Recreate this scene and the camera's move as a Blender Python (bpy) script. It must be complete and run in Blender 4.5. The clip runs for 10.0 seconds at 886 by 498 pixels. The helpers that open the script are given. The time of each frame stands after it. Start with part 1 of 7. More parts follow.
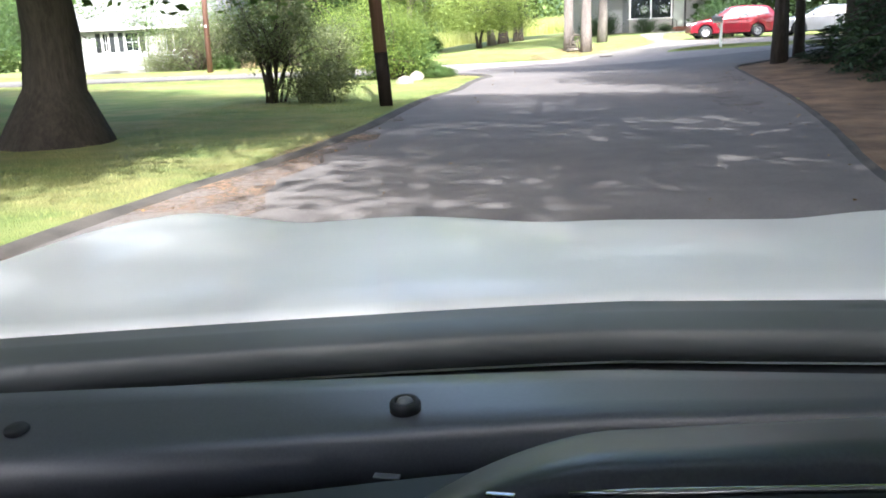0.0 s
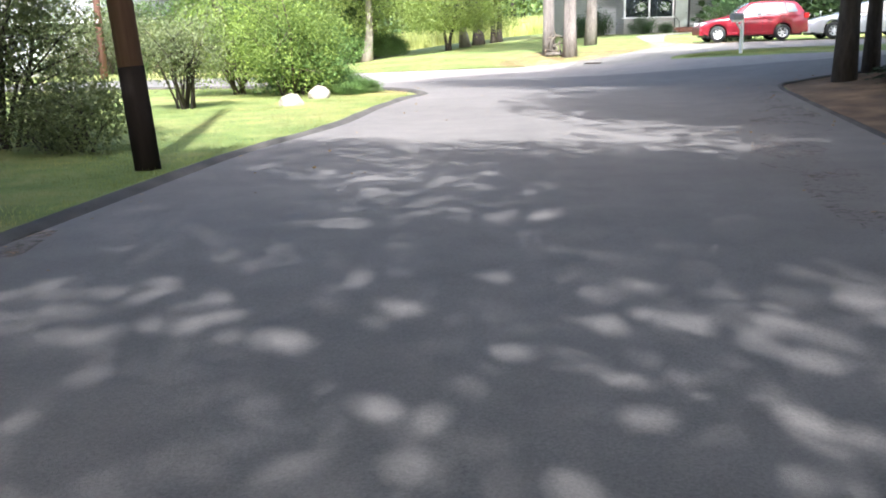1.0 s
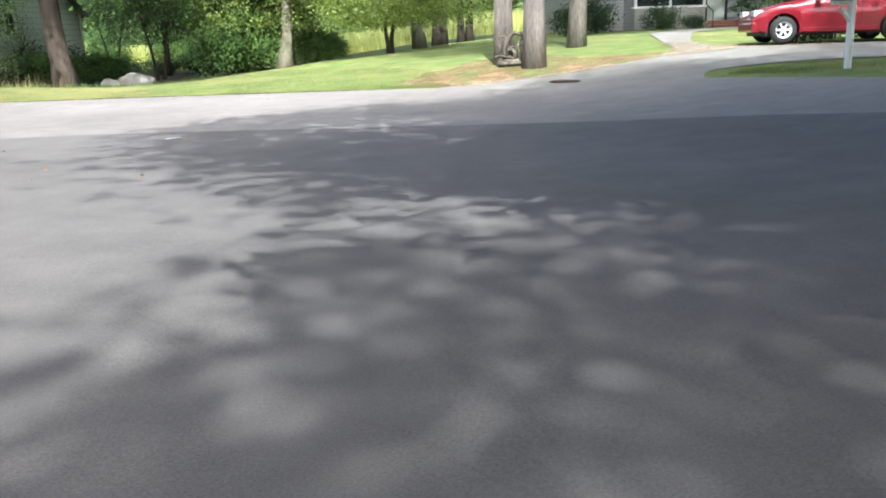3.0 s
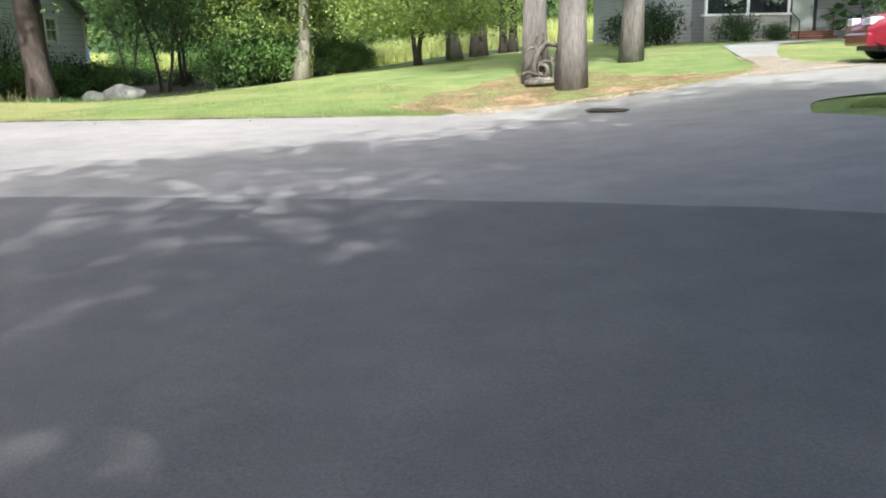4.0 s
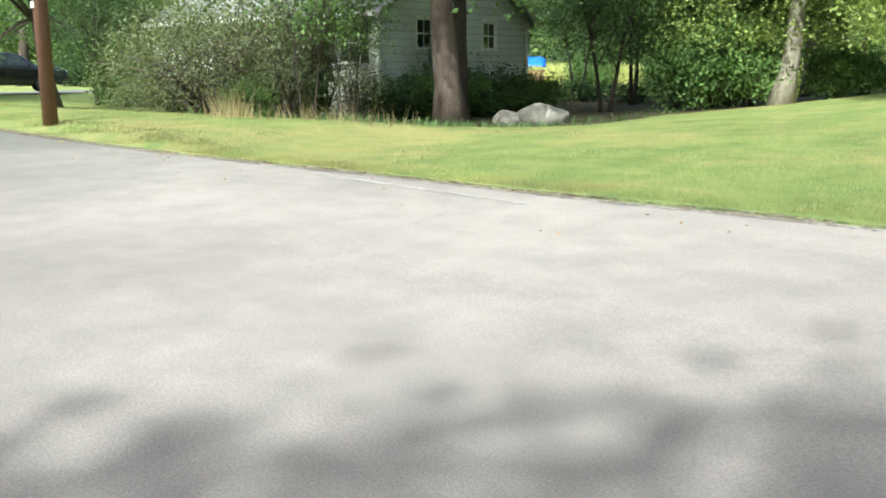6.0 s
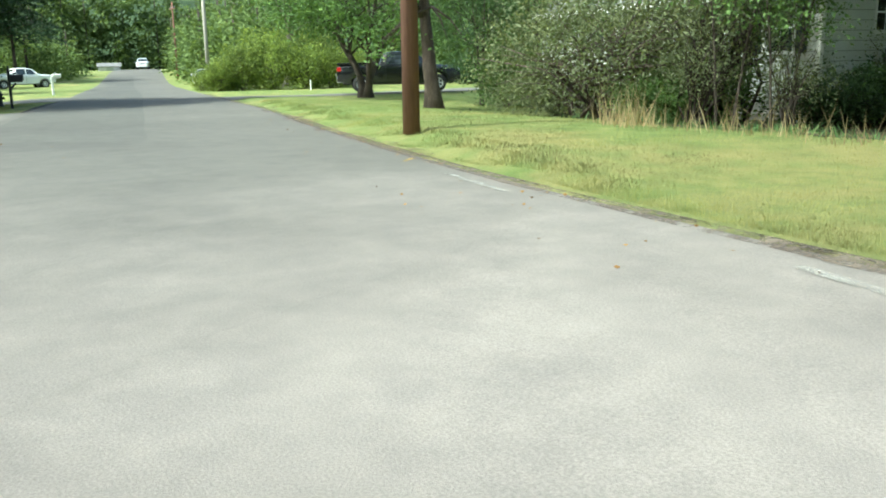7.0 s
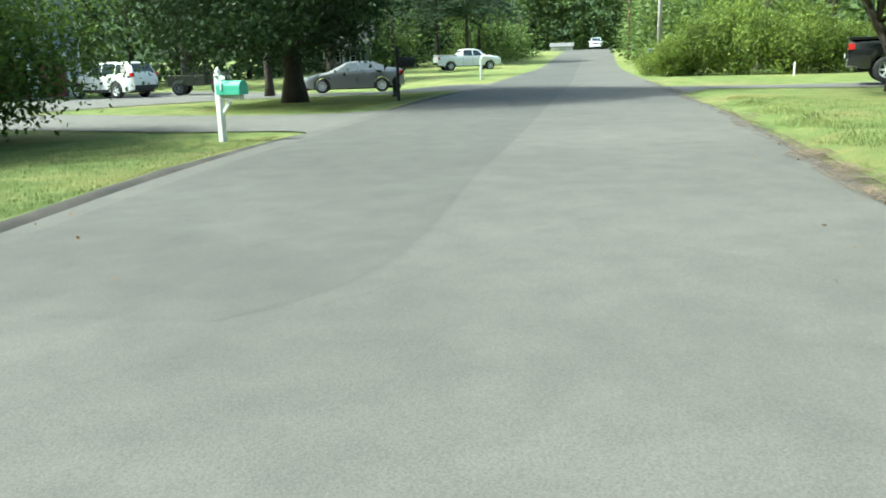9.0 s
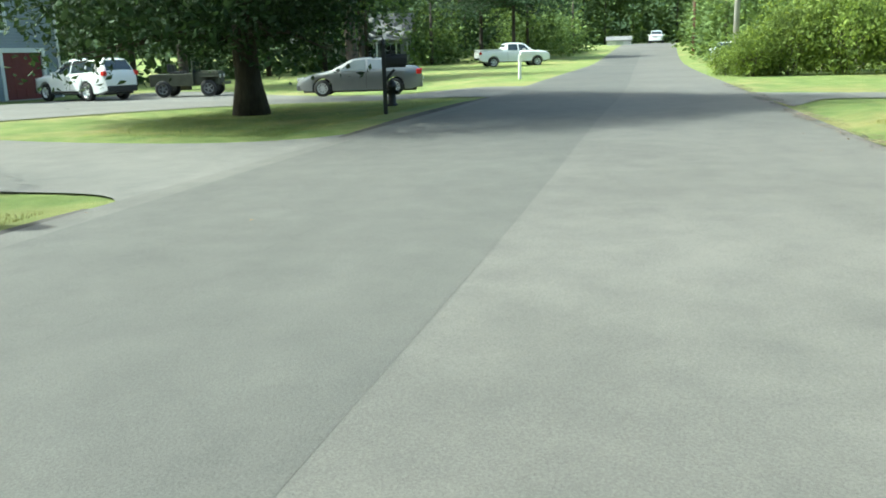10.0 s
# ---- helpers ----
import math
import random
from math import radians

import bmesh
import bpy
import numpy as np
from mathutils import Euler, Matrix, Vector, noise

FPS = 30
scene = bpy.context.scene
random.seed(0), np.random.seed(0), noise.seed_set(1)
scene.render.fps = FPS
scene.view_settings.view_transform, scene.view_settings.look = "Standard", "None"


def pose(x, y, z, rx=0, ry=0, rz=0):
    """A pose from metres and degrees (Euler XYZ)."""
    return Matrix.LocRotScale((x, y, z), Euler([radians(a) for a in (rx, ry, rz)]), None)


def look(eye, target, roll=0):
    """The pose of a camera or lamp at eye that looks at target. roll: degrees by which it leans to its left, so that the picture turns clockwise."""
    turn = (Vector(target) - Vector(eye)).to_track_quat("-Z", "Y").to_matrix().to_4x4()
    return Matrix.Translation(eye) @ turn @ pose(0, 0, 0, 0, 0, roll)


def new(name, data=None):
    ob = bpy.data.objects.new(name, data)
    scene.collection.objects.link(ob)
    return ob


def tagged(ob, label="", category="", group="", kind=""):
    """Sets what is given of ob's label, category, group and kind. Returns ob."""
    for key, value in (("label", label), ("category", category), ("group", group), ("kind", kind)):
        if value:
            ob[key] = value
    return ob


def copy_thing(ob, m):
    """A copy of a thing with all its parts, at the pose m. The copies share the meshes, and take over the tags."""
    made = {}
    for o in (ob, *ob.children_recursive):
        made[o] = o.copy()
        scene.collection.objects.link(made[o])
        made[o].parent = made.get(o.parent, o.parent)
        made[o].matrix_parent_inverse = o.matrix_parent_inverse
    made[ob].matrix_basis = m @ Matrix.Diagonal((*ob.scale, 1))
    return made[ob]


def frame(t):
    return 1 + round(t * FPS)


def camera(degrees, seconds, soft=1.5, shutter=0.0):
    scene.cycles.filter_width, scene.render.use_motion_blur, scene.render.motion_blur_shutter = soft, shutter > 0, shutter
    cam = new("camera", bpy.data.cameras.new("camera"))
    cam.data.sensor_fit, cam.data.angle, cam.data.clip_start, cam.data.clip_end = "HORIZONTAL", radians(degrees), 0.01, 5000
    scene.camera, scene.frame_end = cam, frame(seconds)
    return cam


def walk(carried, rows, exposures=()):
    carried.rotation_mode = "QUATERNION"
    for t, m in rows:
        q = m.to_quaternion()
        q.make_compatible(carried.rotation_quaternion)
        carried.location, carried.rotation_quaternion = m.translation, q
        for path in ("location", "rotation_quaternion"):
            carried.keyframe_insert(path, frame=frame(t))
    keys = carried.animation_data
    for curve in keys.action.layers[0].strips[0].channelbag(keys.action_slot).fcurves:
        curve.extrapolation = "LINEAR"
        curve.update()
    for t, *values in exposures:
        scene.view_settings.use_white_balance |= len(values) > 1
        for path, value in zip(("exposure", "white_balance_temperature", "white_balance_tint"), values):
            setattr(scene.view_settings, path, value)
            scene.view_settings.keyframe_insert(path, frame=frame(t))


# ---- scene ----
cam = camera(54.70, 10.0, soft=1.8)
PATH = [
    (0, (-1.637, 0.754, 1.284), (-1.612, 2.697, 0.811), -2.38),
    (0.5, (-0.519, 5.231, 1.239), (-0.490, 7.175, 0.767), -2.00),
    (1, (0.534, 9.565, 1.264), (0.571, 11.508, 0.790), -1.86),
    (1.5, (1.539, 13.648, 1.258), (1.576, 15.590, 0.781), -2.13),
    (2, (2.583, 17.475, 1.213), (2.613, 19.416, 0.732), -2.12),
    (2.5, (3.642, 20.992, 1.222), (3.652, 22.933, 0.738), -2.07),
    (2.8, (4.228, 22.913, 1.233), (4.223, 24.854, 0.750), -1.98),
    (3.2, (4.896, 25.249, 1.240), (4.860, 27.191, 0.764), -1.78),
    (3.6, (5.379, 27.347, 1.240), (5.295, 29.290, 0.773), -1.53),
    (4, (5.616, 29.226, 1.231), (5.462, 31.167, 0.775), -1.29),
    (4.5, (5.565, 31.336, 1.220), (5.281, 33.265, 0.777), -1.02),
    (5, (5.320, 33.408, 1.245), (4.831, 35.297, 0.805), -0.64),
    (5.5, (4.711, 35.494, 1.269), (3.935, 37.286, 0.836), -0.19),
    (6, (3.754, 37.166, 1.274), (2.634, 38.770, 0.856), -0.24),
    (6.2, (3.174, 37.822, 1.255), (1.920, 39.324, 0.842), -0.53),
    (6.5, (2.162, 38.770, 1.238), (0.718, 40.092, 0.827), -0.85),
    (6.9, (0.589, 39.919, 1.239), (-1.067, 40.961, 0.824), -1.15),
    (7.3, (-1.235, 40.910, 1.252), (-3.042, 41.656, 0.830), -1.66),
    (7.5, (-2.239, 41.337, 1.257), (-4.097, 41.943, 0.832), -2.02),
    (8, (-4.963, 42.210, 1.251), (-6.888, 42.540, 0.819), -2.13),
    (8.5, (-7.879, 42.915, 1.231), (-9.827, 43.053, 0.797), -1.99),
    (9, (-11.046, 43.579, 1.240), (-12.998, 43.588, 0.804), -1.67),
    (9.5, (-14.583, 44.244, 1.251), (-16.533, 44.174, 0.812), -1.74),
    (10, (-18.571, 44.802, 1.269), (-20.517, 44.686, 0.824), -1.68),
]
EXPOSURES = [(0, 2.55, 6100, 10), (0.5, 2.5, 6050, 9), (1.0, 2.4, 6050, 9), (2.0, 1.7, 6000, 5), (2.5, 1.8, 6000, 3), (4, 1.65, 6000, 3), (5, 1.55, 6150, 0), (6, 1.6, 6200, -4), (7.5, 1.32, 6100, -14), (8.5, 1.45, 6100, -13), (10, 1.5, 6100, -13)]
walk(cam, [(t, look(eye, target, roll)) for t, eye, target, roll in PATH], EXPOSURES)

# ---- light ----
SUN_HEIGHT = radians(49)
sun_way = Vector((-0.04, math.cos(SUN_HEIGHT), -math.sin(SUN_HEIGHT)))
sun_data = bpy.data.lights.new("sun", "SUN")
sun_data.energy, sun_data.angle, sun_data.color = 3.1, radians(0.8), (1.0, 0.975, 0.94)
sun = new("sun", sun_data)
sun.matrix_world = look((0, -40, 60), Vector((0, -40, 60)) + sun_way)

world = bpy.data.worlds.new("world")
scene.world = world
world.use_nodes = True
wn = world.node_tree
sky = wn.nodes.new("ShaderNodeTexSky")
sky.sky_type, sky.sun_disc, sky.sun_elevation, sky.sun_rotation = "NISHITA", False, SUN_HEIGHT, math.pi
sky.dust_density, sky.ozone_density = 5.0, 0.4
back = wn.nodes["Background"]
wn.links.new(sky.outputs[0], back.inputs[0])
back.inputs[1].default_value = 0.125


# ---- materials ----
def shader(name, rough=0.7, metal=0.0, coat=0.0, spec=0.5):
    m = bpy.data.materials.new(name)
    m.use_nodes = True
    b = m.node_tree.nodes["Principled BSDF"]
    b.inputs["Roughness"].default_value = rough
    b.inputs["Metallic"].default_value = metal
    b.inputs["Coat Weight"].default_value = coat
    b.inputs["Coat Roughness"].default_value = 0.06
    b.inputs["Specular IOR Level"].default_value = spec
    return m, m.node_tree, b


def node(nt, kind, **values):
    n = nt.nodes.new(kind)
    for k, v in values.items():
        n.inputs[k].default_value = v
    return n


def ramp_of(nt, fac, stops):
    r = nt.nodes.new("ShaderNodeValToRGB")
    e = r.color_ramp.elements
    while len(e) < len(stops):
        e.new(0.5)
    for el, (p, c) in zip(e, stops):
        el.position, el.color = p, (*c, 1)
    nt.links.new(fac, r.inputs[0])
    return r.outputs[0]


def mixed(nt, a, b, fac, mode="MIX"):
    n = nt.nodes.new("ShaderNodeMix")
    n.data_type, n.blend_type = "RGBA", mode
    for sock, val in ((0, fac), (6, a), (7, b)):
        if isinstance(val, bpy.types.NodeSocket):
            nt.links.new(val, n.inputs[sock])
        else:
            n.inputs[sock].default_value = val if sock == 0 else (*val, 1)
    return n.outputs[2]


def grainy(name, colours, big=0.4, fine=30.0, rough=0.8, bump=0.3, depth=0.01, metal=0.0, coat=0.0, spec=0.4, stretch=(1, 1, 1), fine_amount=0.35):
    """A surface with stains at one scale and grain at another: colours from dark to light."""
    m, nt, b = shader(name, rough, metal, coat, spec)
    tc = nt.nodes.new("ShaderNodeTexCoord")
    mp = nt.nodes.new("ShaderNodeMapping")
    mp.inputs["Scale"].default_value = stretch
    nt.links.new(tc.outputs["Object"], mp.inputs[0])
    n1 = node(nt, "ShaderNodeTexNoise", Scale=big, Detail=6.0, Roughness=0.6)
    n2 = node(nt, "ShaderNodeTexNoise", Scale=fine, Detail=4.0, Roughness=0.7)
    for n in (n1, n2):
        nt.links.new(mp.outputs[0], n.inputs["Vector"])
    k = len(colours)
    c = ramp_of(nt, n1.outputs[0], [(0.3 + 0.4 * i / max(1, k - 1), col) for i, col in enumerate(colours)])
    g = ramp_of(nt, n2.outputs[0], [(0.3, (0.45, 0.45, 0.45)), (0.7, (1.3, 1.3, 1.3))])
    c = mixed(nt, c, mixed(nt, c, g, 1.0, "MULTIPLY"), fine_amount)
    nt.links.new(c, b.inputs["Base Color"])
    bp = node(nt, "ShaderNodeBump", Strength=bump, Distance=depth)
    nt.links.new(n2.outputs[0], bp.inputs["Height"])
    nt.links.new(bp.outputs[0], b.inputs["Normal"])
    return m


def dry_spots(nt, tc, amount):
    """Where the lawn has dried out."""
    big = node(nt, "ShaderNodeTexNoise", Scale=0.24, Detail=5.0, Roughness=0.6)
    mid = node(nt, "ShaderNodeTexNoise", Scale=1.3, Detail=6.0, Roughness=0.65)
    for n in (big, mid):
        nt.links.new(tc.outputs["Object"], n.inputs["Vector"])
    spot = mixed(nt, big.outputs["Color"], mid.outputs["Color"], 0.35)
    return mixed(nt, (0, 0, 0), ramp_of(nt, spot, [(0.48, (0, 0, 0)), (0.6, (1, 1, 1))]), amount)


def leafy(name, dark, light, through_amount=0.35, rough=0.5, clump=1.0, straw=None):
    """Leaves: each one with its own shade, lit through from behind."""
    dark, light = tuple(a * 0.66 + c * 0.34 for a, c in zip(dark, light)), tuple(a * 0.22 + c * 0.78 for a, c in zip(dark, light))
    m, nt, b = shader(name, rough + 0.12, spec=0.3)
    geo = nt.nodes.new("ShaderNodeNewGeometry")
    info = nt.nodes.new("ShaderNodeObjectInfo")
    c = ramp_of(nt, geo.outputs["Random Per Island"], [(0.0, dark), (0.6, tuple((a + d) / 2 for a, d in zip(dark, light))), (1.0, light)])
    hs = nt.nodes.new("ShaderNodeHueSaturation")
    mr = node(nt, "ShaderNodeMapRange")
    mr.inputs["To Min"].default_value, mr.inputs["To Max"].default_value = 0.85, 1.15
    nt.links.new(info.outputs["Random"], mr.inputs[0])
    tc = nt.nodes.new("ShaderNodeTexCoord")
    patch = node(nt, "ShaderNodeTexNoise", Scale=clump, Detail=3.0, Roughness=0.6)
    nt.links.new(tc.outputs["Object"], patch.inputs["Vector"])
    pr = node(nt, "ShaderNodeMapRange")
    pr.inputs["From Min"].default_value, pr.inputs["From Max"].default_value = 0.3, 0.7
    pr.inputs["To Min"].default_value, pr.inputs["To Max"].default_value = 0.5, 1.45
    nt.links.new(patch.outputs[0], pr.inputs[0])
    mul = nt.nodes.new("ShaderNodeMath")
    mul.operation = "MULTIPLY"
    nt.links.new(mr.outputs[0], mul.inputs[0])
    nt.links.new(pr.outputs[0], mul.inputs[1])
    nt.links.new(mul.outputs[0], hs.inputs["Value"])
    hr = node(nt, "ShaderNodeMapRange")
    hr.inputs["To Min"].default_value, hr.inputs["To Max"].default_value = 0.515, 0.485
    nt.links.new(patch.outputs[0], hr.inputs[0])
    nt.links.new(hr.outputs[0], hs.inputs["Hue"])
    if straw:
        c = mixed(nt, c, straw, dry_spots(nt, tc, 0.45))
    nt.links.new(c, hs.inputs["Color"])
    nt.links.new(hs.outputs[0], b.inputs["Base Color"])
    tr = nt.nodes.new("ShaderNodeBsdfTranslucent")
    warm = mixed(nt, hs.outputs[0], (1.0, 0.95, 0.35), 1.0, "MULTIPLY")
    br = nt.nodes.new("ShaderNodeBrightContrast")
    br.inputs["Bright"].default_value = 0.02
    nt.links.new(warm, br.inputs[0])
    nt.links.new(br.outputs[0], tr.inputs[0])
    mx = nt.nodes.new("ShaderNodeMixShader")
    mx.inputs[0].default_value = through_amount
    nt.links.new(b.outputs[0], mx.inputs[1])
    nt.links.new(tr.outputs[0], mx.inputs[2])
    nt.links.new(mx.outputs[0], nt.nodes["Material Output"].inputs[0])
    return m


def boarded(name, colour, board=0.12, rough=0.6, line_shade=0.35):
    """Painted lap siding with relief and faint dirt; colour holds each board's shadow line."""
    m, nt, b = shader(name, rough)
    tc = nt.nodes.new("ShaderNodeTexCoord")
    sep = nt.nodes.new("ShaderNodeSeparateXYZ")
    nt.links.new(tc.outputs["Object"], sep.inputs[0])
    dv = nt.nodes.new("ShaderNodeMath")
    dv.operation = "DIVIDE"
    dv.inputs[1].default_value = board
    nt.links.new(sep.outputs[2], dv.inputs[0])
    fr = nt.nodes.new("ShaderNodeMath")
    fr.operation = "FRACT"
    nt.links.new(dv.outputs[0], fr.inputs[0])
    n1 = node(nt, "ShaderNodeTexNoise", Scale=0.7, Detail=7.0)
    nt.links.new(tc.outputs["Object"], n1.inputs["Vector"])
    c = ramp_of(nt, n1.outputs[0], [(0.3, tuple(0.82 * v for v in colour)), (0.65, colour)])
    line = ramp_of(nt, fr.outputs[0], [(0.0, (line_shade, line_shade, line_shade)), (0.12, (1, 1, 1))])
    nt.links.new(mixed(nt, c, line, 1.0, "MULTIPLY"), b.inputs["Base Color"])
    bp = node(nt, "ShaderNodeBump", Strength=0.6, Distance=0.012)
    bp.invert = True
    nt.links.new(fr.outputs[0], bp.inputs["Height"])
    nt.links.new(bp.outputs[0], b.inputs["Normal"])
    return m


def plain(name, colour, rough=0.5, metal=0.0, coat=0.0, spec=0.5, wear=0.12):
    """Paint, plastic or rubber, with faint unevenness."""
    m, nt, b = shader(name, rough, metal, coat, spec)
    tc = nt.nodes.new("ShaderNodeTexCoord")
    n1 = node(nt, "ShaderNodeTexNoise", Scale=3.0, Detail=6.0)
    nt.links.new(tc.outputs["Object"], n1.inputs["Vector"])
    c = ramp_of(nt, n1.outputs[0], [(0.3, tuple(v * (1 - wear) for v in colour)), (0.7, tuple(min(1, v * (1 + wear / 2)) for v in colour))])
    nt.links.new(c, b.inputs["Base Color"])
    return m


def glass_of(name, tint=(0.02, 0.025, 0.03), rough=0.03):
    """Dark window glass, as seen from outside in daylight."""
    m, nt, b = shader(name, rough, spec=0.8)
    b.inputs["Base Color"].default_value = (*tint, 1)
    b.inputs["Coat Weight"].default_value = 0.6
    return m


def lawn_material():
    m, nt, b = shader("lawn_grass", 0.85, spec=0.2)
    tc = nt.nodes.new("ShaderNodeTexCoord")
    mid = node(nt, "ShaderNodeTexNoise", Scale=1.3, Detail=6.0, Roughness=0.65)
    fine = node(nt, "ShaderNodeTexNoise", Scale=38.0, Detail=5.0, Roughness=0.75)
    for n in (mid, fine):
        nt.links.new(tc.outputs["Object"], n.inputs["Vector"])
    c = ramp_of(nt, mid.outputs[0], [(0.25, (0.107, 0.158, 0.048)), (0.5, (0.178, 0.232, 0.076)), (0.75, (0.285, 0.305, 0.122))])
    c = mixed(nt, c, (0.36, 0.29, 0.14), dry_spots(nt, tc, 0.55))
    g = ramp_of(nt, fine.outputs[0], [(0.3, (0.55, 0.6, 0.55)), (0.7, (1.35, 1.3, 1.2))])
    c = mixed(nt, c, g, 0.6, "MULTIPLY")
    nt.links.new(c, b.inputs["Base Color"])
    bp = node(nt, "ShaderNodeBump", Strength=0.9, Distance=0.05)
    nt.links.new(fine.outputs[0], bp.inputs["Height"])
    nt.links.new(bp.outputs[0], b.inputs["Normal"])
    return m


def asphalt_material(name, dark, light, east=None, span=(-12.0, 0.0)):
    m, nt, b = shader(name, 0.82, spec=0.35)
    tc = nt.nodes.new("ShaderNodeTexCoord")
    big = node(nt, "ShaderNodeTexNoise", Scale=0.22, Detail=7.0, Roughness=0.62)
    mid = node(nt, "ShaderNodeTexNoise", Scale=2.2, Detail=6.0, Roughness=0.6)
    fine = node(nt, "ShaderNodeTexNoise", Scale=90.0, Detail=3.0, Roughness=0.8)
    cracks = nt.nodes.new("ShaderNodeTexVoronoi")
    cracks.feature = "DISTANCE_TO_EDGE"
    cracks.inputs["Scale"].default_value = 0.23
    warp = mixed(nt, (0, 0, 0), mid.outputs["Color"], 0.35)
    add = nt.nodes.new("ShaderNodeVectorMath")
    nt.links.new(tc.outputs["Object"], add.inputs[0])
    nt.links.new(warp, add.inputs[1])
    nt.links.new(add.outputs[0], cracks.inputs["Vector"])
    for n in (big, mid, fine):
        nt.links.new(tc.outputs["Object"], n.inputs["Vector"])
    c = ramp_of(nt, big.outputs[0], [(0.3, dark), (0.7, light)])
    if east:
        sep = nt.nodes.new("ShaderNodeSeparateXYZ")
        nt.links.new(tc.outputs["Object"], sep.inputs[0])
        wob = nt.nodes.new("ShaderNodeMath")
        wob.operation, wob.inputs[1].default_value = "MULTIPLY_ADD", 9.0
        nt.links.new(big.outputs[0], wob.inputs[0])
        nt.links.new(sep.outputs[0], wob.inputs[2])
        go = node(nt, "ShaderNodeMapRange")
        go.interpolation_type = "SMOOTHSTEP"
        go.inputs["From Min"].default_value, go.inputs["From Max"].default_value = span[0] + 4.5, span[1] + 4.5
        nt.links.new(wob.outputs[0], go.inputs[0])
        c = mixed(nt, c, ramp_of(nt, big.outputs[0], [(0.3, east[0]), (0.7, east[1])]), go.outputs[0])
    s = ramp_of(nt, mid.outputs[0], [(0.3, (0.86, 0.86, 0.86)), (0.7, (1.1, 1.09, 1.07))])
    g = ramp_of(nt, fine.outputs[0], [(0.3, (0.62, 0.62, 0.62)), (0.72, (1.4, 1.4, 1.4))])
    c = mixed(nt, c, s, 1.0, "MULTIPLY")
    c = mixed(nt, c, g, 0.75, "MULTIPLY")
    k = ramp_of(nt, cracks.outputs["Distance"], [(0.0, (0.75, 0.75, 0.75)), (0.004, (1, 1, 1))])
    c = mixed(nt, c, k, 0.3, "MULTIPLY")
    nt.links.new(c, b.inputs["Base Color"])
    bp = node(nt, "ShaderNodeBump", Strength=0.5, Distance=0.006)
    nt.links.new(fine.outputs[0], bp.inputs["Height"])
    nt.links.new(bp.outputs[0], b.inputs["Normal"])
    return m


def patchy(m, scale=1.6, cut=0.5):
    """Lets the ground show through a thin, scattered layer."""
    nt = m.node_tree
    tc = nt.nodes.new("ShaderNodeTexCoord")
    n1 = node(nt, "ShaderNodeTexNoise", Scale=scale, Detail=9.0, Roughness=0.75)
    n2 = node(nt, "ShaderNodeTexNoise", Scale=scale * 14, Detail=3.0, Roughness=0.7)
    for n in (n1, n2):
        nt.links.new(tc.outputs["Object"], n.inputs["Vector"])
    s = mixed(nt, n1.outputs["Color"], n2.outputs["Color"], 0.45)
    a = ramp_of(nt, s, [(cut - 0.05, (0, 0, 0)), (cut + 0.07, (1, 1, 1))])
    nt.links.new(a, nt.nodes["Principled BSDF"].inputs["Alpha"])
    return m


LAWN = lawn_material()
PINK = ((0.182, 0.164, 0.157), (0.25, 0.226, 0.216))
ASPHALT = asphalt_material("worn_asphalt", (0.102, 0.099, 0.093), (0.14, 0.135, 0.126), PINK)
ASPHALT_NEW = asphalt_material("newer_asphalt", (0.084, 0.083, 0.079), (0.112, 0.111, 0.104), ((0.101, 0.098, 0.093), (0.138, 0.134, 0.126)), (-24.0, -10.0))
ASPHALT_GREY = asphalt_material("grey_driveway_asphalt", (0.118, 0.116, 0.109), (0.16, 0.157, 0.147))
ASPHALT_SOUTH = asphalt_material("coarse_asphalt", (0.105, 0.096, 0.093), (0.155, 0.142, 0.137))
ASPHALT_DRIVE = asphalt_material("driveway_asphalt", (0.19, 0.18, 0.165), (0.27, 0.255, 0.235))
KERB = grainy("asphalt_berm", [(0.032, 0.03, 0.028), (0.09, 0.08, 0.07)], 1.5, 60, 0.9, 0.6, 0.008)
NEEDLES = grainy("pine_needles", [(0.085, 0.055, 0.035), (0.165, 0.105, 0.065), (0.28, 0.18, 0.11)], 1.2, 55, 0.9, 0.9, 0.03)
EDGE = patchy(grainy("crumbled_edge", [(0.09, 0.072, 0.058), (0.15, 0.122, 0.098), (0.23, 0.19, 0.15)], 2.0, 60, 0.95, 0.7, 0.01), 0.9, 0.5)
NEEDLES_THIN = patchy(grainy("scattered_needles", [(0.15, 0.1, 0.07), (0.28, 0.18, 0.115)], 1.2, 55, 0.9, 0.6, 0.01), 1.1, 0.56)
NEEDLES_VERGE = patchy(grainy("needles_on_asphalt", [(0.15, 0.1, 0.07), (0.28, 0.18, 0.11)], 1.4, 55, 0.9, 0.6, 0.01), 0.9, 0.51)
NEEDLES_MID = patchy(grainy("needles_over_grass", [(0.15, 0.085, 0.045), (0.3, 0.19, 0.1), (0.4, 0.29, 0.17)], 1.4, 55, 0.9, 0.9, 0.03), 0.8, 0.495)
SOIL_EDGE = patchy(grainy("soil_crumbs", [(0.12, 0.085, 0.06), (0.22, 0.165, 0.115)], 1.6, 50, 0.95, 0.6, 0.01), 1.6, 0.53)
DIRT = patchy(grainy("dry_sandy_soil", [(0.26, 0.19, 0.125), (0.38, 0.3, 0.21)], 1.0, 40, 0.95, 0.4, 0.01, fine_amount=0.2), 0.9, 0.49)
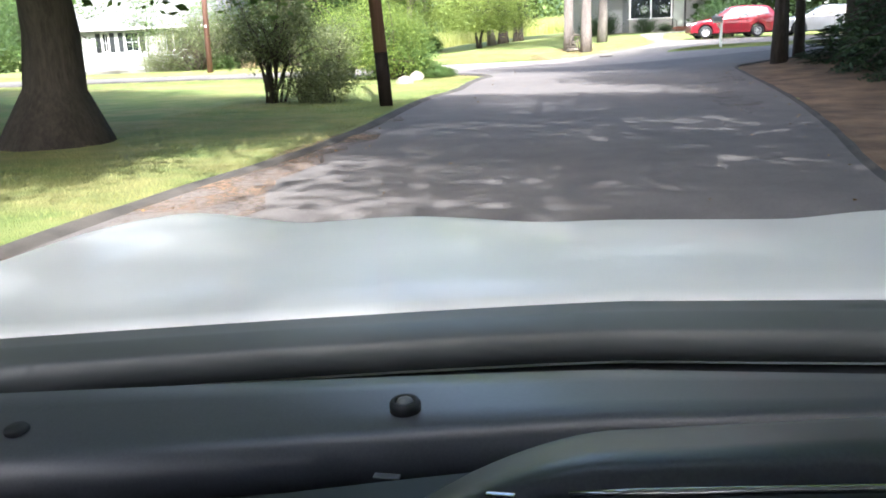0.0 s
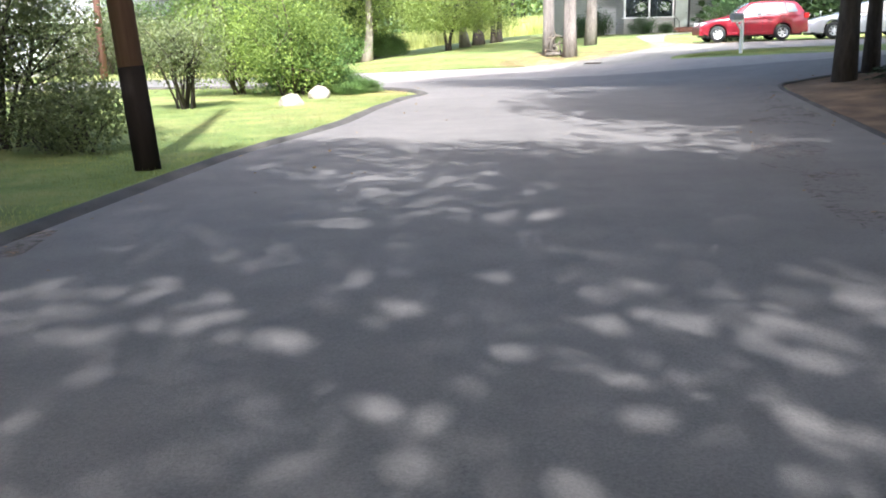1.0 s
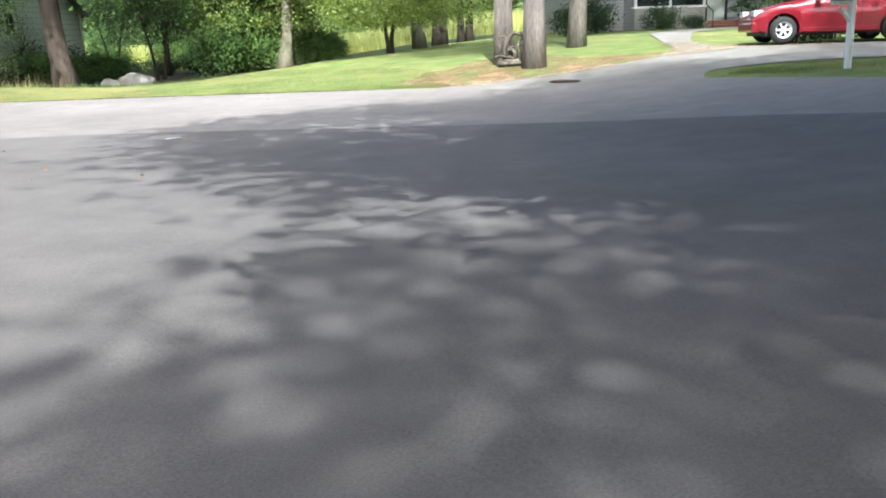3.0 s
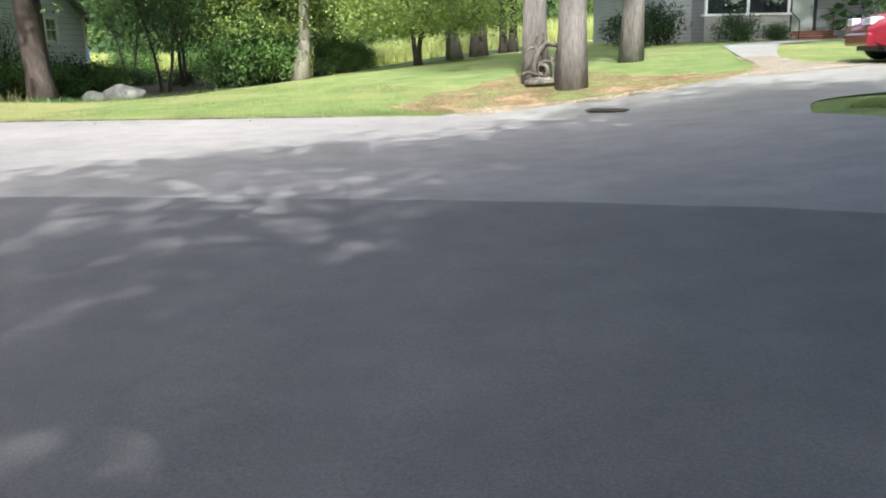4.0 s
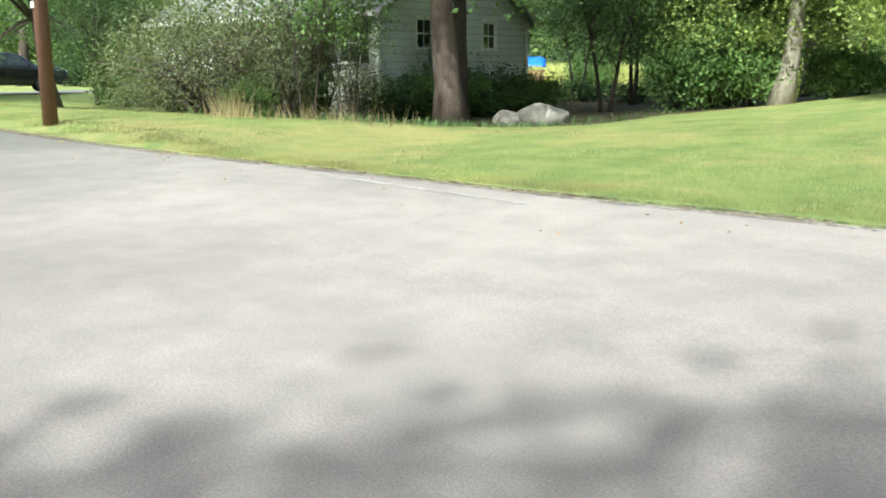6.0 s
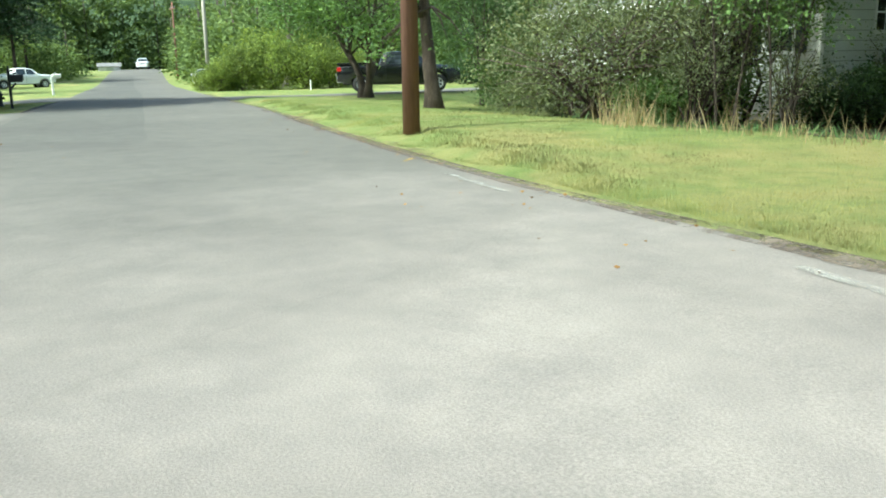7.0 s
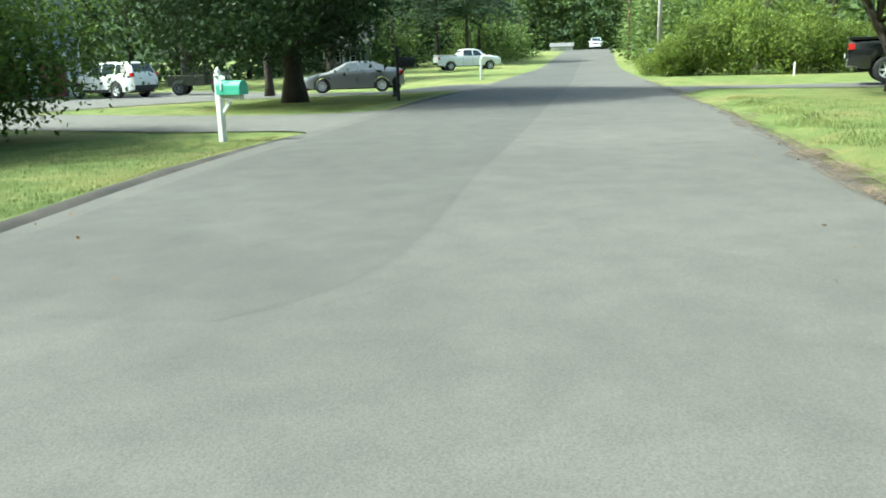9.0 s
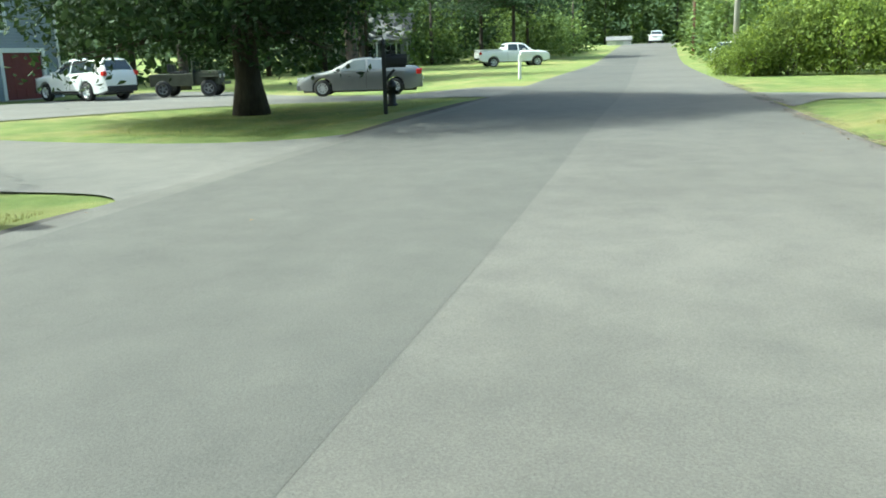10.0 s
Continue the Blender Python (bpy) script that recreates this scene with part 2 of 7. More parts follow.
# Litter browns kept very dark: the thicket's shade is in the colour.
LITTER_SHADED = grainy("shade_dark_leaf_litter", [(0.03, 0.028, 0.014), (0.075, 0.06, 0.03), (0.12, 0.09, 0.045)], 1.6, 30, 0.95, 1.0, 0.04)
BARK_DARK = grainy("dark_bark", [(0.036, 0.029, 0.024), (0.09, 0.072, 0.058)], 2.0, 20, 0.9, 1.0, 0.05, stretch=(1, 1, 0.2), fine_amount=0.7)
BARK_BROWN = grainy("brown_bark", [(0.065, 0.048, 0.04), (0.145, 0.112, 0.092)], 2.2, 22, 0.9, 1.0, 0.05, stretch=(1, 1, 0.2), fine_amount=0.75)
BARK_GREY = grainy("grey_bark", [(0.14, 0.12, 0.108), (0.3, 0.265, 0.245)], 2.2, 24, 0.9, 1.0, 0.06, stretch=(1, 1, 0.16), fine_amount=0.8)
BARK_PALE = grainy("pale_bark", [(0.13, 0.115, 0.095), (0.33, 0.3, 0.25)], 2.0, 14, 0.9, 0.8, 0.03, stretch=(1, 1, 0.35))
POLE_RED = grainy("weathered_red_pole", [(0.11, 0.055, 0.038), (0.23, 0.125, 0.088)], 1.6, 24, 0.85, 0.7, 0.012, stretch=(1, 1, 0.08))
POLE_TAR = grainy("tarred_pole", [(0.006, 0.005, 0.005), (0.018, 0.014, 0.012)], 2.0, 24, 0.95, 0.5, 0.012, spec=0.08, stretch=(1, 1, 0.1))
POLE_GREY = grainy("grey_pole", [(0.32, 0.3, 0.27), (0.5, 0.47, 0.43)], 1.6, 24, 0.85, 0.7, 0.01, stretch=(1, 1, 0.08))
STONE = grainy("pale_boulder", [(0.19, 0.16, 0.125), (0.36, 0.33, 0.28)], 2.5, 22, 0.85, 0.5, 0.01)
STONE_GREY = grainy("grey_boulder", [(0.15, 0.145, 0.13), (0.26, 0.245, 0.22)], 2.2, 18, 0.85, 0.5, 0.015)
DRIFT = grainy("bleached_driftwood", [(0.02, 0.016, 0.013), (0.21, 0.18, 0.145)], 4.0, 25, 0.85, 0.8, 0.02, stretch=(1, 1, 0.3))
LEAF_OAK = leafy("oak_leaves", (0.035, 0.07, 0.017), (0.13, 0.21, 0.045))
LEAF_DARK = leafy("dark_leaves", (0.014, 0.034, 0.012), (0.05, 0.1, 0.03), 0.25)
LEAF_MID = leafy("green_leaves", (0.04, 0.088, 0.027), (0.17, 0.28, 0.085), 0.38)
LEAF_WOODS = leafy("woodland_leaves", (0.045, 0.085, 0.028), (0.17, 0.24, 0.075), 0.35, 0.6, 0.25)
LEAF_WOODS_DARK = leafy("dark_woodland_leaves", (0.016, 0.036, 0.014), (0.07, 0.12, 0.04), 0.25, 0.6, 0.25)
LEAF_BRIGHT = leafy("yellow_green_leaves", (0.05, 0.1, 0.022), (0.3, 0.4, 0.1), 0.42, 0.42, 1.5)
LEAF_ROADSIDE = leafy("sunlit_bush_leaves", (0.05, 0.1, 0.025), (0.33, 0.42, 0.1), 0.5, 0.5, 0.7)
LEAF_GOLD = leafy("dogwood_leaves", (0.075, 0.125, 0.035), (0.34, 0.42, 0.13), 0.42)
LEAF_MAPLE = leafy("maple_leaves", (0.022, 0.052, 0.018), (0.13, 0.22, 0.075), 0.3)
LEAF_OLIVE = leafy("grey_green_leaves", (0.065, 0.09, 0.042), (0.26, 0.3, 0.16), 0.4, 0.5, 1.6)
LEAF_CONIFER = leafy("conifer_needles", (0.018, 0.04, 0.02), (0.06, 0.11, 0.048), 0.2)
LEAF_FIELD = leafy("goldenrod", (0.26, 0.31, 0.1), (0.54, 0.55, 0.24), 0.45, 0.6, 0.35)
STRAW = leafy("dry_grass", (0.2, 0.15, 0.075), (0.44, 0.36, 0.21), 0.3)
BLADES = leafy("grass_blades", (0.115, 0.172, 0.052), (0.335, 0.36, 0.155), 0.4, 0.6, 0.5, (0.42, 0.33, 0.17))
SIDING_WHITE = boarded("white_siding", (0.67, 0.69, 0.675), 0.24, line_shade=0.25)
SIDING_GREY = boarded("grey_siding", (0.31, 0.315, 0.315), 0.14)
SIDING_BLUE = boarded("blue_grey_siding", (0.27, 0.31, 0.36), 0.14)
TRIM_WHITE = plain("white_trim", (0.8, 0.8, 0.78), 0.5, wear=0.08)
SHINGLE = grainy("grey_shingles", [(0.14, 0.14, 0.145), (0.24, 0.24, 0.245)], 2.5, 18, 0.9, 0.7, 0.02)
CONCRETE = grainy("painted_concrete", [(0.28, 0.28, 0.265), (0.4, 0.395, 0.375)], 0.8, 24, 0.85, 0.3, 0.006)
BRICK = grainy("red_brick", [(0.2, 0.06, 0.04), (0.33, 0.12, 0.08)], 4.0, 30, 0.85, 0.5, 0.006)
MORTAR = grainy("mortar", [(0.3, 0.28, 0.25), (0.42, 0.4, 0.36)], 4.0, 40, 0.9, 0.4, 0.004)
SHUTTER = plain("dark_shutter", (0.03, 0.035, 0.04), 0.5)
DOOR_RED = plain("dark_red_door", (0.16, 0.025, 0.03), 0.5)
DOOR_GREY = plain("grey_green_door", (0.42, 0.46, 0.43), 0.5)
PANE = glass_of("window_glass")
CAR_GLASS = glass_of("car_glass", (0.03, 0.04, 0.045), 0.02)
# Paler base colour imitates the sky reflected in the panes.
CAR_GLASS_SKY = glass_of("car_glass_sky_tint", (0.11, 0.13, 0.145), 0.05)
RUBBER = plain("tyre_rubber", (0.022, 0.022, 0.023), 0.8, wear=0.3)
ALLOY = plain("alloy", (0.72, 0.73, 0.74), 0.35, 0.25)
TRIM_BLACK = plain("black_plastic", (0.02, 0.021, 0.023), 0.55, wear=0.2)
CHROME = plain("chrome", (0.75, 0.76, 0.77), 0.12, 1.0)
LAMP_CLEAR = plain("headlamp_glass", (0.75, 0.77, 0.78), 0.1, 0.3, 0.8)
LAMP_RED = plain("tail_lamp", (0.55, 0.02, 0.02), 0.15, 0.0, 0.8)
PLATE = plain("plate_white", (0.7, 0.7, 0.68), 0.5)
PAINT_RED = plain("red_paint", (0.22, 0.008, 0.02), 0.35, 0.2, 1.0, wear=0.06)
PAINT_BONNET = plain("dusty_white_paint", (0.56, 0.58, 0.57), 0.42, 0.0, 0.25, wear=0.05)
PAINT_GREY = plain("grey_metallic_paint", (0.2, 0.21, 0.215), 0.35, 0.6, 1.0, wear=0.06)
PAINT_SILVER = plain("silver_paint", (0.5, 0.51, 0.55), 0.32, 0.5, 1.0, wear=0.06)
PAINT_WHITE = plain("white_paint", (0.78, 0.8, 0.8), 0.3, 0.0, 1.0, wear=0.03)
PAINT_BLACK = plain("black_paint", (0.012, 0.013, 0.016), 0.25, 0.2, 1.0, wear=0.1)
PAINT_OLIVE = plain("olive_paint", (0.06, 0.065, 0.04), 0.65, wear=0.3)
GREEN_BOX = plain("green_box_paint", (0.1, 0.42, 0.3), 0.45, wear=0.15)
GREY_BOX = plain("grey_metal", (0.2, 0.21, 0.22), 0.45, 0.4)
BLACK_IRON = plain("black_iron", (0.012, 0.012, 0.013), 0.5)
IRON = grainy("rusty_grate", [(0.03, 0.024, 0.02), (0.1, 0.07, 0.05)], 8, 60, 0.8, 0.5, 0.004)
TARP = plain("blue_tarp", (0.01, 0.12, 0.62), 0.4, wear=0.25)
LOGS = grainy("split_logs", [(0.2, 0.11, 0.06), (0.42, 0.27, 0.17)], 6, 30, 0.9, 0.8, 0.02)
LEAF_FALLEN = leafy("fallen_leaves", (0.1, 0.05, 0.02), (0.42, 0.26, 0.1), 0.15, 0.8)
YELLOW = patchy(plain("yellow_marking", (0.55, 0.36, 0.06), 0.8, wear=0.3), 6.0, 0.47)
WORN_LINE = patchy(plain("worn_white_line", (0.34, 0.33, 0.31), 0.8, wear=0.3), 5.0, 0.5)
DASH = grainy("soft_dash_plastic", [(0.075, 0.079, 0.09), (0.1, 0.105, 0.118)], 3, 400, 0.34, 0.2, 0.0006, spec=0.7)
COWL = plain("cowl_plastic", (0.085, 0.092, 0.092), 0.45, wear=0.2)
CHANNEL = plain("dark_channel_plastic", (0.022, 0.024, 0.028), 0.5, wear=0.2)


# ---- shape helpers ----
def smooth_step(a, b, v):
    v = min(1.0, max(0.0, (v - a) / (b - a)))
    return v * v * (3 - 2 * v)


def soft(v):
    return v if v > 30 else math.log1p(math.exp(v))


def height(x, y):
    """The lie of the land: banks to the east and north of the junction, a dip by the far drives, a rise far down the street."""
    e = 0.16 * (soft(x - 7.2) - soft(x - 11.0)) * smooth_step(14, 32, y) * (1 - 0.5 * smooth_step(43, 50, y))
    n = (0.15 * (soft(y - 43.5) - soft(y - 45.5)) + 0.075 * (soft(y - 45.5) - 0.75 * soft(y - 52) - 0.25 * soft(y - 77))) * smooth_step(-8, 9, x)
    v = 0.2 * smooth_step(0.25, 1.0, y - 43.9 + 0.19 * x) * smooth_step(-5, -9, x) * smooth_step(-45, -30, x) * (1 - smooth_step(49, 56, y))
    w = -0.3 * smooth_step(50, 58, y) * (1 - smooth_step(-9, 2, x)) * smooth_step(-40, -14, x)
    d = -0.33 * math.exp(-(((x + 58) / 12) ** 2)) * (1 - smooth_step(41, 45, y))
    f = 0.04 * (soft((-x - 90) / 4) - soft((-x - 135) / 4)) * 4
    return e + n + v + w + d + f


def mesh_of(name, verts, faces, smooth=False):
    me = bpy.data.meshes.new(name)
    me.from_pydata([tuple(v) for v in verts], [], faces)
    if smooth:
        me.polygons.foreach_set("use_smooth", [True] * len(me.polygons))
    me.update()
    return me


def part(name, shape, material, parent=None, label=""):
    """Links a bmesh or a mesh as one object, under parent."""
    if isinstance(shape, bmesh.types.BMesh):
        me = bpy.data.meshes.new(name)
        shape.to_mesh(me)
        shape.free()
    else:
        me = shape
    if not me.materials:
        me.materials.append(material)
    ob = new(name, me)
    if parent is not None:
        ob.parent = parent
    if label:
        ob["label"] = label
    return ob


def thing(name, m, label, category, group="", kind=""):
    ob = new(name)
    ob.empty_display_size = 0.3
    ob.matrix_world = m
    return tagged(ob, label, category, group, kind)


def box(bm, x0, x1, y0, y1, z0, z1, bevel=0.0, m=None):
    """Adds a box, with its edges rounded, to bm."""
    r = bmesh.ops.create_cube(bm, size=1, matrix=Matrix.Translation(((x0 + x1) / 2, (y0 + y1) / 2, (z0 + z1) / 2)) @ Matrix.Diagonal((x1 - x0, y1 - y0, z1 - z0, 1)))
    vs = r["verts"]
    if bevel:
        es = list({e for v in vs for e in v.link_edges})
        r2 = bmesh.ops.bevel(bm, geom=es, offset=bevel, segments=2, affect="EDGES", profile=0.6)
        vs = list({v for f in r2["faces"] for v in f.verts} | {v for v in vs if v.is_valid})
    if m is not None:
        bmesh.ops.transform(bm, matrix=m, verts=vs)
    return bm


def boxes(*rows, bevel=0.0):
    bm = bmesh.new()
    for r in rows:
        box(bm, *r, bevel=bevel)
    return bm


def tube(points, radii, sides=8, verts=None, faces=None, rough=0.0, rng=None):
    """A tapered limb through the points, appended to verts and faces."""
    verts = [] if verts is None else verts
    faces = [] if faces is None else faces
    pts = [Vector(p) for p in points]
    base = len(verts)
    side = Vector((1, 0, 0))
    for i, (p, r) in enumerate(zip(pts, radii)):
        way = (pts[min(i + 1, len(pts) - 1)] - pts[max(i - 1, 0)]).normalized()
        side = (side - way * side.dot(way))
        side = side.normalized() if side.length > 1e-4 else way.orthogonal().normalized()
        other = way.cross(side)
        for k in range(sides):
            a = 2 * math.pi * k / sides
            rr = r * (1 + (rng.uniform(-rough, rough) if rng else 0))
            verts.append(p + side * (rr * math.cos(a)) + other * (rr * math.sin(a)))
    for i in range(len(pts) - 1):
        for k in range(sides):
            a, b = base + i * sides + k, base + i * sides + (k + 1) % sides
            faces.append((a, b, b + sides, a + sides))
    faces.append(tuple(base + (len(pts) - 1) * sides + k for k in range(sides)))
    faces.append(tuple(base + sides - 1 - k for k in range(sides)))
    return verts, faces


def lathe(profile, sides=20, axis="Z", caps=True):
    """A turned shape from (radius, height) pairs."""
    verts, faces = [], []
    for r, z in profile:
        for k in range(sides):
            a = 2 * math.pi * k / sides
            v = (r * math.cos(a), r * math.sin(a), z)
            verts.append(v if axis == "Z" else (v[0], v[2], v[1]))
    n = len(profile)
    for i in range(n - 1):
        for k in range(sides):
            a, b = i * sides + k, i * sides + (k + 1) % sides
            faces.append((a, b, b + sides, a + sides))
    if caps:
        faces.append(tuple(range(sides - 1, -1, -1)))
        faces.append(tuple((n - 1) * sides + k for k in range(sides)))
    if axis != "Z":
        faces = [f[::-1] for f in faces]
    return verts, faces


def curve_through(points, per=6):
    """A smooth line (Catmull-Rom) through plan points."""
    p = [points[0], *points, points[-1]]
    out = []
    for i in range(1, len(p) - 2):
        for k in range(per):
            t = k / per
            out.append(tuple(0.5 * (2 * b + (c - a) * t + (2 * a - 5 * b + 4 * c - d) * t * t + (3 * b - a - 3 * c + d) * t ** 3)
                             for a, b, c, d in zip(p[i - 1], p[i], p[i + 1], p[i + 2])))
    out.append(tuple(points[-1]))
    return out


def draped(name, outline, lift, step=2.0):
    """A sheet with that outline, laid on the land."""
    bm = bmesh.new()
    bm.faces.new([bm.verts.new((x, y, 0)) for x, y in outline])
    bmesh.ops.triangulate(bm, faces=bm.faces[:])
    for axis in (0, 1):
        lo, hi = min(p[axis] for p in outline), max(p[axis] for p in outline)
        k = lo + step
        while k < hi:
            co, no = [0, 0, 0], [0, 0, 0]
            co[axis], no[axis] = k, 1
            bmesh.ops.bisect_plane(bm, geom=bm.verts[:] + bm.edges[:] + bm.faces[:], plane_co=co, plane_no=no)
            k += step if k > -75 and k < 110 else step * 6
    for v in bm.verts:
        v.co.z = height(v.co.x, v.co.y) + lift
    bmesh.ops.recalc_face_normals(bm, faces=bm.faces[:])
    if sum(f.normal.z for f in bm.faces) < 0:
        bmesh.ops.reverse_faces(bm, faces=bm.faces[:])
    for f in bm.faces:
        f.smooth = True
    me = bpy.data.meshes.new(name)
    bm.to_mesh(me)
    bm.free()
    return me


def ragged(outline, amount, seed, step=0.5):
    """The outline with an uneven edge."""
    rng = random.Random(seed)
    out = []
    n = len(outline)
    for i in range(n):
        a, b = Vector(outline[i]), Vector(outline[(i + 1) % n])
        k = max(1, int((b - a).length / step))
        for j in range(k):
            p = a.lerp(b, j / k)
            out.append((p.x + rng.uniform(-amount, amount), p.y + rng.uniform(-amount, amount)))
    return out


def swept(name, line, profile, lift=0.0):
    """A profile of (out, up) pairs carried along a plan line, on the land."""
    verts, faces = [], []
    n = len(profile)
    for i, p in enumerate(line):
        a, b = Vector(line[max(i - 1, 0)]), Vector(line[min(i + 1, len(line) - 1)])
        way = (b - a).normalized()
        out = Vector((-way.y, way.x))
        wob = noise.noise((p[0] * 0.9, p[1] * 0.9, 3.1))
        fade = min(1.0, 0.15 + min(i, len(line) - 1 - i) / 8)
        for o, u in profile:
            x, y = p[0] + out.x * o * (1 + 0.25 * wob), p[1] + out.y * o * (1 + 0.25 * wob)
            verts.append((x, y, height(p[0], p[1]) + lift * fade + u * (1 + 0.3 * wob) * (fade if u > 0 else 1)))
    for i in range(len(line) - 1):
        for k in range(n - 1):
            a = i * n + k
            faces.append((a, a + n, a + n + 1, a + 1))
    me = mesh_of(name, verts, faces, True)
    return me


# ---- the ground, the streets and the drives ----
def ground_sheet():
    xs = sorted({*np.arange(-72, 26.1, 1.0).tolist(), *np.arange(-260, -72, 8.0).tolist(), -900, -600, -400, -320, 30, 36, 45, 60, 90, 150, 300, 600, 900})
    ys = sorted({*np.arange(-6, 100.1, 1.0).tolist(), *np.arange(42.5, 57, 1.0).tolist(), -900, -600, -300, -150, -80, -40, -20, -12, 106, 115, 130, 160, 220, 320, 500, 900})
    verts = [(x, y, height(x, y)) for x in xs for y in ys]
    n = len(ys)
    faces = [(i * n + j, (i + 1) * n + j, (i + 1) * n + j + 1, i * n + j + 1) for i in range(len(xs) - 1) for j in range(n - 1)]
    return mesh_of("ground", verts, faces, True)


tagged(part("ground", ground_sheet(), LAWN), "mown summer lawn with dry yellow patches", "ground", kind="structure")

WEST_SIDE = [(-6.2, -12), (-5.4, -2), (-4.6, 5), (-3.95, 8.2), (-3.25, 10.4), (-2.6, 13.3), (-1.95, 17.6), (-1.55, 20), (-0.75, 22.9), (-0.3, 26), (0.2, 28.6),
             (0.62, 30.0), (0.55, 31.2), (0.0, 32.6), (-1.2, 34.0), (-3.0, 35.5), (-6, 37.2), (-9.5, 38.6), (-13.0, 39.5), (-16.6, 40.1), (-21, 40.5), (-25.9, 41.3)]
WEST_FAR = [(-31.6, 42.4), (-35.2, 43.1), (-39.6, 44.0), (-43.6, 44.9), (-51.5, 46.3), (-59, 47.6), (-80, 51.4), (-110, 57.2), (-160, 67.2), (-240, 82)]
NORTH_SIDE = [(-240, 89), (-160, 74), (-110, 64.0), (-80, 58.3), (-62.9, 55.2), (-48, 52.7), (-32, 50.0), (-24.5, 48.65), (-18.2, 47.3), (-14.0, 46.45), (-10.2, 45.75),
              (-7.3, 45.3), (-4.8, 44.95), (-2, 44.55), (0.2, 44.2), (2.6, 43.95), (4.7, 43.6)]
EAST_SIDE = [(9.3, 40.2), (10.1, 37.9), (11.0, 35.6), (13, 33.2), (18, 30.8), (30, 28), (60, 23)]
CORNER_SIDE = [(60, 16), (30, 22), (18, 25.2), (12, 27.0), (9.3, 27.6), (8.3, 27.4), (7.7, 26.9), (7.0, 24.2), (6.2, 21), (5.4, 18), (4.4, 14.6), (3.3, 11.2), (1.9, 7), (1.0, 2), (0.6, -12)]
street = [*curve_through(WEST_SIDE), *curve_through(WEST_FAR), *curve_through(NORTH_SIDE), *curve_through(EAST_SIDE), *curve_through(CORNER_SIDE)]
tagged(part("road", draped("road", street, 0.03, 1.0), ASPHALT), "worn grey asphalt street bending round a junction", "road", kind="structure")
new_lane = [*curve_through([(-15.4, 40.35), (-20, 40.75), (-25, 41.5), (-31.4, 42.65), (-43.4, 45.1), (-59, 47.85), (-80, 51.65), (-110, 57.5)], 4),
            *curve_through([(-110, 60.4), (-80, 54.9), (-48, 49.4), (-34.6, 46.8), (-25, 45.0), (-20, 44.0), (-16.2, 43.3), (-15.0, 42.5)], 4)]
tagged(part("road_patch", draped("road_patch", new_lane, 0.0313, 1.0), ASPHALT_NEW), "darker strip of newer asphalt along one lane", "road", kind="structure")

SEAM = [(-0.6, 36.45), (0.6, 36.42), (1.8, 36.36), (3.4, 36.2), (5.0, 35.95), (6.2, 35.6), (7.3, 35.0), (8.2, 34.2), (9.2, 32.9), (10.4, 31.4), (12.5, 30.0), (17, 28.7)]
south_lane = [*SEAM, *[(x, y) for x, y in curve_through([(17.5, 25.6), *CORNER_SIDE[3:]])], *[(x + 0.05, y) for x, y in curve_through(WEST_SIDE[:15])], (-2.2, 36.2)]
tagged(part("road_south", draped("road_south", south_lane, 0.038, 1.0), ASPHALT_SOUTH), "coarser darker asphalt ending in a seam before the junction", "road", kind="structure")
for pts, mat, lb in (([(0.82, 35.55), (0.85, 35.51), (1.01, 35.64), (0.99, 35.68)], 0, "faint white survey mark on the asphalt"), ([(1.06, 35.44), (1.1, 35.39), (1.27, 35.56), (1.23, 35.6)], 1, "short yellow survey mark on the asphalt")):
    tagged(part("road_marking", draped("road_marking", pts, 0.041, 2.0), (TRIM_WHITE, YELLOW)[mat]), lb, "marking", kind="structure")

drive_1 = [*curve_through([(-25.95, 41.45), (-26.7, 40.85), (-27.3, 38.6), (-28.98, 35.04), (-31.47, 29.57), (-34.43, 22.74)]), *curve_through([(-40.56, 23.21), (-36.68, 29.89), (-34.21, 34.38), (-32.55, 37.38), (-31.67, 40.19), (-32.05, 41.89), (-33.45, 42.89)])]
drive_2 = [*curve_through([(-43.19, 45.1), (-44.89, 42.61), (-44.93, 40.15), (-43.62, 37.21), (-41.2, 34.92), (-38.08, 32.75), (-34.5, 30.44)]), *curve_through([(-44.86, 24.7), (-52.31, 25.03), (-61.75, 26.9), (-61.24, 31.54), (-55.13, 36.32), (-52.21, 40.12), (-51.44, 43.12), (-50.35, 46.45)])]
drive_3 = [*curve_through([(4.44, 43.84), (6.53, 44.46), (8.12, 44.82), (9.74, 45.61), (10.46, 46.51), (10.82, 48.27), (11.2, 51.9), (12.2, 55.8), (15.9, 59.1)]),
           *curve_through([(17.6, 59.1), (13.8, 55.3), (12.2, 51.4), (11.5, 47.99), (12.05, 45.88), (14.02, 45.43), (19.97, 44.66), (29.89, 42.23)]), *curve_through([(29.85, 38.85), (19.9, 40.56), (13.9, 40.65), (11.13, 41.37), (9.86, 41.43), (9.33, 40.14)])]
drive_4 = [*curve_through([(-42.69, 51.61), (-41.2, 52.96), (-40.46, 55.22), (-40.63, 58.54), (-42.65, 66.52)]), *curve_through([(-37.76, 66.29), (-37.07, 58.43), (-38.04, 54.06), (-37.94, 52.25), (-36.55, 50.93)])]
for i, (outline, label) in enumerate(((drive_1, "grey asphalt driveway beside a green mailbox"), (drive_2, "wide grey asphalt driveway before a garage"),
                                      (drive_3, "pale worn driveway with sandy edges"), (drive_4, "narrow grey driveway across a lawn"))):
    tagged(part("driveway", draped("driveway", outline, 0.022, 1.5), ASPHALT_DRIVE if "sandy" in label else ASPHALT_GREY), label, "driveway", kind="structure")

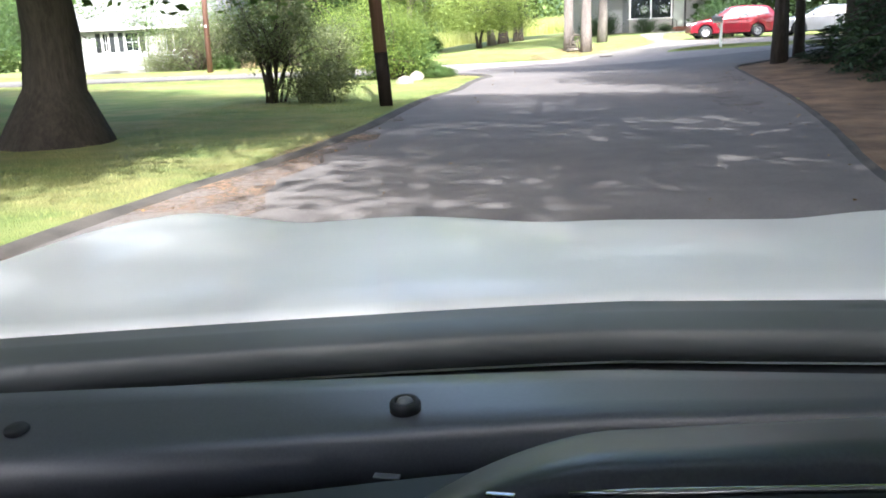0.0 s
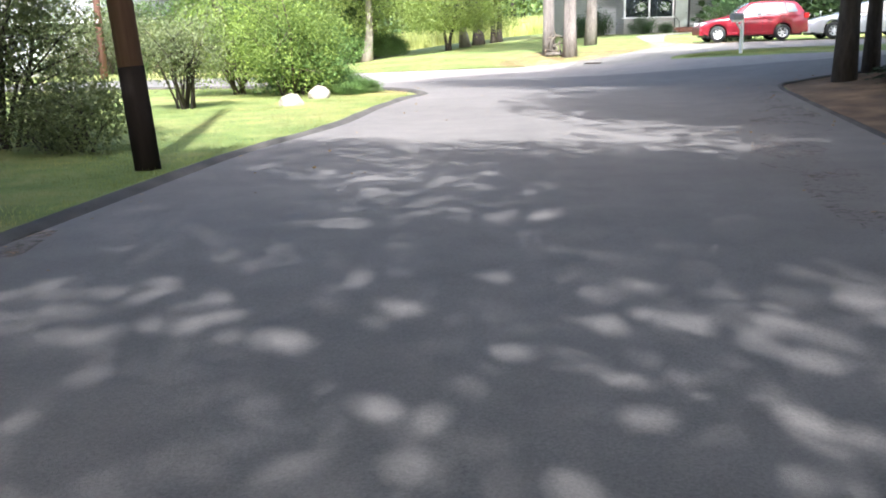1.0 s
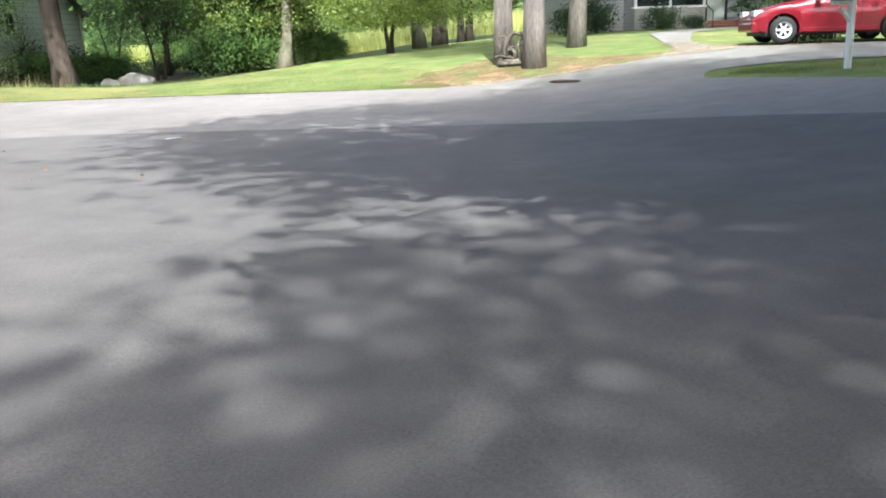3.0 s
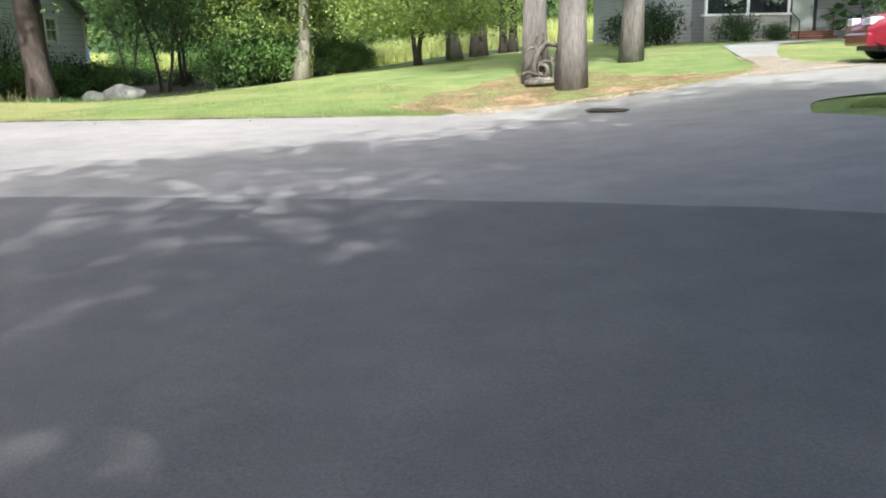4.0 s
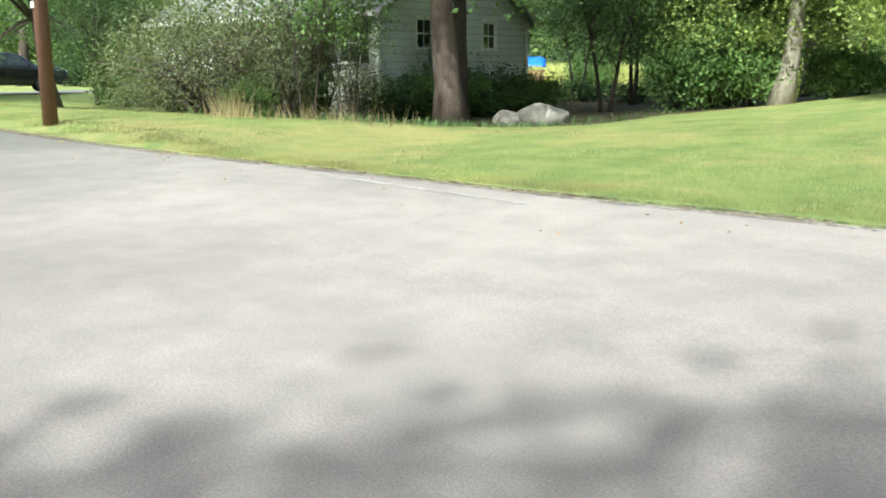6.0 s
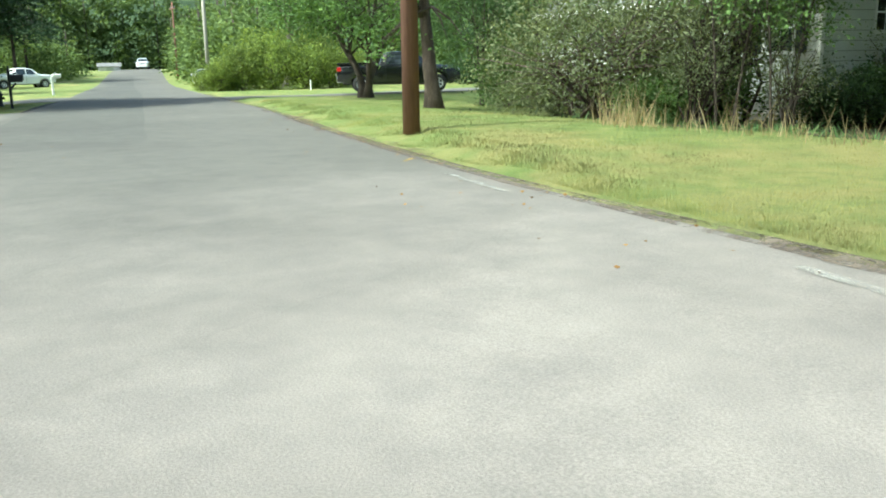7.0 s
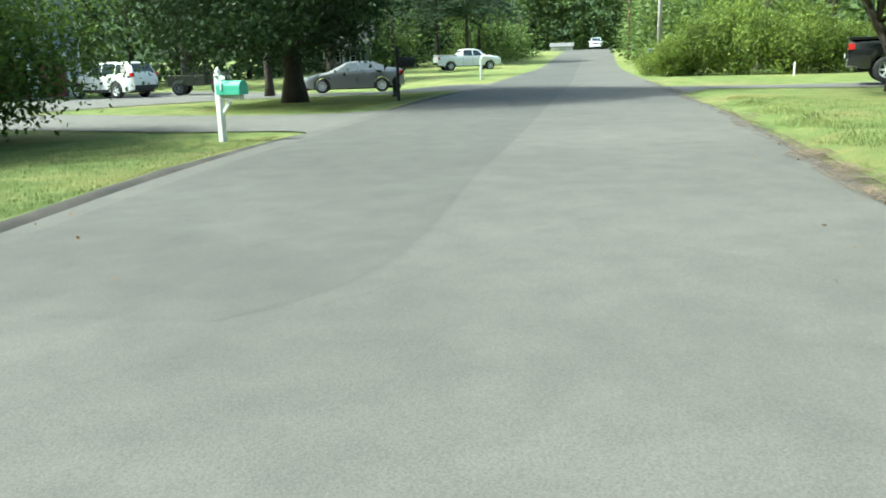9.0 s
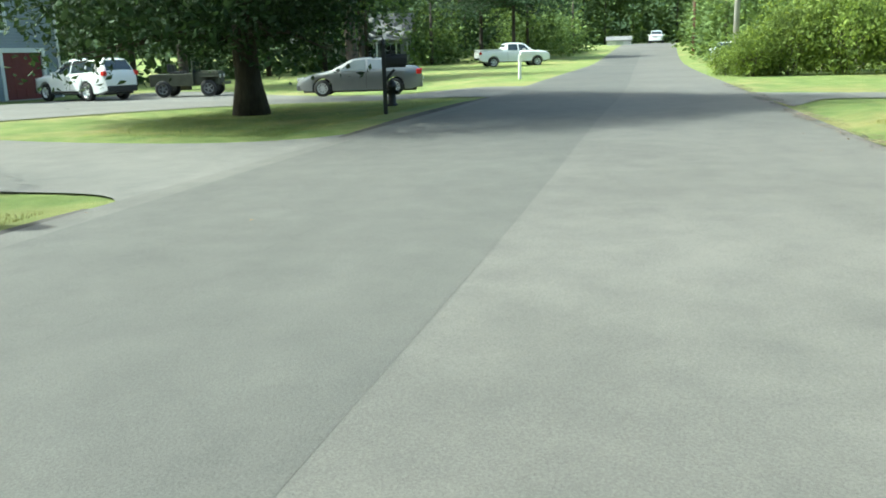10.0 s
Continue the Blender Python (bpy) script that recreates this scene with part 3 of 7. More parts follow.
NORTH_LAWN_EDGE = curve_through(NORTH_SIDE[6:])
BERM = [(-0.05, 0.0), (0.01, 0.025), (0.07, 0.045), (0.13, 0.04), (0.18, 0.008), (0.2, -0.05)]
for line, label in ((curve_through(WEST_SIDE), "low dark asphalt berm along the lawn"), (curve_through(WEST_FAR[:4]), "low asphalt berm beside a grass island"),
                    (curve_through(CORNER_SIDE[2:]), "low asphalt berm round the needle-covered corner")):
    low = [(o * 0.6, u * 0.55) for o, u in BERM] if "corner" in label else BERM
    tagged(part("kerb", swept("kerb", line, low, 0.03), KERB), label, "kerb", kind="structure")
THIN = [(-0.12, 0.002), (-0.02, 0.008), (0.08, 0.014), (0.16, 0.0), (0.18, -0.03)]
tagged(part("kerb", swept("kerb", NORTH_LAWN_EDGE, THIN, 0.03), EDGE), "crumbled asphalt edge under the grass", "kerb", kind="structure")

corner_bed = ragged([*curve_through(CORNER_SIDE[3:-1], 3), (7.51, 2.17), (11.81, 5.84), (16.34, 14.33), (17.58, 24.11)], 0.18, 5)
tagged(part("needle_bed", draped("needle_bed", corner_bed, 0.012, 1.5), NEEDLES), "brown pine-needle bed under the corner trees", "ground", kind="structure")
pine_bed = ragged([(4.74, 43.76), (6.43, 44.4), (8.02, 44.74), (9.64, 45.43), (10.07, 46.67), (8.67, 47.14), (7.54, 49.18), (5.51, 49.32), (4.27, 47.05), (3.45, 45.24)], 0.3, 6)
tagged(part("needle_bed", draped("needle_bed", pine_bed, 0.012, 1.0), NEEDLES_MID), "rusty needles and bare soil round the pines", "ground", kind="structure")
sandy = ragged([(4.94, 43.68), (6.43, 44.29), (8.02, 44.61), (9.63, 45.26), (9.94, 45.72), (8.02, 45.1), (6.33, 44.79), (4.64, 44.26)], 0.12, 7)
tagged(part("sandy_edge", draped("sandy_edge", sandy, 0.028, 0.8), DIRT), "pale sandy soil along the driveway edge", "ground", kind="structure")
sandy = ragged([(9.6, 45.3), (10.3, 46.2), (10.7, 48.0), (10.9, 49.6), (11.7, 49.6), (11.7, 48.0), (12.3, 46.4), (14.2, 45.9), (14.0, 45.1), (11.6, 45.3), (10.5, 45.2)], 0.14, 12)
tagged(part("sandy_edge", draped("sandy_edge", sandy, 0.029, 0.6), DIRT), "pale sandy soil where the path meets the driveway", "ground", kind="structure")
verge = ragged([(-4.56, 5.05), (-3.94, 8.12), (-3.47, 10.26), (-2.95, 12.65), (-2.49, 15.36), (-2.1, 15.47), (-2.36, 12.75), (-2.78, 10.07), (-3.1, 7.59), (-3.33, 5.12)], 0.2, 8)
tagged(part("needle_drift", draped("needle_drift", verge, 0.043, 0.8), NEEDLES_VERGE), "drift of orange pine needles by the berm", "ground", kind="structure")
drift = ragged([(4.69, 18.27), (5.85, 20.95), (6.87, 24), (7.47, 26.61), (6.87, 25.93), (5.76, 22.84), (4.58, 20.02), (3.57, 16.76), (3.21, 13.39), (3.96, 15.15)], 0.15, 9)
tagged(part("needle_drift", draped("needle_drift", drift, 0.046, 0.8), NEEDLES_THIN), "thin drift of brown needles along the road edge", "ground", kind="structure")
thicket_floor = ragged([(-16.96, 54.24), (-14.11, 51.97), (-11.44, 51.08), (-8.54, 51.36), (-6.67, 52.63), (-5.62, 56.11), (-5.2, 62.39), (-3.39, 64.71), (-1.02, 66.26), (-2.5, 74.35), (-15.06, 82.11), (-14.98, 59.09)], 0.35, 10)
tagged(part("thicket_floor", draped("thicket_floor", thicket_floor, 0.01, 1.5), LITTER_SHADED), "leaf litter under the thicket, its colour darkened for shade", "ground", kind="structure")
tip_bits = ragged([(-0.55, 31.31), (0.06, 30.98), (0.22, 31.95), (-0.42, 33.04), (-0.86, 32.67)], 0.1, 11)
tagged(part("needle_drift", draped("needle_drift", tip_bits, 0.012, 0.5), NEEDLES_MID), "reddish fallen leaves at the lawn's tip", "ground", kind="structure")
mark = [(-9.83, 45.27), (-9.79, 45.3), (-10.1, 45.63), (-10.14, 45.59)]
tagged(part("road_marking", draped("road_marking", mark, 0.041, 2.0), YELLOW), "short yellow survey mark sprayed on the asphalt edge", "marking", kind="structure")
for a, b in (((-8.4, 45.05), (-6.7, 44.75)), ((-3.0, 44.28), (0.1, 43.62))):
    tagged(part("road_marking", draped("road_marking", [a, b, (b[0] + 0.02, b[1] + 0.09), (a[0] + 0.02, a[1] + 0.09)], 0.041, 2.0), WORN_LINE), "worn white edge line on the asphalt", "marking", kind="structure")
soil_line = curve_through(NORTH_SIDE[5:11], 4)
soil = ragged([*[(x, y + 0.22) for x, y in soil_line], *[(x, y - 0.2) for x, y in reversed(soil_line)]], 0.16, 12)
tagged(part("soil_edge", draped("soil_edge", soil, 0.05, 0.8), SOIL_EDGE), "brown soil and crumbs along the road edge", "ground", kind="structure")


# ---- plants ----
def leaves(name, centres, size, slim=0.55, flat=0.35, seed=0, hang=0.0):
    """Small folded leaves at the centres, each its own island."""
    rng = np.random.default_rng(seed)
    c = np.asarray(centres, float)
    n = len(c)
    a = rng.normal(size=(n, 3))
    a[:, 2] = a[:, 2] * (1 - flat) - hang
    a /= np.linalg.norm(a, axis=1)[:, None]
    up = rng.normal(size=(n, 3)) * 0.7 + np.array([0, 0, 0.9])
    b = np.cross(a, up)
    b /= np.maximum(1e-6, np.linalg.norm(b, axis=1))[:, None]
    nr = np.cross(a, b)
    s = size * rng.uniform(0.6, 1.35, size=n)[:, None]
    v = np.stack([c - a * s / 2, c + b * s * slim / 2 + nr * s * 0.1, c + a * s / 2, c - b * s * slim / 2 + nr * s * 0.1], 1).reshape(-1, 3)
    me = bpy.data.meshes.new(name)
    me.vertices.add(4 * n)
    me.vertices.foreach_set("co", v.ravel())
    me.loops.add(6 * n)
    idx = (np.arange(n)[:, None] * 4 + np.array([0, 1, 2, 0, 2, 3])).ravel()
    me.loops.foreach_set("vertex_index", idx)
    me.polygons.add(2 * n)
    me.polygons.foreach_set("loop_start", np.arange(2 * n) * 3)
    me.update(calc_edges=True)
    return me


def blob_points(rng, n, rx, ry, rz, centre, uneven=0.3, shell=0.45):
    """Clump centres in an uneven ellipsoid, denser towards its skin."""
    d = rng.normal(size=(n, 3))
    d /= np.linalg.norm(d, axis=1)[:, None]
    ph = rng.uniform(0, 6.28, 6)
    lump = 1 + uneven * (np.sin(3 * d[:, 0] + 2 * d[:, 2] + ph[0]) * 0.5 + np.sin(5 * d[:, 1] + ph[1]) * 0.35 + np.sin(7 * d[:, 0] - 4 * d[:, 1] + ph[2]) * 0.3)
    r = rng.uniform(shell ** 3, 1, size=n) ** (1 / 3) * lump
    return d * r[:, None] * np.array([rx, ry, rz]) + np.array(centre)


def spread(rng, centres, per, sigma, squash=0.6):
    c = np.repeat(centres, per, axis=0)
    return c + rng.normal(size=c.shape) * np.array([sigma, sigma, sigma * squash])


def broadleaf(name, seed, tall, trunk_r, crown_z, radius, bark, leaf, leaf_size=0.2, clumps=260, per=26, lean=(0, 0), crown_off=(0, 0), flare=1.5, layers=0, slim=0.55, hang=0.0, stems=1, label="", category="tree", sigma=0.5, extra=(), sunk=0.0):
    """A tree: tapered trunk with root flare and limbs, and a crown of many clumps of leaves."""
    rng = np.random.default_rng(seed)
    prng = random.Random(seed)
    ob = thing(name, pose(0, 0, 0), label, category)
    verts, faces = [], []
    mid = (tall + crown_z) / 2 - sunk
    centre = np.array([lean[0] * 0.8 + crown_off[0], lean[1] * 0.8 + crown_off[1], mid])
    cl = blob_points(rng, clumps, radius, radius, (tall - crown_z) / 2, centre)
    cl[:, 2] = np.maximum(cl[:, 2], crown_z + 0.25 * rng.random(clumps))
    if layers:
        step = (tall - crown_z) / layers
        cl[:, 2] = np.round((cl[:, 2] - crown_z) / step) * step + crown_z + rng.normal(size=clumps) * 0.08
    for s in range(stems):
        ang = 6.28 * s / max(1, stems) + seed
        off = Vector((math.cos(ang), math.sin(ang), 0)) * (0.18 * (stems > 1))
        splay = Vector((math.cos(ang), math.sin(ang), 0)) * (radius * 0.45 * (stems > 1))
        top = Vector((lean[0], lean[1], crown_z + (tall - crown_z) * 0.6))
        pts, rad = [], []
        n = 12
        for i in range(n):
            f = i / (n - 1)
            w = Vector((noise.noise((f * 3, seed, s)), noise.noise((f * 3, seed + 9, s)), 0)) * trunk_r * 0.7 * (f > 0)
            pts.append(off + top * f + splay * f ** 1.4 + w)
            rad.append(trunk_r * ((1 - 0.75 * f) + (flare - 1) * math.exp(-f * 26)) / stems ** 0.5)
        pts[0] = pts[0] - Vector((0, 0, 0.25))
        rad[0] *= 1.12
        tube(pts, rad, 14, verts, faces, 0.05, prng)
        picks = cl[rng.choice(clumps, size=min(clumps, 16 // stems + 2), replace=False)]
        for p in picks:
            f = prng.uniform(0.3, 0.9) if stems == 1 else prng.uniform(0.25, 0.8)
            base = pts[int(f * (n - 1))]
            if base.z < crown_z * 0.75:
                base = pts[min(n - 1, int(n * (crown_z * 0.8 / max(0.1, top.z))))]
            tip = Vector(p)
            r0 = trunk_r * (0.42 - 0.22 * f) / stems ** 0.5
            mids = [base.lerp(tip, k) + Vector((0, 0, 0.35 * math.sin(k * math.pi))) + Vector((prng.uniform(-1, 1), prng.uniform(-1, 1), prng.uniform(-1, 1))) * 0.16 * (0 < k < 1) for k in (0, 0.3, 0.6, 0.85, 1)]
            tube(mids, [r0, r0 * 0.75, r0 * 0.5, r0 * 0.3, r0 * 0.12], 6, verts, faces)
            for _ in range(2):
                b2 = mids[prng.choice((1, 2, 3))]
                t2 = Vector(cl[prng.randrange(clumps)])
                t2 = b2 + (t2 - b2).normalized() * min((t2 - b2).length, radius * 0.5)
                tube([b2, b2.lerp(t2, 0.5) + Vector((0, 0, 0.1)), t2], [r0 * 0.4, r0 * 0.25, r0 * 0.08], 5, verts, faces)
    part("trunk", mesh_of("trunk", verts, faces, True), bark, ob)
    if extra:
        cl = np.concatenate([cl, np.array(extra)])
        for p in extra:
            q = Vector((0, 0, crown_z * 0.9))
            tube([q, q.lerp(Vector(p), 0.5) + Vector((0, 0, 0.3)), Vector(p)], [0.07, 0.045, 0.01], 6, verts, faces)
        bpy.data.objects[ob.children[0].name].data = mesh_of("trunk", verts, faces, True)
        ob.children[0].data.materials.append(bark)
    part("crown", leaves("crown", spread(rng, cl, per, sigma), leaf_size, slim, 0.35, seed, hang), leaf, ob)
    return ob


def conifer(name, seed, tall, trunk_r, crown_z, radius, bark, leaf, whorls=26, label="", spray=0.32, per=30, power=0.8):
    """An evergreen: straight trunk and whorls of drooping boughs set with needle sprays."""
    rng = np.random.default_rng(seed)
    prng = random.Random(seed)
    ob = thing(name, pose(0, 0, 0), label, "tree")
    verts, faces = [], []
    n = 10
    tube([(0.1 * noise.noise((i, seed, 0)), 0.1 * noise.noise((i, seed, 5)), -0.2 + (tall + 0.2) * i / (n - 1)) for i in range(n)],
         [trunk_r * (1.25 if i == 0 else 1 - 0.9 * i / (n - 1)) for i in range(n)], 12, verts, faces, 0.05, prng)
    part("trunk", mesh_of("trunk", verts, faces, True), bark, ob)
    verts, faces = [], []
    pts = []
    for w in range(whorls):
        f = (w + prng.random()) / whorls
        z = crown_z + (tall - crown_z) * f
        reach = radius * (1 - f) ** power * prng.uniform(0.75, 1.1) + 0.25
        k = prng.randint(4, 6)
        for j in range(k):
            a = 6.28 * (j + prng.random() * 0.7) / k + w
            d = Vector((math.cos(a), math.sin(a), 0))
            drop = reach * prng.uniform(0.18, 0.42)
            line = [Vector((0, 0, z)) + d * (reach * s) - Vector((0, 0, drop * s * s)) for s in (0, 0.35, 0.7, 1)]
            tube(line, [0.05, 0.035, 0.02, 0.006], 5, verts, faces)
            m = int(per * (0.4 + reach / radius))
            s = rng.uniform(0.15, 1.0, m)
            side = rng.normal(size=m) * 0.22 * reach * (1.05 - s * 0.6)
            ox = Vector((-d.y, d.x, 0))
            for sv, sd in zip(s, side):
                p = Vector((0, 0, z)) + d * (reach * sv) - Vector((0, 0, drop * sv * sv + prng.uniform(0, 0.14))) + ox * sd
                pts.append(p)
    part("boughwork", mesh_of("boughwork", verts, faces, True), bark, ob)["kind"] = "stuff"
    part("crown", leaves("crown", [tuple(p) for p in pts], spray, 0.42, 0.7, seed, 0.25), leaf, ob)
    return ob


def shrub(name, seed, wide, tall, leaf, bark, leaf_size=0.1, clumps=150, per=30, open_base=0.15, label="", slim=0.5, stems=9, spiky=0.0, sigma=0.22):
    """A bush: bare stems from the ground and clumps of leaves, uneven at the top."""
    rng = np.random.default_rng(seed)
    prng = random.Random(seed)
    ob = thing(name, pose(0, 0, 0), label, "shrub")
    z0 = tall * open_base
    cl = blob_points(rng, clumps, wide / 2, wide / 2, (tall - z0) / 2, (0, 0, (tall + z0) / 2), 0.35, 0.3)
    cl[:, 2] = np.maximum(cl[:, 2], z0 * 0.6 + 0.08)
    if spiky:
        k = rng.random(clumps) < 0.4
        cl[k, 2] += rng.uniform(0, spiky, k.sum())
    verts, faces = [], []
    for s in range(stems):
        tip = Vector(cl[prng.randrange(clumps)])
        a = prng.uniform(0, 6.28)
        foot = Vector((math.cos(a), math.sin(a), 0)) * prng.uniform(0, 0.12 * wide)
        foot.z = -0.1
        r = 0.012 * tall + 0.006
        mid = foot.lerp(tip, 0.5) + Vector((prng.uniform(-0.1, 0.1), prng.uniform(-0.1, 0.1), 0.15 * tall))
        tube([foot, mid, tip], [r, r * 0.7, r * 0.2], 5, verts, faces)
        for _ in range(3):
            t2 = Vector(cl[prng.randrange(clumps)])
            tube([mid, mid.lerp(t2, 0.6) + Vector((0, 0, 0.05)), t2], [r * 0.5, r * 0.3, r * 0.1], 4, verts, faces)
    part("branchwork", mesh_of("branchwork", verts, faces, True), bark, ob)["kind"] = "stuff"
    part("foliage", leaves("foliage", spread(rng, cl, per, sigma, 0.8), leaf_size, slim, 0.2, seed), leaf, ob)
    return ob


def put(ob, x, y, turn=0.0, scale=1.0, sink=0.0, tall=None):
    ob.matrix_world = pose(x, y, height(x, y) - sink, 0, 0, turn) @ Matrix.Diagonal((scale, scale, tall or scale, 1))
    return ob


def again(ob, x, y, turn=0.0, scale=1.0, label="", sink=0.0, tall=None):
    c = copy_thing(ob, Matrix())
    c.matrix_world = pose(x, y, height(x, y) - sink, 0, 0, turn) @ Matrix.Diagonal((scale, scale, tall or scale, 1))
    if label:
        c["label"] = label
    return c


oak = put(broadleaf("oak_tree", 3, 12.5, 0.44, 3.6, 6.6, BARK_DARK, LEAF_OAK, 0.2, 1500, 60, (0.4, -0.6), (-0.6, -2.2), 2.0, label="large old oak with a thick flared brown trunk", extra=tuple((x + dx, y + dx, z + dz) for x, y, z in ((0.4, 1.6, 2.75), (0.9, 2.1, 2.6), (2.4, 2.7, 2.6), (2.0, 2.2, 2.8), (1.2, 1.5, 2.8), (2.9, 3.2, 2.7)) for dx, dz in ((0.0, 0.0), (0.12, 0.1), (-0.1, 0.16), (0.2, 0.22)))), -7.2, 13.8, 0)
put(broadleaf("shade_tree", 5, 14, 0.32, 1.95, 6.2, BARK_DARK, LEAF_DARK, 0.17, 1650, 52, (0, 0), (0, -0.4), 1.45, sunk=1.6, extra=((1.6, 1.0, 1.9), (1.8, 1.2, 1.65), (1.2, -3.6, 1.45), (1.4, -3.9, 1.2), (2.2, -2.6, 1.5), (0.8, 2.2, 1.4)), hang=0.5, label="dark dense shade tree with a low drooping crown", sigma=0.55), -38.95, 39.1, 0)
SMALL_SHADE = (-47.84, 36.63)
lawn_tree = put(broadleaf("lawn_tree", 8, 4.6, 0.16, 0.7, 3.45, BARK_DARK, LEAF_OAK, 0.115, 760, 90, (0, 0), (0, 0), 1.3, hang=0.6, label="small leafy tree with boughs hanging to the grass", sunk=0.5), -25.25, 33.7, 0)
big_tree = put(broadleaf("thicket_tree", 11, 16, 0.39, 5.5, 5.5, BARK_BROWN, LEAF_MID, 0.22, 420, 36, (-1.3, 0), (0.6, -3.6), 1.35, label="tall brown-barked tree leaning at the thicket's edge", extra=((-2.6, -1.6, 3.0), (-3.4, -0.6, 2.9), (-1.6, -2.0, 3.3), (2.0, -1.2, 3.2), (2.8, -0.6, 3.0), (-4.0, 0.4, 2.7))), -9.6, 56.75, 0)
pale_tree = put(broadleaf("pale_tree", 13, 14, 0.27, 4.2, 4.6, BARK_PALE, LEAF_MID, 0.3, 300, 28, (0.9, 0), (0, 0), 1.55, label="pale-barked tree with a flared leaning trunk"), -2.79, 64.12, 0)
dark_tree = put(broadleaf("dark_trunk_tree", 14, 14, 0.3, 4.4, 4.6, BARK_DARK, LEAF_OAK, 0.3, 300, 28, (0, 0), (0, 0), 1.22, label="dark-trunked tree at the edge of a field"), -4.53, 75.78, 0)
again(dark_tree, -10.4, 58.35, 160, 0.85, "darker tree close behind the leaning one")
again(dark_tree, *SMALL_SHADE, 130, 0.62, "smaller dark tree beyond the shade tree")
again(pale_tree, 3.45, 65.35, 200, 0.95, "pale grey tree behind the small dogwood", tall=1.0)
again(dark_tree, 4.35, 66.6, 70, 1.15, "broad dark-trunked tree on the lawn")
again(dark_tree, 5.4, 67.57, 20, 0.62, "dark tree with a forked trunk")
again(dark_tree, 5.83, 67.8, 250, 0.66, "dark tree leaning beside its twin")
dogwood = put(broadleaf("dogwood", 17, 4.8, 0.15, 1.5, 3.7, BARK_DARK, LEAF_GOLD, 0.115, 520, 58, (0, 0), (0, 0), 1.2, layers=6, stems=2, sunk=0.8, label="small spreading dogwood with layered yellow-green leaves", sigma=0.38), 2.26, 61.82, 40)
put(broadleaf("yellow_leaved_tree", 18, 8.0, 0.2, 2.0, 3.6, BARK_DARK, LEAF_GOLD, 0.13, 360, 56, (0, 0), (-0.9, -5.6), 1.3, layers=8, sunk=1.4, label="yellow-green tree with a dark trunk by the field", sigma=0.42), -2.52, 71.37, 0)
pine = put(broadleaf("pine_tree", 19, 19, 0.29, 7.0, 3.8, BARK_GREY, LEAF_CONIFER, 0.26, 240, 40, (0.2, 0), (0, 0), 1.05, slim=0.25, label="tall pine with a straight grey furrowed trunk"), 6.85, 46.5, 0)
again(pine, 6.2, 47.9, 100, 0.95, "tall pine standing just behind another")
# Crown stretched sideways above the view to put the porch house in shade.
put(broadleaf("pine_tree", 20, 21, 0.27, 8.0, 6.4, BARK_GREY, LEAF_CONIFER, 0.26, 800, 50, (0.3, 0.2), (4.6, 0.8), 1.05, slim=0.25, label="tall grey pine beside the driveway, unseen crown widened for shade"), 8.6, 51.0, 0)
spruce = put(conifer("hemlock", 21, 16.5, 0.2, 5.6, 5.2, BARK_DARK, LEAF_CONIFER, 26, "dark hemlock on the needle-covered corner", 0.34, 84), 8.9, 26.6, 0)
again(spruce, 9.15, 27.0, 70, 0.85, "dark hemlock close beside its neighbour")
again(spruce, 9.85, 27.45, 200, 0.8, "slimmer dark hemlock behind two others")
again(spruce, 13.07, 21.7, 140, 1.05, "dark hemlock further into the corner")
again(spruce, 10.57, 11.62, 20, 1.0)
low_spruce = put(conifer("young_hemlock", 23, 4.6, 0.08, 0.05, 1.9, BARK_DARK, LEAF_CONIFER, 20, "low dark evergreen sweeping the ground", 0.17, 70, 0.7), 9.47, 19.91, 0)
again(low_spruce, 10.17, 21.82, 90, 1.0)
again(low_spruce, 9.86, 25.35, 30, 0.55, "small low evergreen at the hemlocks' foot", tall=0.22)
again(low_spruce, 10.31, 18.35, 200, 1.1)
again(low_spruce, 10.93, 23.77, 300, 0.9)
# Oaks out of view, added for the shade they cast on street and lawns.
shade_oak = put(broadleaf("overhanging_oak", 4, 13.5, 0.4, 5.2, 6.4, BARK_DARK, LEAF_OAK, 0.24, 900, 48, (-0.6, 0), (0, 0), 1.5, label="broad unseen oak added to shade the street"), 3.94, 4.06, 0)
# Unseen too: crown offset chosen for where its shadow meets the road.
corner_oak = put(broadleaf("corner_oak", 6, 15.5, 0.4, 6.0, 7.0, BARK_DARK, LEAF_OAK, 0.27, 1050, 44, (-0.4, 0.0), (0.8, -3.4), 1.5, label="broad unseen oak added at the needle-covered corner for shade"), 9.91, 16.73, 0)
again(shade_oak, -11.68, 5.33, 200, 0.95, "broad unseen oak added to shade the lawn")
again(shade_oak, 11.25, 26.05, 60, 1.22, "tall unseen oak added behind the hemlocks for shade")
again(shade_oak, 2.42, -7.45, 300, 0.95, "broad unseen oak added beside the street for shade")
# This unseen pair keeps skylight off the lawn.
again(shade_oak, -15.5, 20.5, 120, 0.9, "broad unseen oak added to block sky behind the lawn")
again(shade_oak, -18.0, 12.5, 250, 0.9, "broad unseen oak added to block sky along the lawn")
# Two more added out of view to shade the driveway and roadside lawn.
again(shade_oak, 19.6, 35.4, 30, 0.78, "broad unseen oak added to shade the driveway")
again(shade_oak, -21.0, 27.4, 170, 0.7, "smaller unseen oak added to shade the roadside lawn")

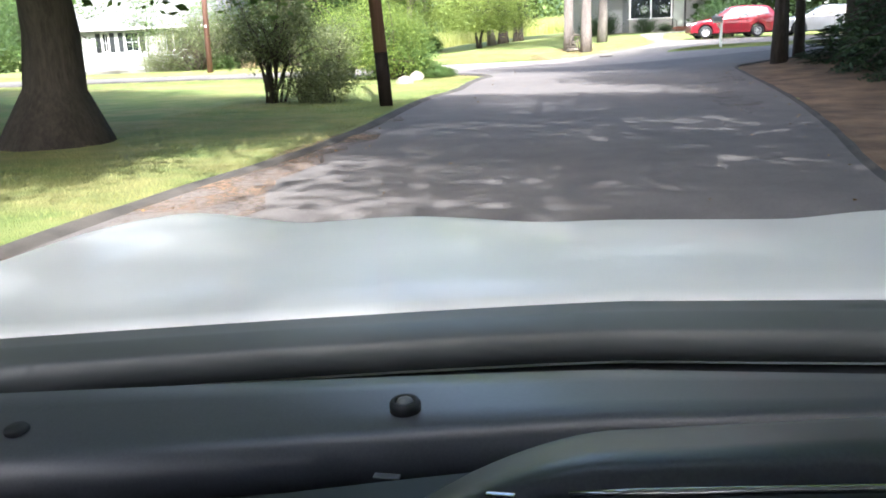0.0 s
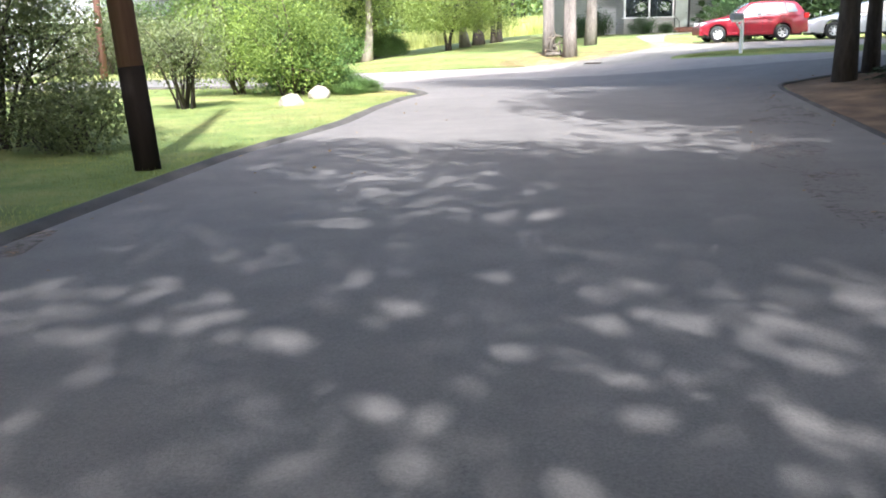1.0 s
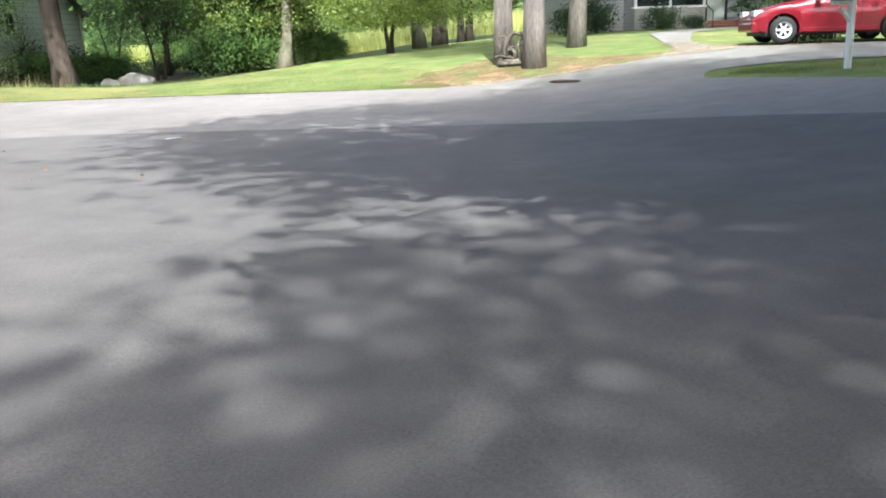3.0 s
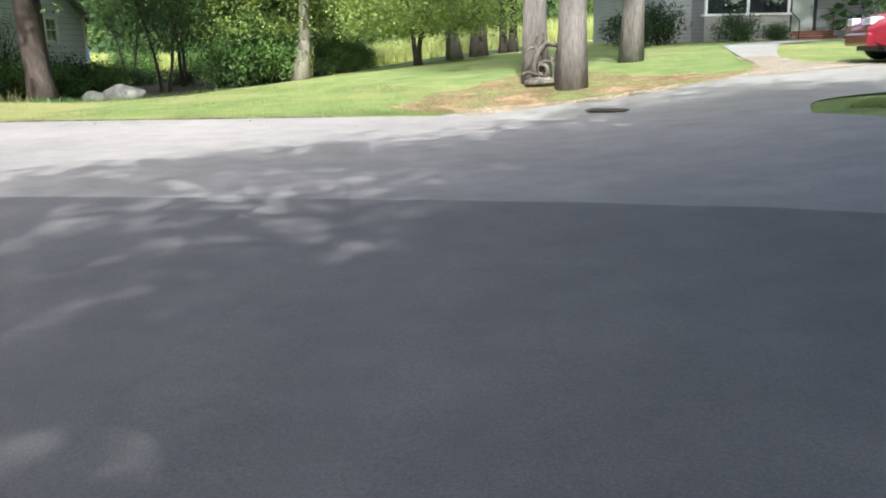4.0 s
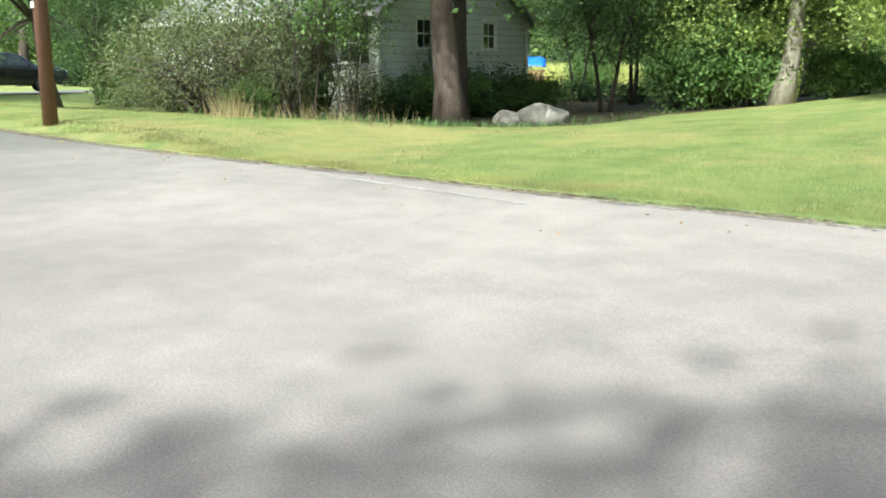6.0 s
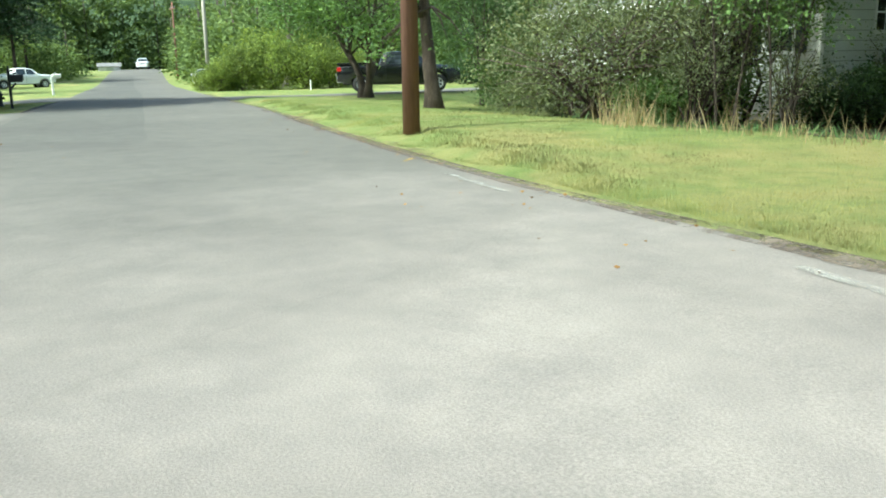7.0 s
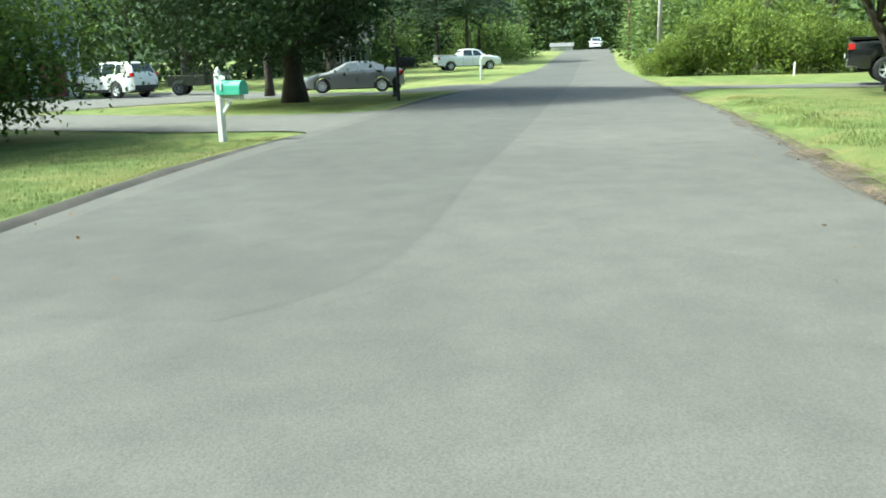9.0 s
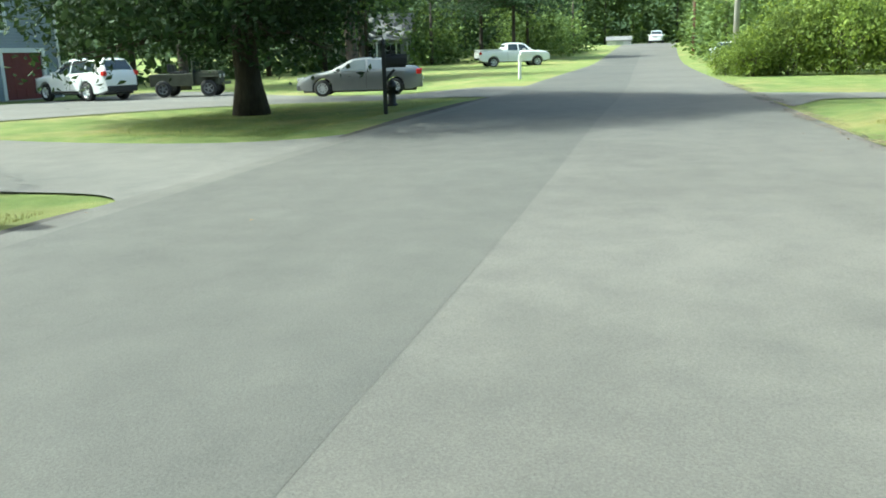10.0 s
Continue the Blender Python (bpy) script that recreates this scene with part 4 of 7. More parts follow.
lilac = put(shrub("lilac_bush", 31, 2.3, 2.6, LEAF_OLIVE, BARK_DARK, 0.075, 230, 40, 0.24, "airy grey-green many-stemmed bush on the lawn", stems=16, sigma=0.2), -5.17, 21.52, 0)
again(lilac, -4.55, 28.33, 120, 0.8, "rounded grey-green bush behind the utility pole", tall=0.78)
low_bush = put(shrub("low_bush", 32, 1.4, 0.95, LEAF_OLIVE, BARK_DARK, 0.06, 120, 40, 0.03, "low grey-green bush beside a taller one", sigma=0.13), -3.84, 20.8, 0)
again(low_bush, -4.45, 21.13, 90, 0.8, "low grey-green growth between two bushes")
forsythia = put(shrub("forsythia", 33, 3.2, 2.6, LEAF_BRIGHT, BARK_BROWN, 0.064, 430, 48, 0.04, "big unclipped yellow-green forsythia by two stones", spiky=0.4), -2.79, 32.05, 0)
again(forsythia, -4.45, 33.24, 100, 1.0, "unclipped yellow-green forsythia behind its neighbour")
leafy_bush = put(shrub("leafy_bush", 35, 2.2, 1.7, LEAF_MID, BARK_BROWN, 0.1, 170, 56, 0.02, "dark green bush at the street corner"), -2.61, 32.62, 0)
again(leafy_bush, -2.71, 33.64, 60, 0.75, "low green bush at the street corner")

for i, (x, y, s, t) in enumerate(((-4.27, 65.08, 1.3, 1.5), (-5.56, 65.19, 1.4, 1.7), (-1.7, 66.3, 0.9, 0.9), (-1.05, 67.34, 0.8, 0.7))):
    again(leafy_bush, x, y, 50 * i, s, "dense dark green bush at the back of the lawn", tall=t)
for i, (x, y, s, t) in enumerate(((-14.14, 55.02, 1.1, 0.85), (-16.6, 56.39, 1.2, 0.55), (-13.39, 53, 0.7, 0.5), (-11.62, 59.47, 1.2, 0.75), (-10.79, 63.25, 1.0, 0.7))):
    again(leafy_bush, x, y, 80 * i, s, "low green bush in the thicket", tall=t)
for x, y, s, t in ((-1.57, 32.22, 0.5, 0.3), (-0.92, 32, 0.4, 0.2), (-1.69, 33.35, 0.5, 0.32), (-1.22, 31.43, 0.35, 0.16)):
    again(leafy_bush, x, y, 200 * x, s, "low leafy growth at the lawn's tip", tall=t)
understory = put(broadleaf("understory_tree", 15, 9.5, 0.13, 2.2, 3.9, BARK_DARK, LEAF_MAPLE, 0.14, 340, 62, (0.2, 0), (0.3, 0), 1.2, stems=2, hang=0.4, label="slender tree with boughs drooping over the thicket", sigma=0.45), -6.97, 66.85, 0)
again(understory, -14.15, 73.58, 40, 0.8, "slender leafy tree at the house's back corner")
for i, (x, y, s, t) in enumerate(((-18.99, 85.32, 1.3, 1.5), (-14.5, 86.07, 1.5, 1.4), (-11.51, 82.27, 1.2, 1.3))):
    again(leafy_bush, x, y, 70 * i, s, "sunlit bush before the field", tall=t)
again(understory, -5.4, 67.8, 300, 0.85, "dark leafy tree behind a rounded bush")
again(understory, -8.6, 64.5, 90, 0.8, "dark leafy tree hanging over the shaded ground")
again(understory, -10.02, 70.34, 140, 1.0, "slender leafy tree inside the thicket")
again(understory, -26.3, 57.0, 200, 0.6, "small leafy tree at the white house's corner")
again(leafy_bush, -25.0, 57.2, 30, 0.9, "dense green bush at the white house's corner", tall=1.3)
under = put(shrub("thicket_bush", 37, 5.6, 3.1, LEAF_OLIVE, BARK_BROWN, 0.09, 420, 44, 0.02, "sprawling grey-green bush at the thicket's edge", stems=24, spiky=0.4, sigma=0.32), -15.0, 53.0, 0)
again(under, -17.3, 53.5, 130, 0.5, "low sprawling grey-green boughs beside a taller bush", tall=0.42)
brush = put(shrub("brush", 38, 2.6, 3.0, LEAF_OLIVE, BARK_DARK, 0.08, 80, 30, 0.2, "thin see-through brush in the thicket", stems=16, spiky=0.8, sigma=0.3), -13.3, 54.22, 0)
for i, (x, y, s) in enumerate(((-14.83, 55.94, 1.0), (-13.14, 60.76, 0.9))):
    again(brush, x, y, 77 * i, s, "thin dark brush in the shade")
for i, (x, y, s) in enumerate(((-12.4, 53.2, 0.6), (-11.2, 54.6, 0.55), (-13.6, 55.6, 1.2), (-15.6, 54.8, 1.15))):
    again(brush, x, y, 50 + 83 * i, s, "tangled grey-green brush before the white house")
sapling = put(broadleaf("sapling", 39, 5.2, 0.05, 1.9, 1.4, BARK_DARK, LEAF_MID, 0.11, 110, 24, (0.2, 0), (0, 0), 1.1, stems=2, label="thin dark-stemmed sapling in the thicket", sigma=0.3), -11.96, 53.57, 0)
for i, (x, y, s) in enumerate(((-11.28, 54.32, 0.9), (-14.05, 56.57, 0.8), (-13.5, 66.9, 1.25), (-15.46, 57.18, 1.0), (-18.8, 55.6, 1.0), (-6.16, 70, 1.2))):
    again(sapling, x, y, 61 * i, s)
round_shrub = put(shrub("clipped_shrub", 41, 1.5, 0.95, LEAF_DARK, BARK_DARK, 0.07, 120, 36, 0.02, "low rounded dark shrub before the porch", sigma=0.12), 13.42, 60.13, 0)
for i, (x, y, s, t, lb) in enumerate(((10.82, 60.35, 1.0, 1.5, "tall dark shrub at the porch corner"), (9.75, 59.86, 1.2, 1.2, "dark green shrub beside the porch"), (14.83, 60.44, 0.7, 0.6, "low shrub before the porch"),
                                      (13.35, 46.32, 0.9, 1.9, "upright dark shrub behind the red car"), (15.06, 48.21, 1.4, 2.4, "tall dark shrub behind the red car"), (-49.68, 72.4, 2.4, 2.5, "rounded clipped hedge shrub on the lawn"), (-52.57, 72.61, 2.2, 2.3, "rounded clipped hedge shrub beside another"))):
    again(round_shrub, x, y, 40 * i, s, lb, tall=t)
for i, (x, y, s, t) in enumerate(((-12.5, 57.4, 1.5, 1.3), (-12.3, 59.2, 1.6, 1.5), (-12.2, 61.2, 1.7, 1.6), (-11.9, 63.2, 1.6, 1.5), (-10.9, 60.6, 1.0, 0.5))):
    again(round_shrub, x, y, 61 * i, s, "dark rounded shrub against the white house", tall=t)
roadside = shrub("roadside_bush", 34, 3.2, 2.4, LEAF_ROADSIDE, BARK_BROWN, 0.17, 160, 30, 0.03, "unclipped yellow-green roadside bush", spiky=0.5, sigma=0.26)
put(roadside, -56.3, 56.14, 0, 0.8)
for i, (x, y, s, t) in enumerate(((-54.75, 55.49, 0.7, 0.7), (-55.05, 57, 0.9, 1.15), (-54.26, 58.85, 0.95, 1.35), (-53.43, 60.68, 0.9, 1.1), (-53.05, 62.43, 0.85, 1.0), (-52.95, 64.13, 0.85, 0.95), (-58.11, 59.56, 1.1, 1.6), (-57.07, 62.66, 1.1, 1.5), (-56.81, 54.8, 0.45, 0.5))):
    again(roadside, x, y, 70 * i, s, "unclipped yellow-green roadside bush", tall=t)
for i, (x, y, s, t) in enumerate(((-15.1, 71.48, 1.6, 0.85), (-13.07, 72.21, 1.7, 0.95), (-11.04, 72.7, 1.6, 0.9), (-9.09, 73.06, 1.7, 1.2), (-7.3, 72.86, 1.5, 1.3))):
    again(round_shrub, x, y, 33 * i, s, "low dark growth in the shade of the thicket", tall=t)
put(broadleaf("spreading_tree", 16, 6.8, 0.3, 2.3, 5.0, BARK_DARK, LEAF_MID, 0.17, 380, 40, (0.2, 0), (0.9, -1.4), 1.5, stems=3, hang=0.5, label="wide many-stemmed tree before the black pickup", sigma=0.45), -34.93, 56.42, 30)
again(big_tree, -22.7, 53.0, 20, 0.6, "grey-brown tree standing on the roadside lawn")

again(spruce, -100.97, 47.07, 50, 1.0, "tall dark conifer beside the far street", tall=0.9)
again(spruce, -102.86, 44.03, 90, 1.0, "dark conifer behind the white pickup", tall=0.9)
again(big_tree, -69.02, 36.83, 10, 1.0, "tall tree behind the far lawns")
again(dark_tree, -86.39, 34.91, 70, 0.9, "leafy tree on the far lawn")
again(pale_tree, -63.3, 62.98, 70, 1.0, "tall tree behind the roadside bushes")
again(big_tree, -55.72, 70.75, 200, 1.0, "tall tree behind the black pickup")
again(dark_tree, -47.1, 74.6, 200, 1.0, "tall tree behind the lawn")
again(dark_tree, -64.56, 28.45, 250, 0.95, "leafy tree beside the garage")


def woods(name, lines, tall, per_metre, size, leaf, bark, seed, label, low=0.0):
    """A belt of far trees as one mass: uneven leaf clumps with gaps, and trunks."""
    rng = np.random.default_rng(seed)
    prng = random.Random(seed)
    cs, verts, faces = [], [], []
    for line in lines:
        for (x0, y0), (x1, y1) in zip(line, line[1:]):
            ln = math.hypot(x1 - x0, y1 - y0)
            for _ in range(int(ln * per_metre / 24)):
                f = prng.random()
                side = prng.uniform(-3.5, 3.5)
                x = x0 + (x1 - x0) * f - (y1 - y0) / ln * side
                y = y0 + (y1 - y0) * f + (x1 - x0) / ln * side
                top = tall * (0.75 + 0.35 * noise.noise((x * 0.12, y * 0.12, seed)))
                z = height(x, y) + low + (top - low) * prng.random() ** 1.3
                c = np.array([x, y, z])
                cs.append(c + rng.normal(size=(24, 3)) * np.array([0.8, 0.8, 0.55]))
            for _ in range(int(ln / 4)):
                f = prng.random()
                side = prng.uniform(-3, 3)
                x = x0 + (x1 - x0) * f - (y1 - y0) / ln * side
                y = y0 + (y1 - y0) * f + (x1 - x0) / ln * side
                g = height(x, y)
                tube([(x, y, g - 0.2), (x + prng.uniform(-0.3, 0.3), y, g + tall * 0.5), (x + prng.uniform(-0.5, 0.5), y, g + tall * 0.9)], [0.2, 0.15, 0.06], 6, verts, faces)
    ob = thing(name, Matrix(), label, "woods", kind="stuff")
    part("foliage", leaves("foliage", np.concatenate(cs), size, 0.6, 0.3, seed), leaf, ob)
    part("trunkwork", mesh_of("trunkwork", verts, faces, True), bark, ob)["kind"] = "stuff"
    return ob


woods("far_woods", [[(-40.39, 96.89), (-10.02, 105.84), (10.01, 115.9), (40, 103), (70.01, 86.1)]], 12, 300, 0.6, LEAF_WOODS, BARK_DARK, 51, "belt of green woods beyond the field")
woods("far_woods", [[(-34.68, 83.13), (-61, 81), (-79.84, 75.02), (-110, 77), (-154.17, 81.57), (-238.12, 98.31)]], 12, 250, 0.7, LEAF_WOODS, BARK_DARK, 52, "leafy woods along the far side of the street")
woods("far_woods", [[(-238.42, 66.62), (-156.37, 50.14), (-121.55, 41.13), (-98.98, 33), (-72.72, 22.14), (-62, 11), (-30.7, 6.22), (-15.93, 19.5)]], 12, 215, 0.7, LEAF_WOODS_DARK, BARK_DARK, 53, "dark woods behind the houses")
woods("far_woods", [[(19.91, 61.59), (25.97, 48.03), (33.89, 42.22)], [(15.43, 17.27), (23.27, 7.28), (14.82, -6.23)], [(35.59, 10.91), (59.98, 8.97)]], 10, 442, 0.5, LEAF_WOODS_DARK, BARK_DARK, 54, "dark trees closing the side of the street")
woods("far_woods", [[(-128.29, 72.19), (-105.05, 69.45), (-84.57, 64.54), (-70.58, 65.91)]], 8, 510, 0.45, LEAF_WOODS, BARK_DARK, 55, "leafy roadside trees along the far street", 0.3)
woods("far_woods", [[(-224.34, 100.76), (-221.24, 85.51), (-221.36, 73.58), (-224.63, 56.98)]], 24, 400, 1.0, LEAF_WOODS, BARK_DARK, 57, "tall woods closing the end of the street")
woods("far_woods", [[(-99.97, 38), (-97.14, 41.04)], [(-118.69, 52.61), (-105.5, 48.11)]], 6, 510, 0.4, LEAF_WOODS, BARK_DARK, 56, "leafy bushes behind the parked white pickup", 0.1)


def ridge():
    """Wooded rising land all round, far off."""
    verts, faces = [], []
    n, m = 160, 7
    for i in range(n):
        a = 2 * math.pi * i / n
        for k in range(m):
            r = 270 + 22 * k
            x, y = -20 + r * math.cos(a), 50 + r * math.sin(a)
            z = height(x, y) + (-2 if k == 0 else 7 + 5.5 * k + 5 * noise.noise((x * 0.06, y * 0.06, k)))
            verts.append((x, y, z))
    for i in range(n):
        for k in range(m - 1):
            a, b = i * m + k, ((i + 1) % n) * m + k
            faces.append((a, b, b + 1, a + 1))
    return mesh_of("backdrop", verts, faces, True)


RIDGE = grainy("far_woodland", [(0.012, 0.028, 0.01), (0.028, 0.055, 0.018), (0.06, 0.095, 0.03)], 0.12, 0.9, 0.95, 1.0, 0.8)
tagged(part("backdrop", ridge(), RIDGE), "distant wooded hills", "backdrop", kind="structure")


def field_of(name, area, n, tall, size, leaf, seed, label, lean_amount=0.25, fade=1.0):
    """Upright blades as one mass of stuff; area gives a plan point from two random numbers."""
    rng = np.random.default_rng(seed)
    u = rng.random((n, 2))
    u[:, 1] = u[:, 1] ** fade
    p = np.array([area(a, b) for a, b in u])
    z = np.array([height(x, y) for x, y in p])
    hgt = tall * rng.uniform(0.5, 1.2, n)
    tip = rng.normal(size=(n, 2)) * lean_amount * hgt[:, None]
    ang = rng.uniform(0, math.pi, n)
    w = size * rng.uniform(0.6, 1.3, n)
    dx, dy = np.cos(ang) * w / 2, np.sin(ang) * w / 2
    v = np.stack([np.column_stack([p[:, 0] - dx, p[:, 1] - dy, z - 0.02]), np.column_stack([p[:, 0] + dx, p[:, 1] + dy, z - 0.02]),
                  np.column_stack([p[:, 0] + tip[:, 0], p[:, 1] + tip[:, 1], z + hgt])], 1).reshape(-1, 3)
    me = bpy.data.meshes.new(name)
    me.vertices.add(3 * n)
    me.vertices.foreach_set("co", v.ravel())
    me.loops.add(3 * n)
    me.loops.foreach_set("vertex_index", np.arange(3 * n))
    me.polygons.add(n)
    me.polygons.foreach_set("loop_start", np.arange(n) * 3)
    me.update(calc_edges=True)
    return tagged(part(name, me, leaf), label, "grass", kind="stuff")


def between(line_a, line_b):
    """Plan points between two lines of equal length."""
    def at(u, v):
        f = u * (len(line_a) - 1)
        i = min(int(f), len(line_a) - 2)
        f -= i
        ax, ay = (line_a[i][k] + (line_a[i + 1][k] - line_a[i][k]) * f for k in (0, 1))
        bx, by = (line_b[i][k] + (line_b[i + 1][k] - line_b[i][k]) * f for k in (0, 1))
        return ax + (bx - ax) * v, ay + (by - ay) * v
    return at


field_of("goldenrod_field", between([(-34.67, 87.24), (-15.1, 85.21), (20.11, 79.25)], [(-34.44, 96.12), (-14.26, 98.51), (26.04, 96.36)]), 80000, 1.5, 0.065, LEAF_FIELD, 61, "sunlit yellow goldenrod field beyond the lawn")
field_of("dry_grass_tuft", between([(-12.31, 50.46), (-10.54, 49.47), (-6.94, 50.26)], [(-11.93, 51.22), (-10.52, 50.5), (-6.47, 51.55)]), 220, 0.4, 0.014, STRAW, 62, "pale dry tall grass before the thicket")
field_of("dry_grass_tuft", between([(-11.9, 50.3), (-10.9, 50.0)], [(-11.9, 51.0), (-10.8, 50.7)]), 110, 0.8, 0.013, STRAW, 63, "tall straw-coloured grass clump")
north_in = [(x, y + 0.35) for x, y in NORTH_SIDE[6:]]
north_out = [(x - 0.5, y + 9.5 - 5.5 * smooth_step(0, 5, x)) for x, y in NORTH_SIDE[6:]]
field_of("weeds", between([(-14.95, 51.82), (-10.05, 50.6), (-7.16, 51.3), (-5.88, 53.1), (-5.39, 56.58), (-5.28, 63.02)], [(-14.85, 53.27), (-9.72, 52.54), (-8.16, 52.92), (-7.99, 54), (-7.65, 56.4), (-6.77, 63.45)]), 900, 0.17, 0.04, LEAF_MAPLE, 60, "rank green weeds at the thicket's edge", lean_amount=0.9)
field_of("dry_stalks", between([(-11.92, 50.3), (-9.61, 50.38), (-7.18, 51.15)], [(-11.86, 51.97), (-9.33, 52.08), (-7.28, 53.03)]), 70, 0.6, 0.016, STRAW, 70, "thin dry stalks among the weeds", lean_amount=0.45, fade=1.6)
field_of("lawn_blades", between(north_in, north_out), 90000, 0.035, 0.012, BLADES, 64, "uneven mown grass blades on the roadside lawn", fade=1.8)
field_of("lawn_blades", between(north_in, [(x, y + 0.5) for x, y in north_in]), 9000, 0.042, 0.012, BLADES, 65, "longer grass at the asphalt edge")
west_in = [(x - 0.4, y) for x, y in WEST_SIDE[2:14]]
field_of("lawn_blades", between(west_in, [(x - 4.5, y + 0.5) for x, y in west_in]), 45000, 0.035, 0.012, BLADES, 66, "mown grass blades beside the berm", fade=1.5)
south_in = [(x + 0.1, y - 0.4) for x, y in WEST_SIDE[15:]]
field_of("lawn_blades", between(south_in, [(x + 1.0, y - 4.5) for x, y in south_in]), 40000, 0.035, 0.012, BLADES, 67, "mown grass blades beside the drive", fade=1.5)
field_of("lawn_blades", between([(-32.68, 41.18), (-36.99, 42.27), (-43.4, 43.81)], [(-33.67, 37.37), (-38.71, 37.34), (-44.26, 38.32)]), 22000, 0.035, 0.012, BLADES, 68, "grass blades on the island round the shade tree", fade=1.5)
field_of("lawn_blades", between([(9.82, 40.42), (10.68, 38.31), (11.86, 36.13)], [(10.34, 41.11), (12.38, 39.89), (15.38, 38.29)]), 9000, 0.035, 0.012, BLADES, 69, "grass strip between street and drive")


def litter(name, line, n, off, seed, label):
    """Fallen leaves lying flat along a road's edge."""
    rng = np.random.default_rng(seed)
    pts = []
    for _ in range(n):
        f = rng.random() * (len(line) - 1)
        i = min(int(f), len(line) - 2)
        a, b = Vector(line[i]), Vector(line[i + 1])
        q = a.lerp(b, f - i)
        way = (b - a).normalized()
        s = off[0] + (off[1] - off[0]) * rng.random() ** 2.2
        x, y = q.x - way.y * s, q.y + way.x * s
        pts.append((x, y, height(x, y) + 0.047))
    me = leaves(name, pts, 0.04, 0.6, 0.97, seed)
    return tagged(part(name, me, LEAF_FALLEN), label, "leaves", kind="stuff")


litter("fallen_leaves", curve_through(WEST_SIDE), 150, (-0.1, -2.2), 81, "scattered fallen leaves along the lawn's berm")
litter("fallen_leaves", curve_through(CORNER_SIDE[2:]), 170, (-0.1, -1.8), 82, "scattered fallen leaves by the needle corner")
litter("fallen_leaves", NORTH_LAWN_EDGE, 130, (-0.05, -1.6), 83, "scattered dry leaves and bits along the road edge")


# ---- poles, boxes and stones ----
def utility_pole(x, y, r, tall, lean, materials, label, tags=True, foot=1.1):
    ob = thing("utility_pole", pose(x, y, height(x, y)) @ pose(0, 0, 0, lean[0], lean[1], 0), label, "utility pole", "utility poles")
    low = foot if len(materials) > 1 else 0.0
    if low:
        part("tarred_foot", mesh_of("tarred_foot", *tube([(0, 0, -0.4), (0, 0, low)], [r * 1.12, r * 1.09], 18), True), materials[1], ob, "black tarred foot")
    part("shaft", mesh_of("shaft", *tube([(0, 0, low), (0, 0, tall * 0.5), (0, 0, tall)], [r * 1.06, r * 0.95, r * 0.75], 18), True), materials[0], ob)
    arm = part("cross_arm", boxes((-1.2, 1.2, -0.06, 0.06, tall - 0.8, tall - 0.67), bevel=0.01), materials[0], ob)
    for k in (-1.05, -0.4, 0.4, 1.05):
        part("insulator", mesh_of("insulator", *lathe([(0.03, 0), (0.06, 0.03), (0.035, 0.06), (0.055, 0.1), (0.02, 0.14)], 10), True), GREY_BOX, arm).location = (k, 0, tall - 0.67)
    if tags:
        part("number_tag", boxes((-0.05, 0.05, -r * 1.1 - 0.012, -r * 1.02, 2.3, 2.42)), PLATE, ob, "small pale tag")
    return ob


utility_pole(-2.46, 18.89, 0.125, 10.5, (0, -3.2), (POLE_RED, POLE_TAR), "leaning brown wooden utility pole with a black foot", False)
utility_pole(-12.9, 47.05, 0.14, 10.5, (0, 0.8), (POLE_RED,), "reddish wooden utility pole in the roadside grass", True, 0.45)
utility_pole(-61, 56.45, 0.13, 10, (0, 0), (POLE_GREY,), "pale grey utility pole behind the bushes", False)


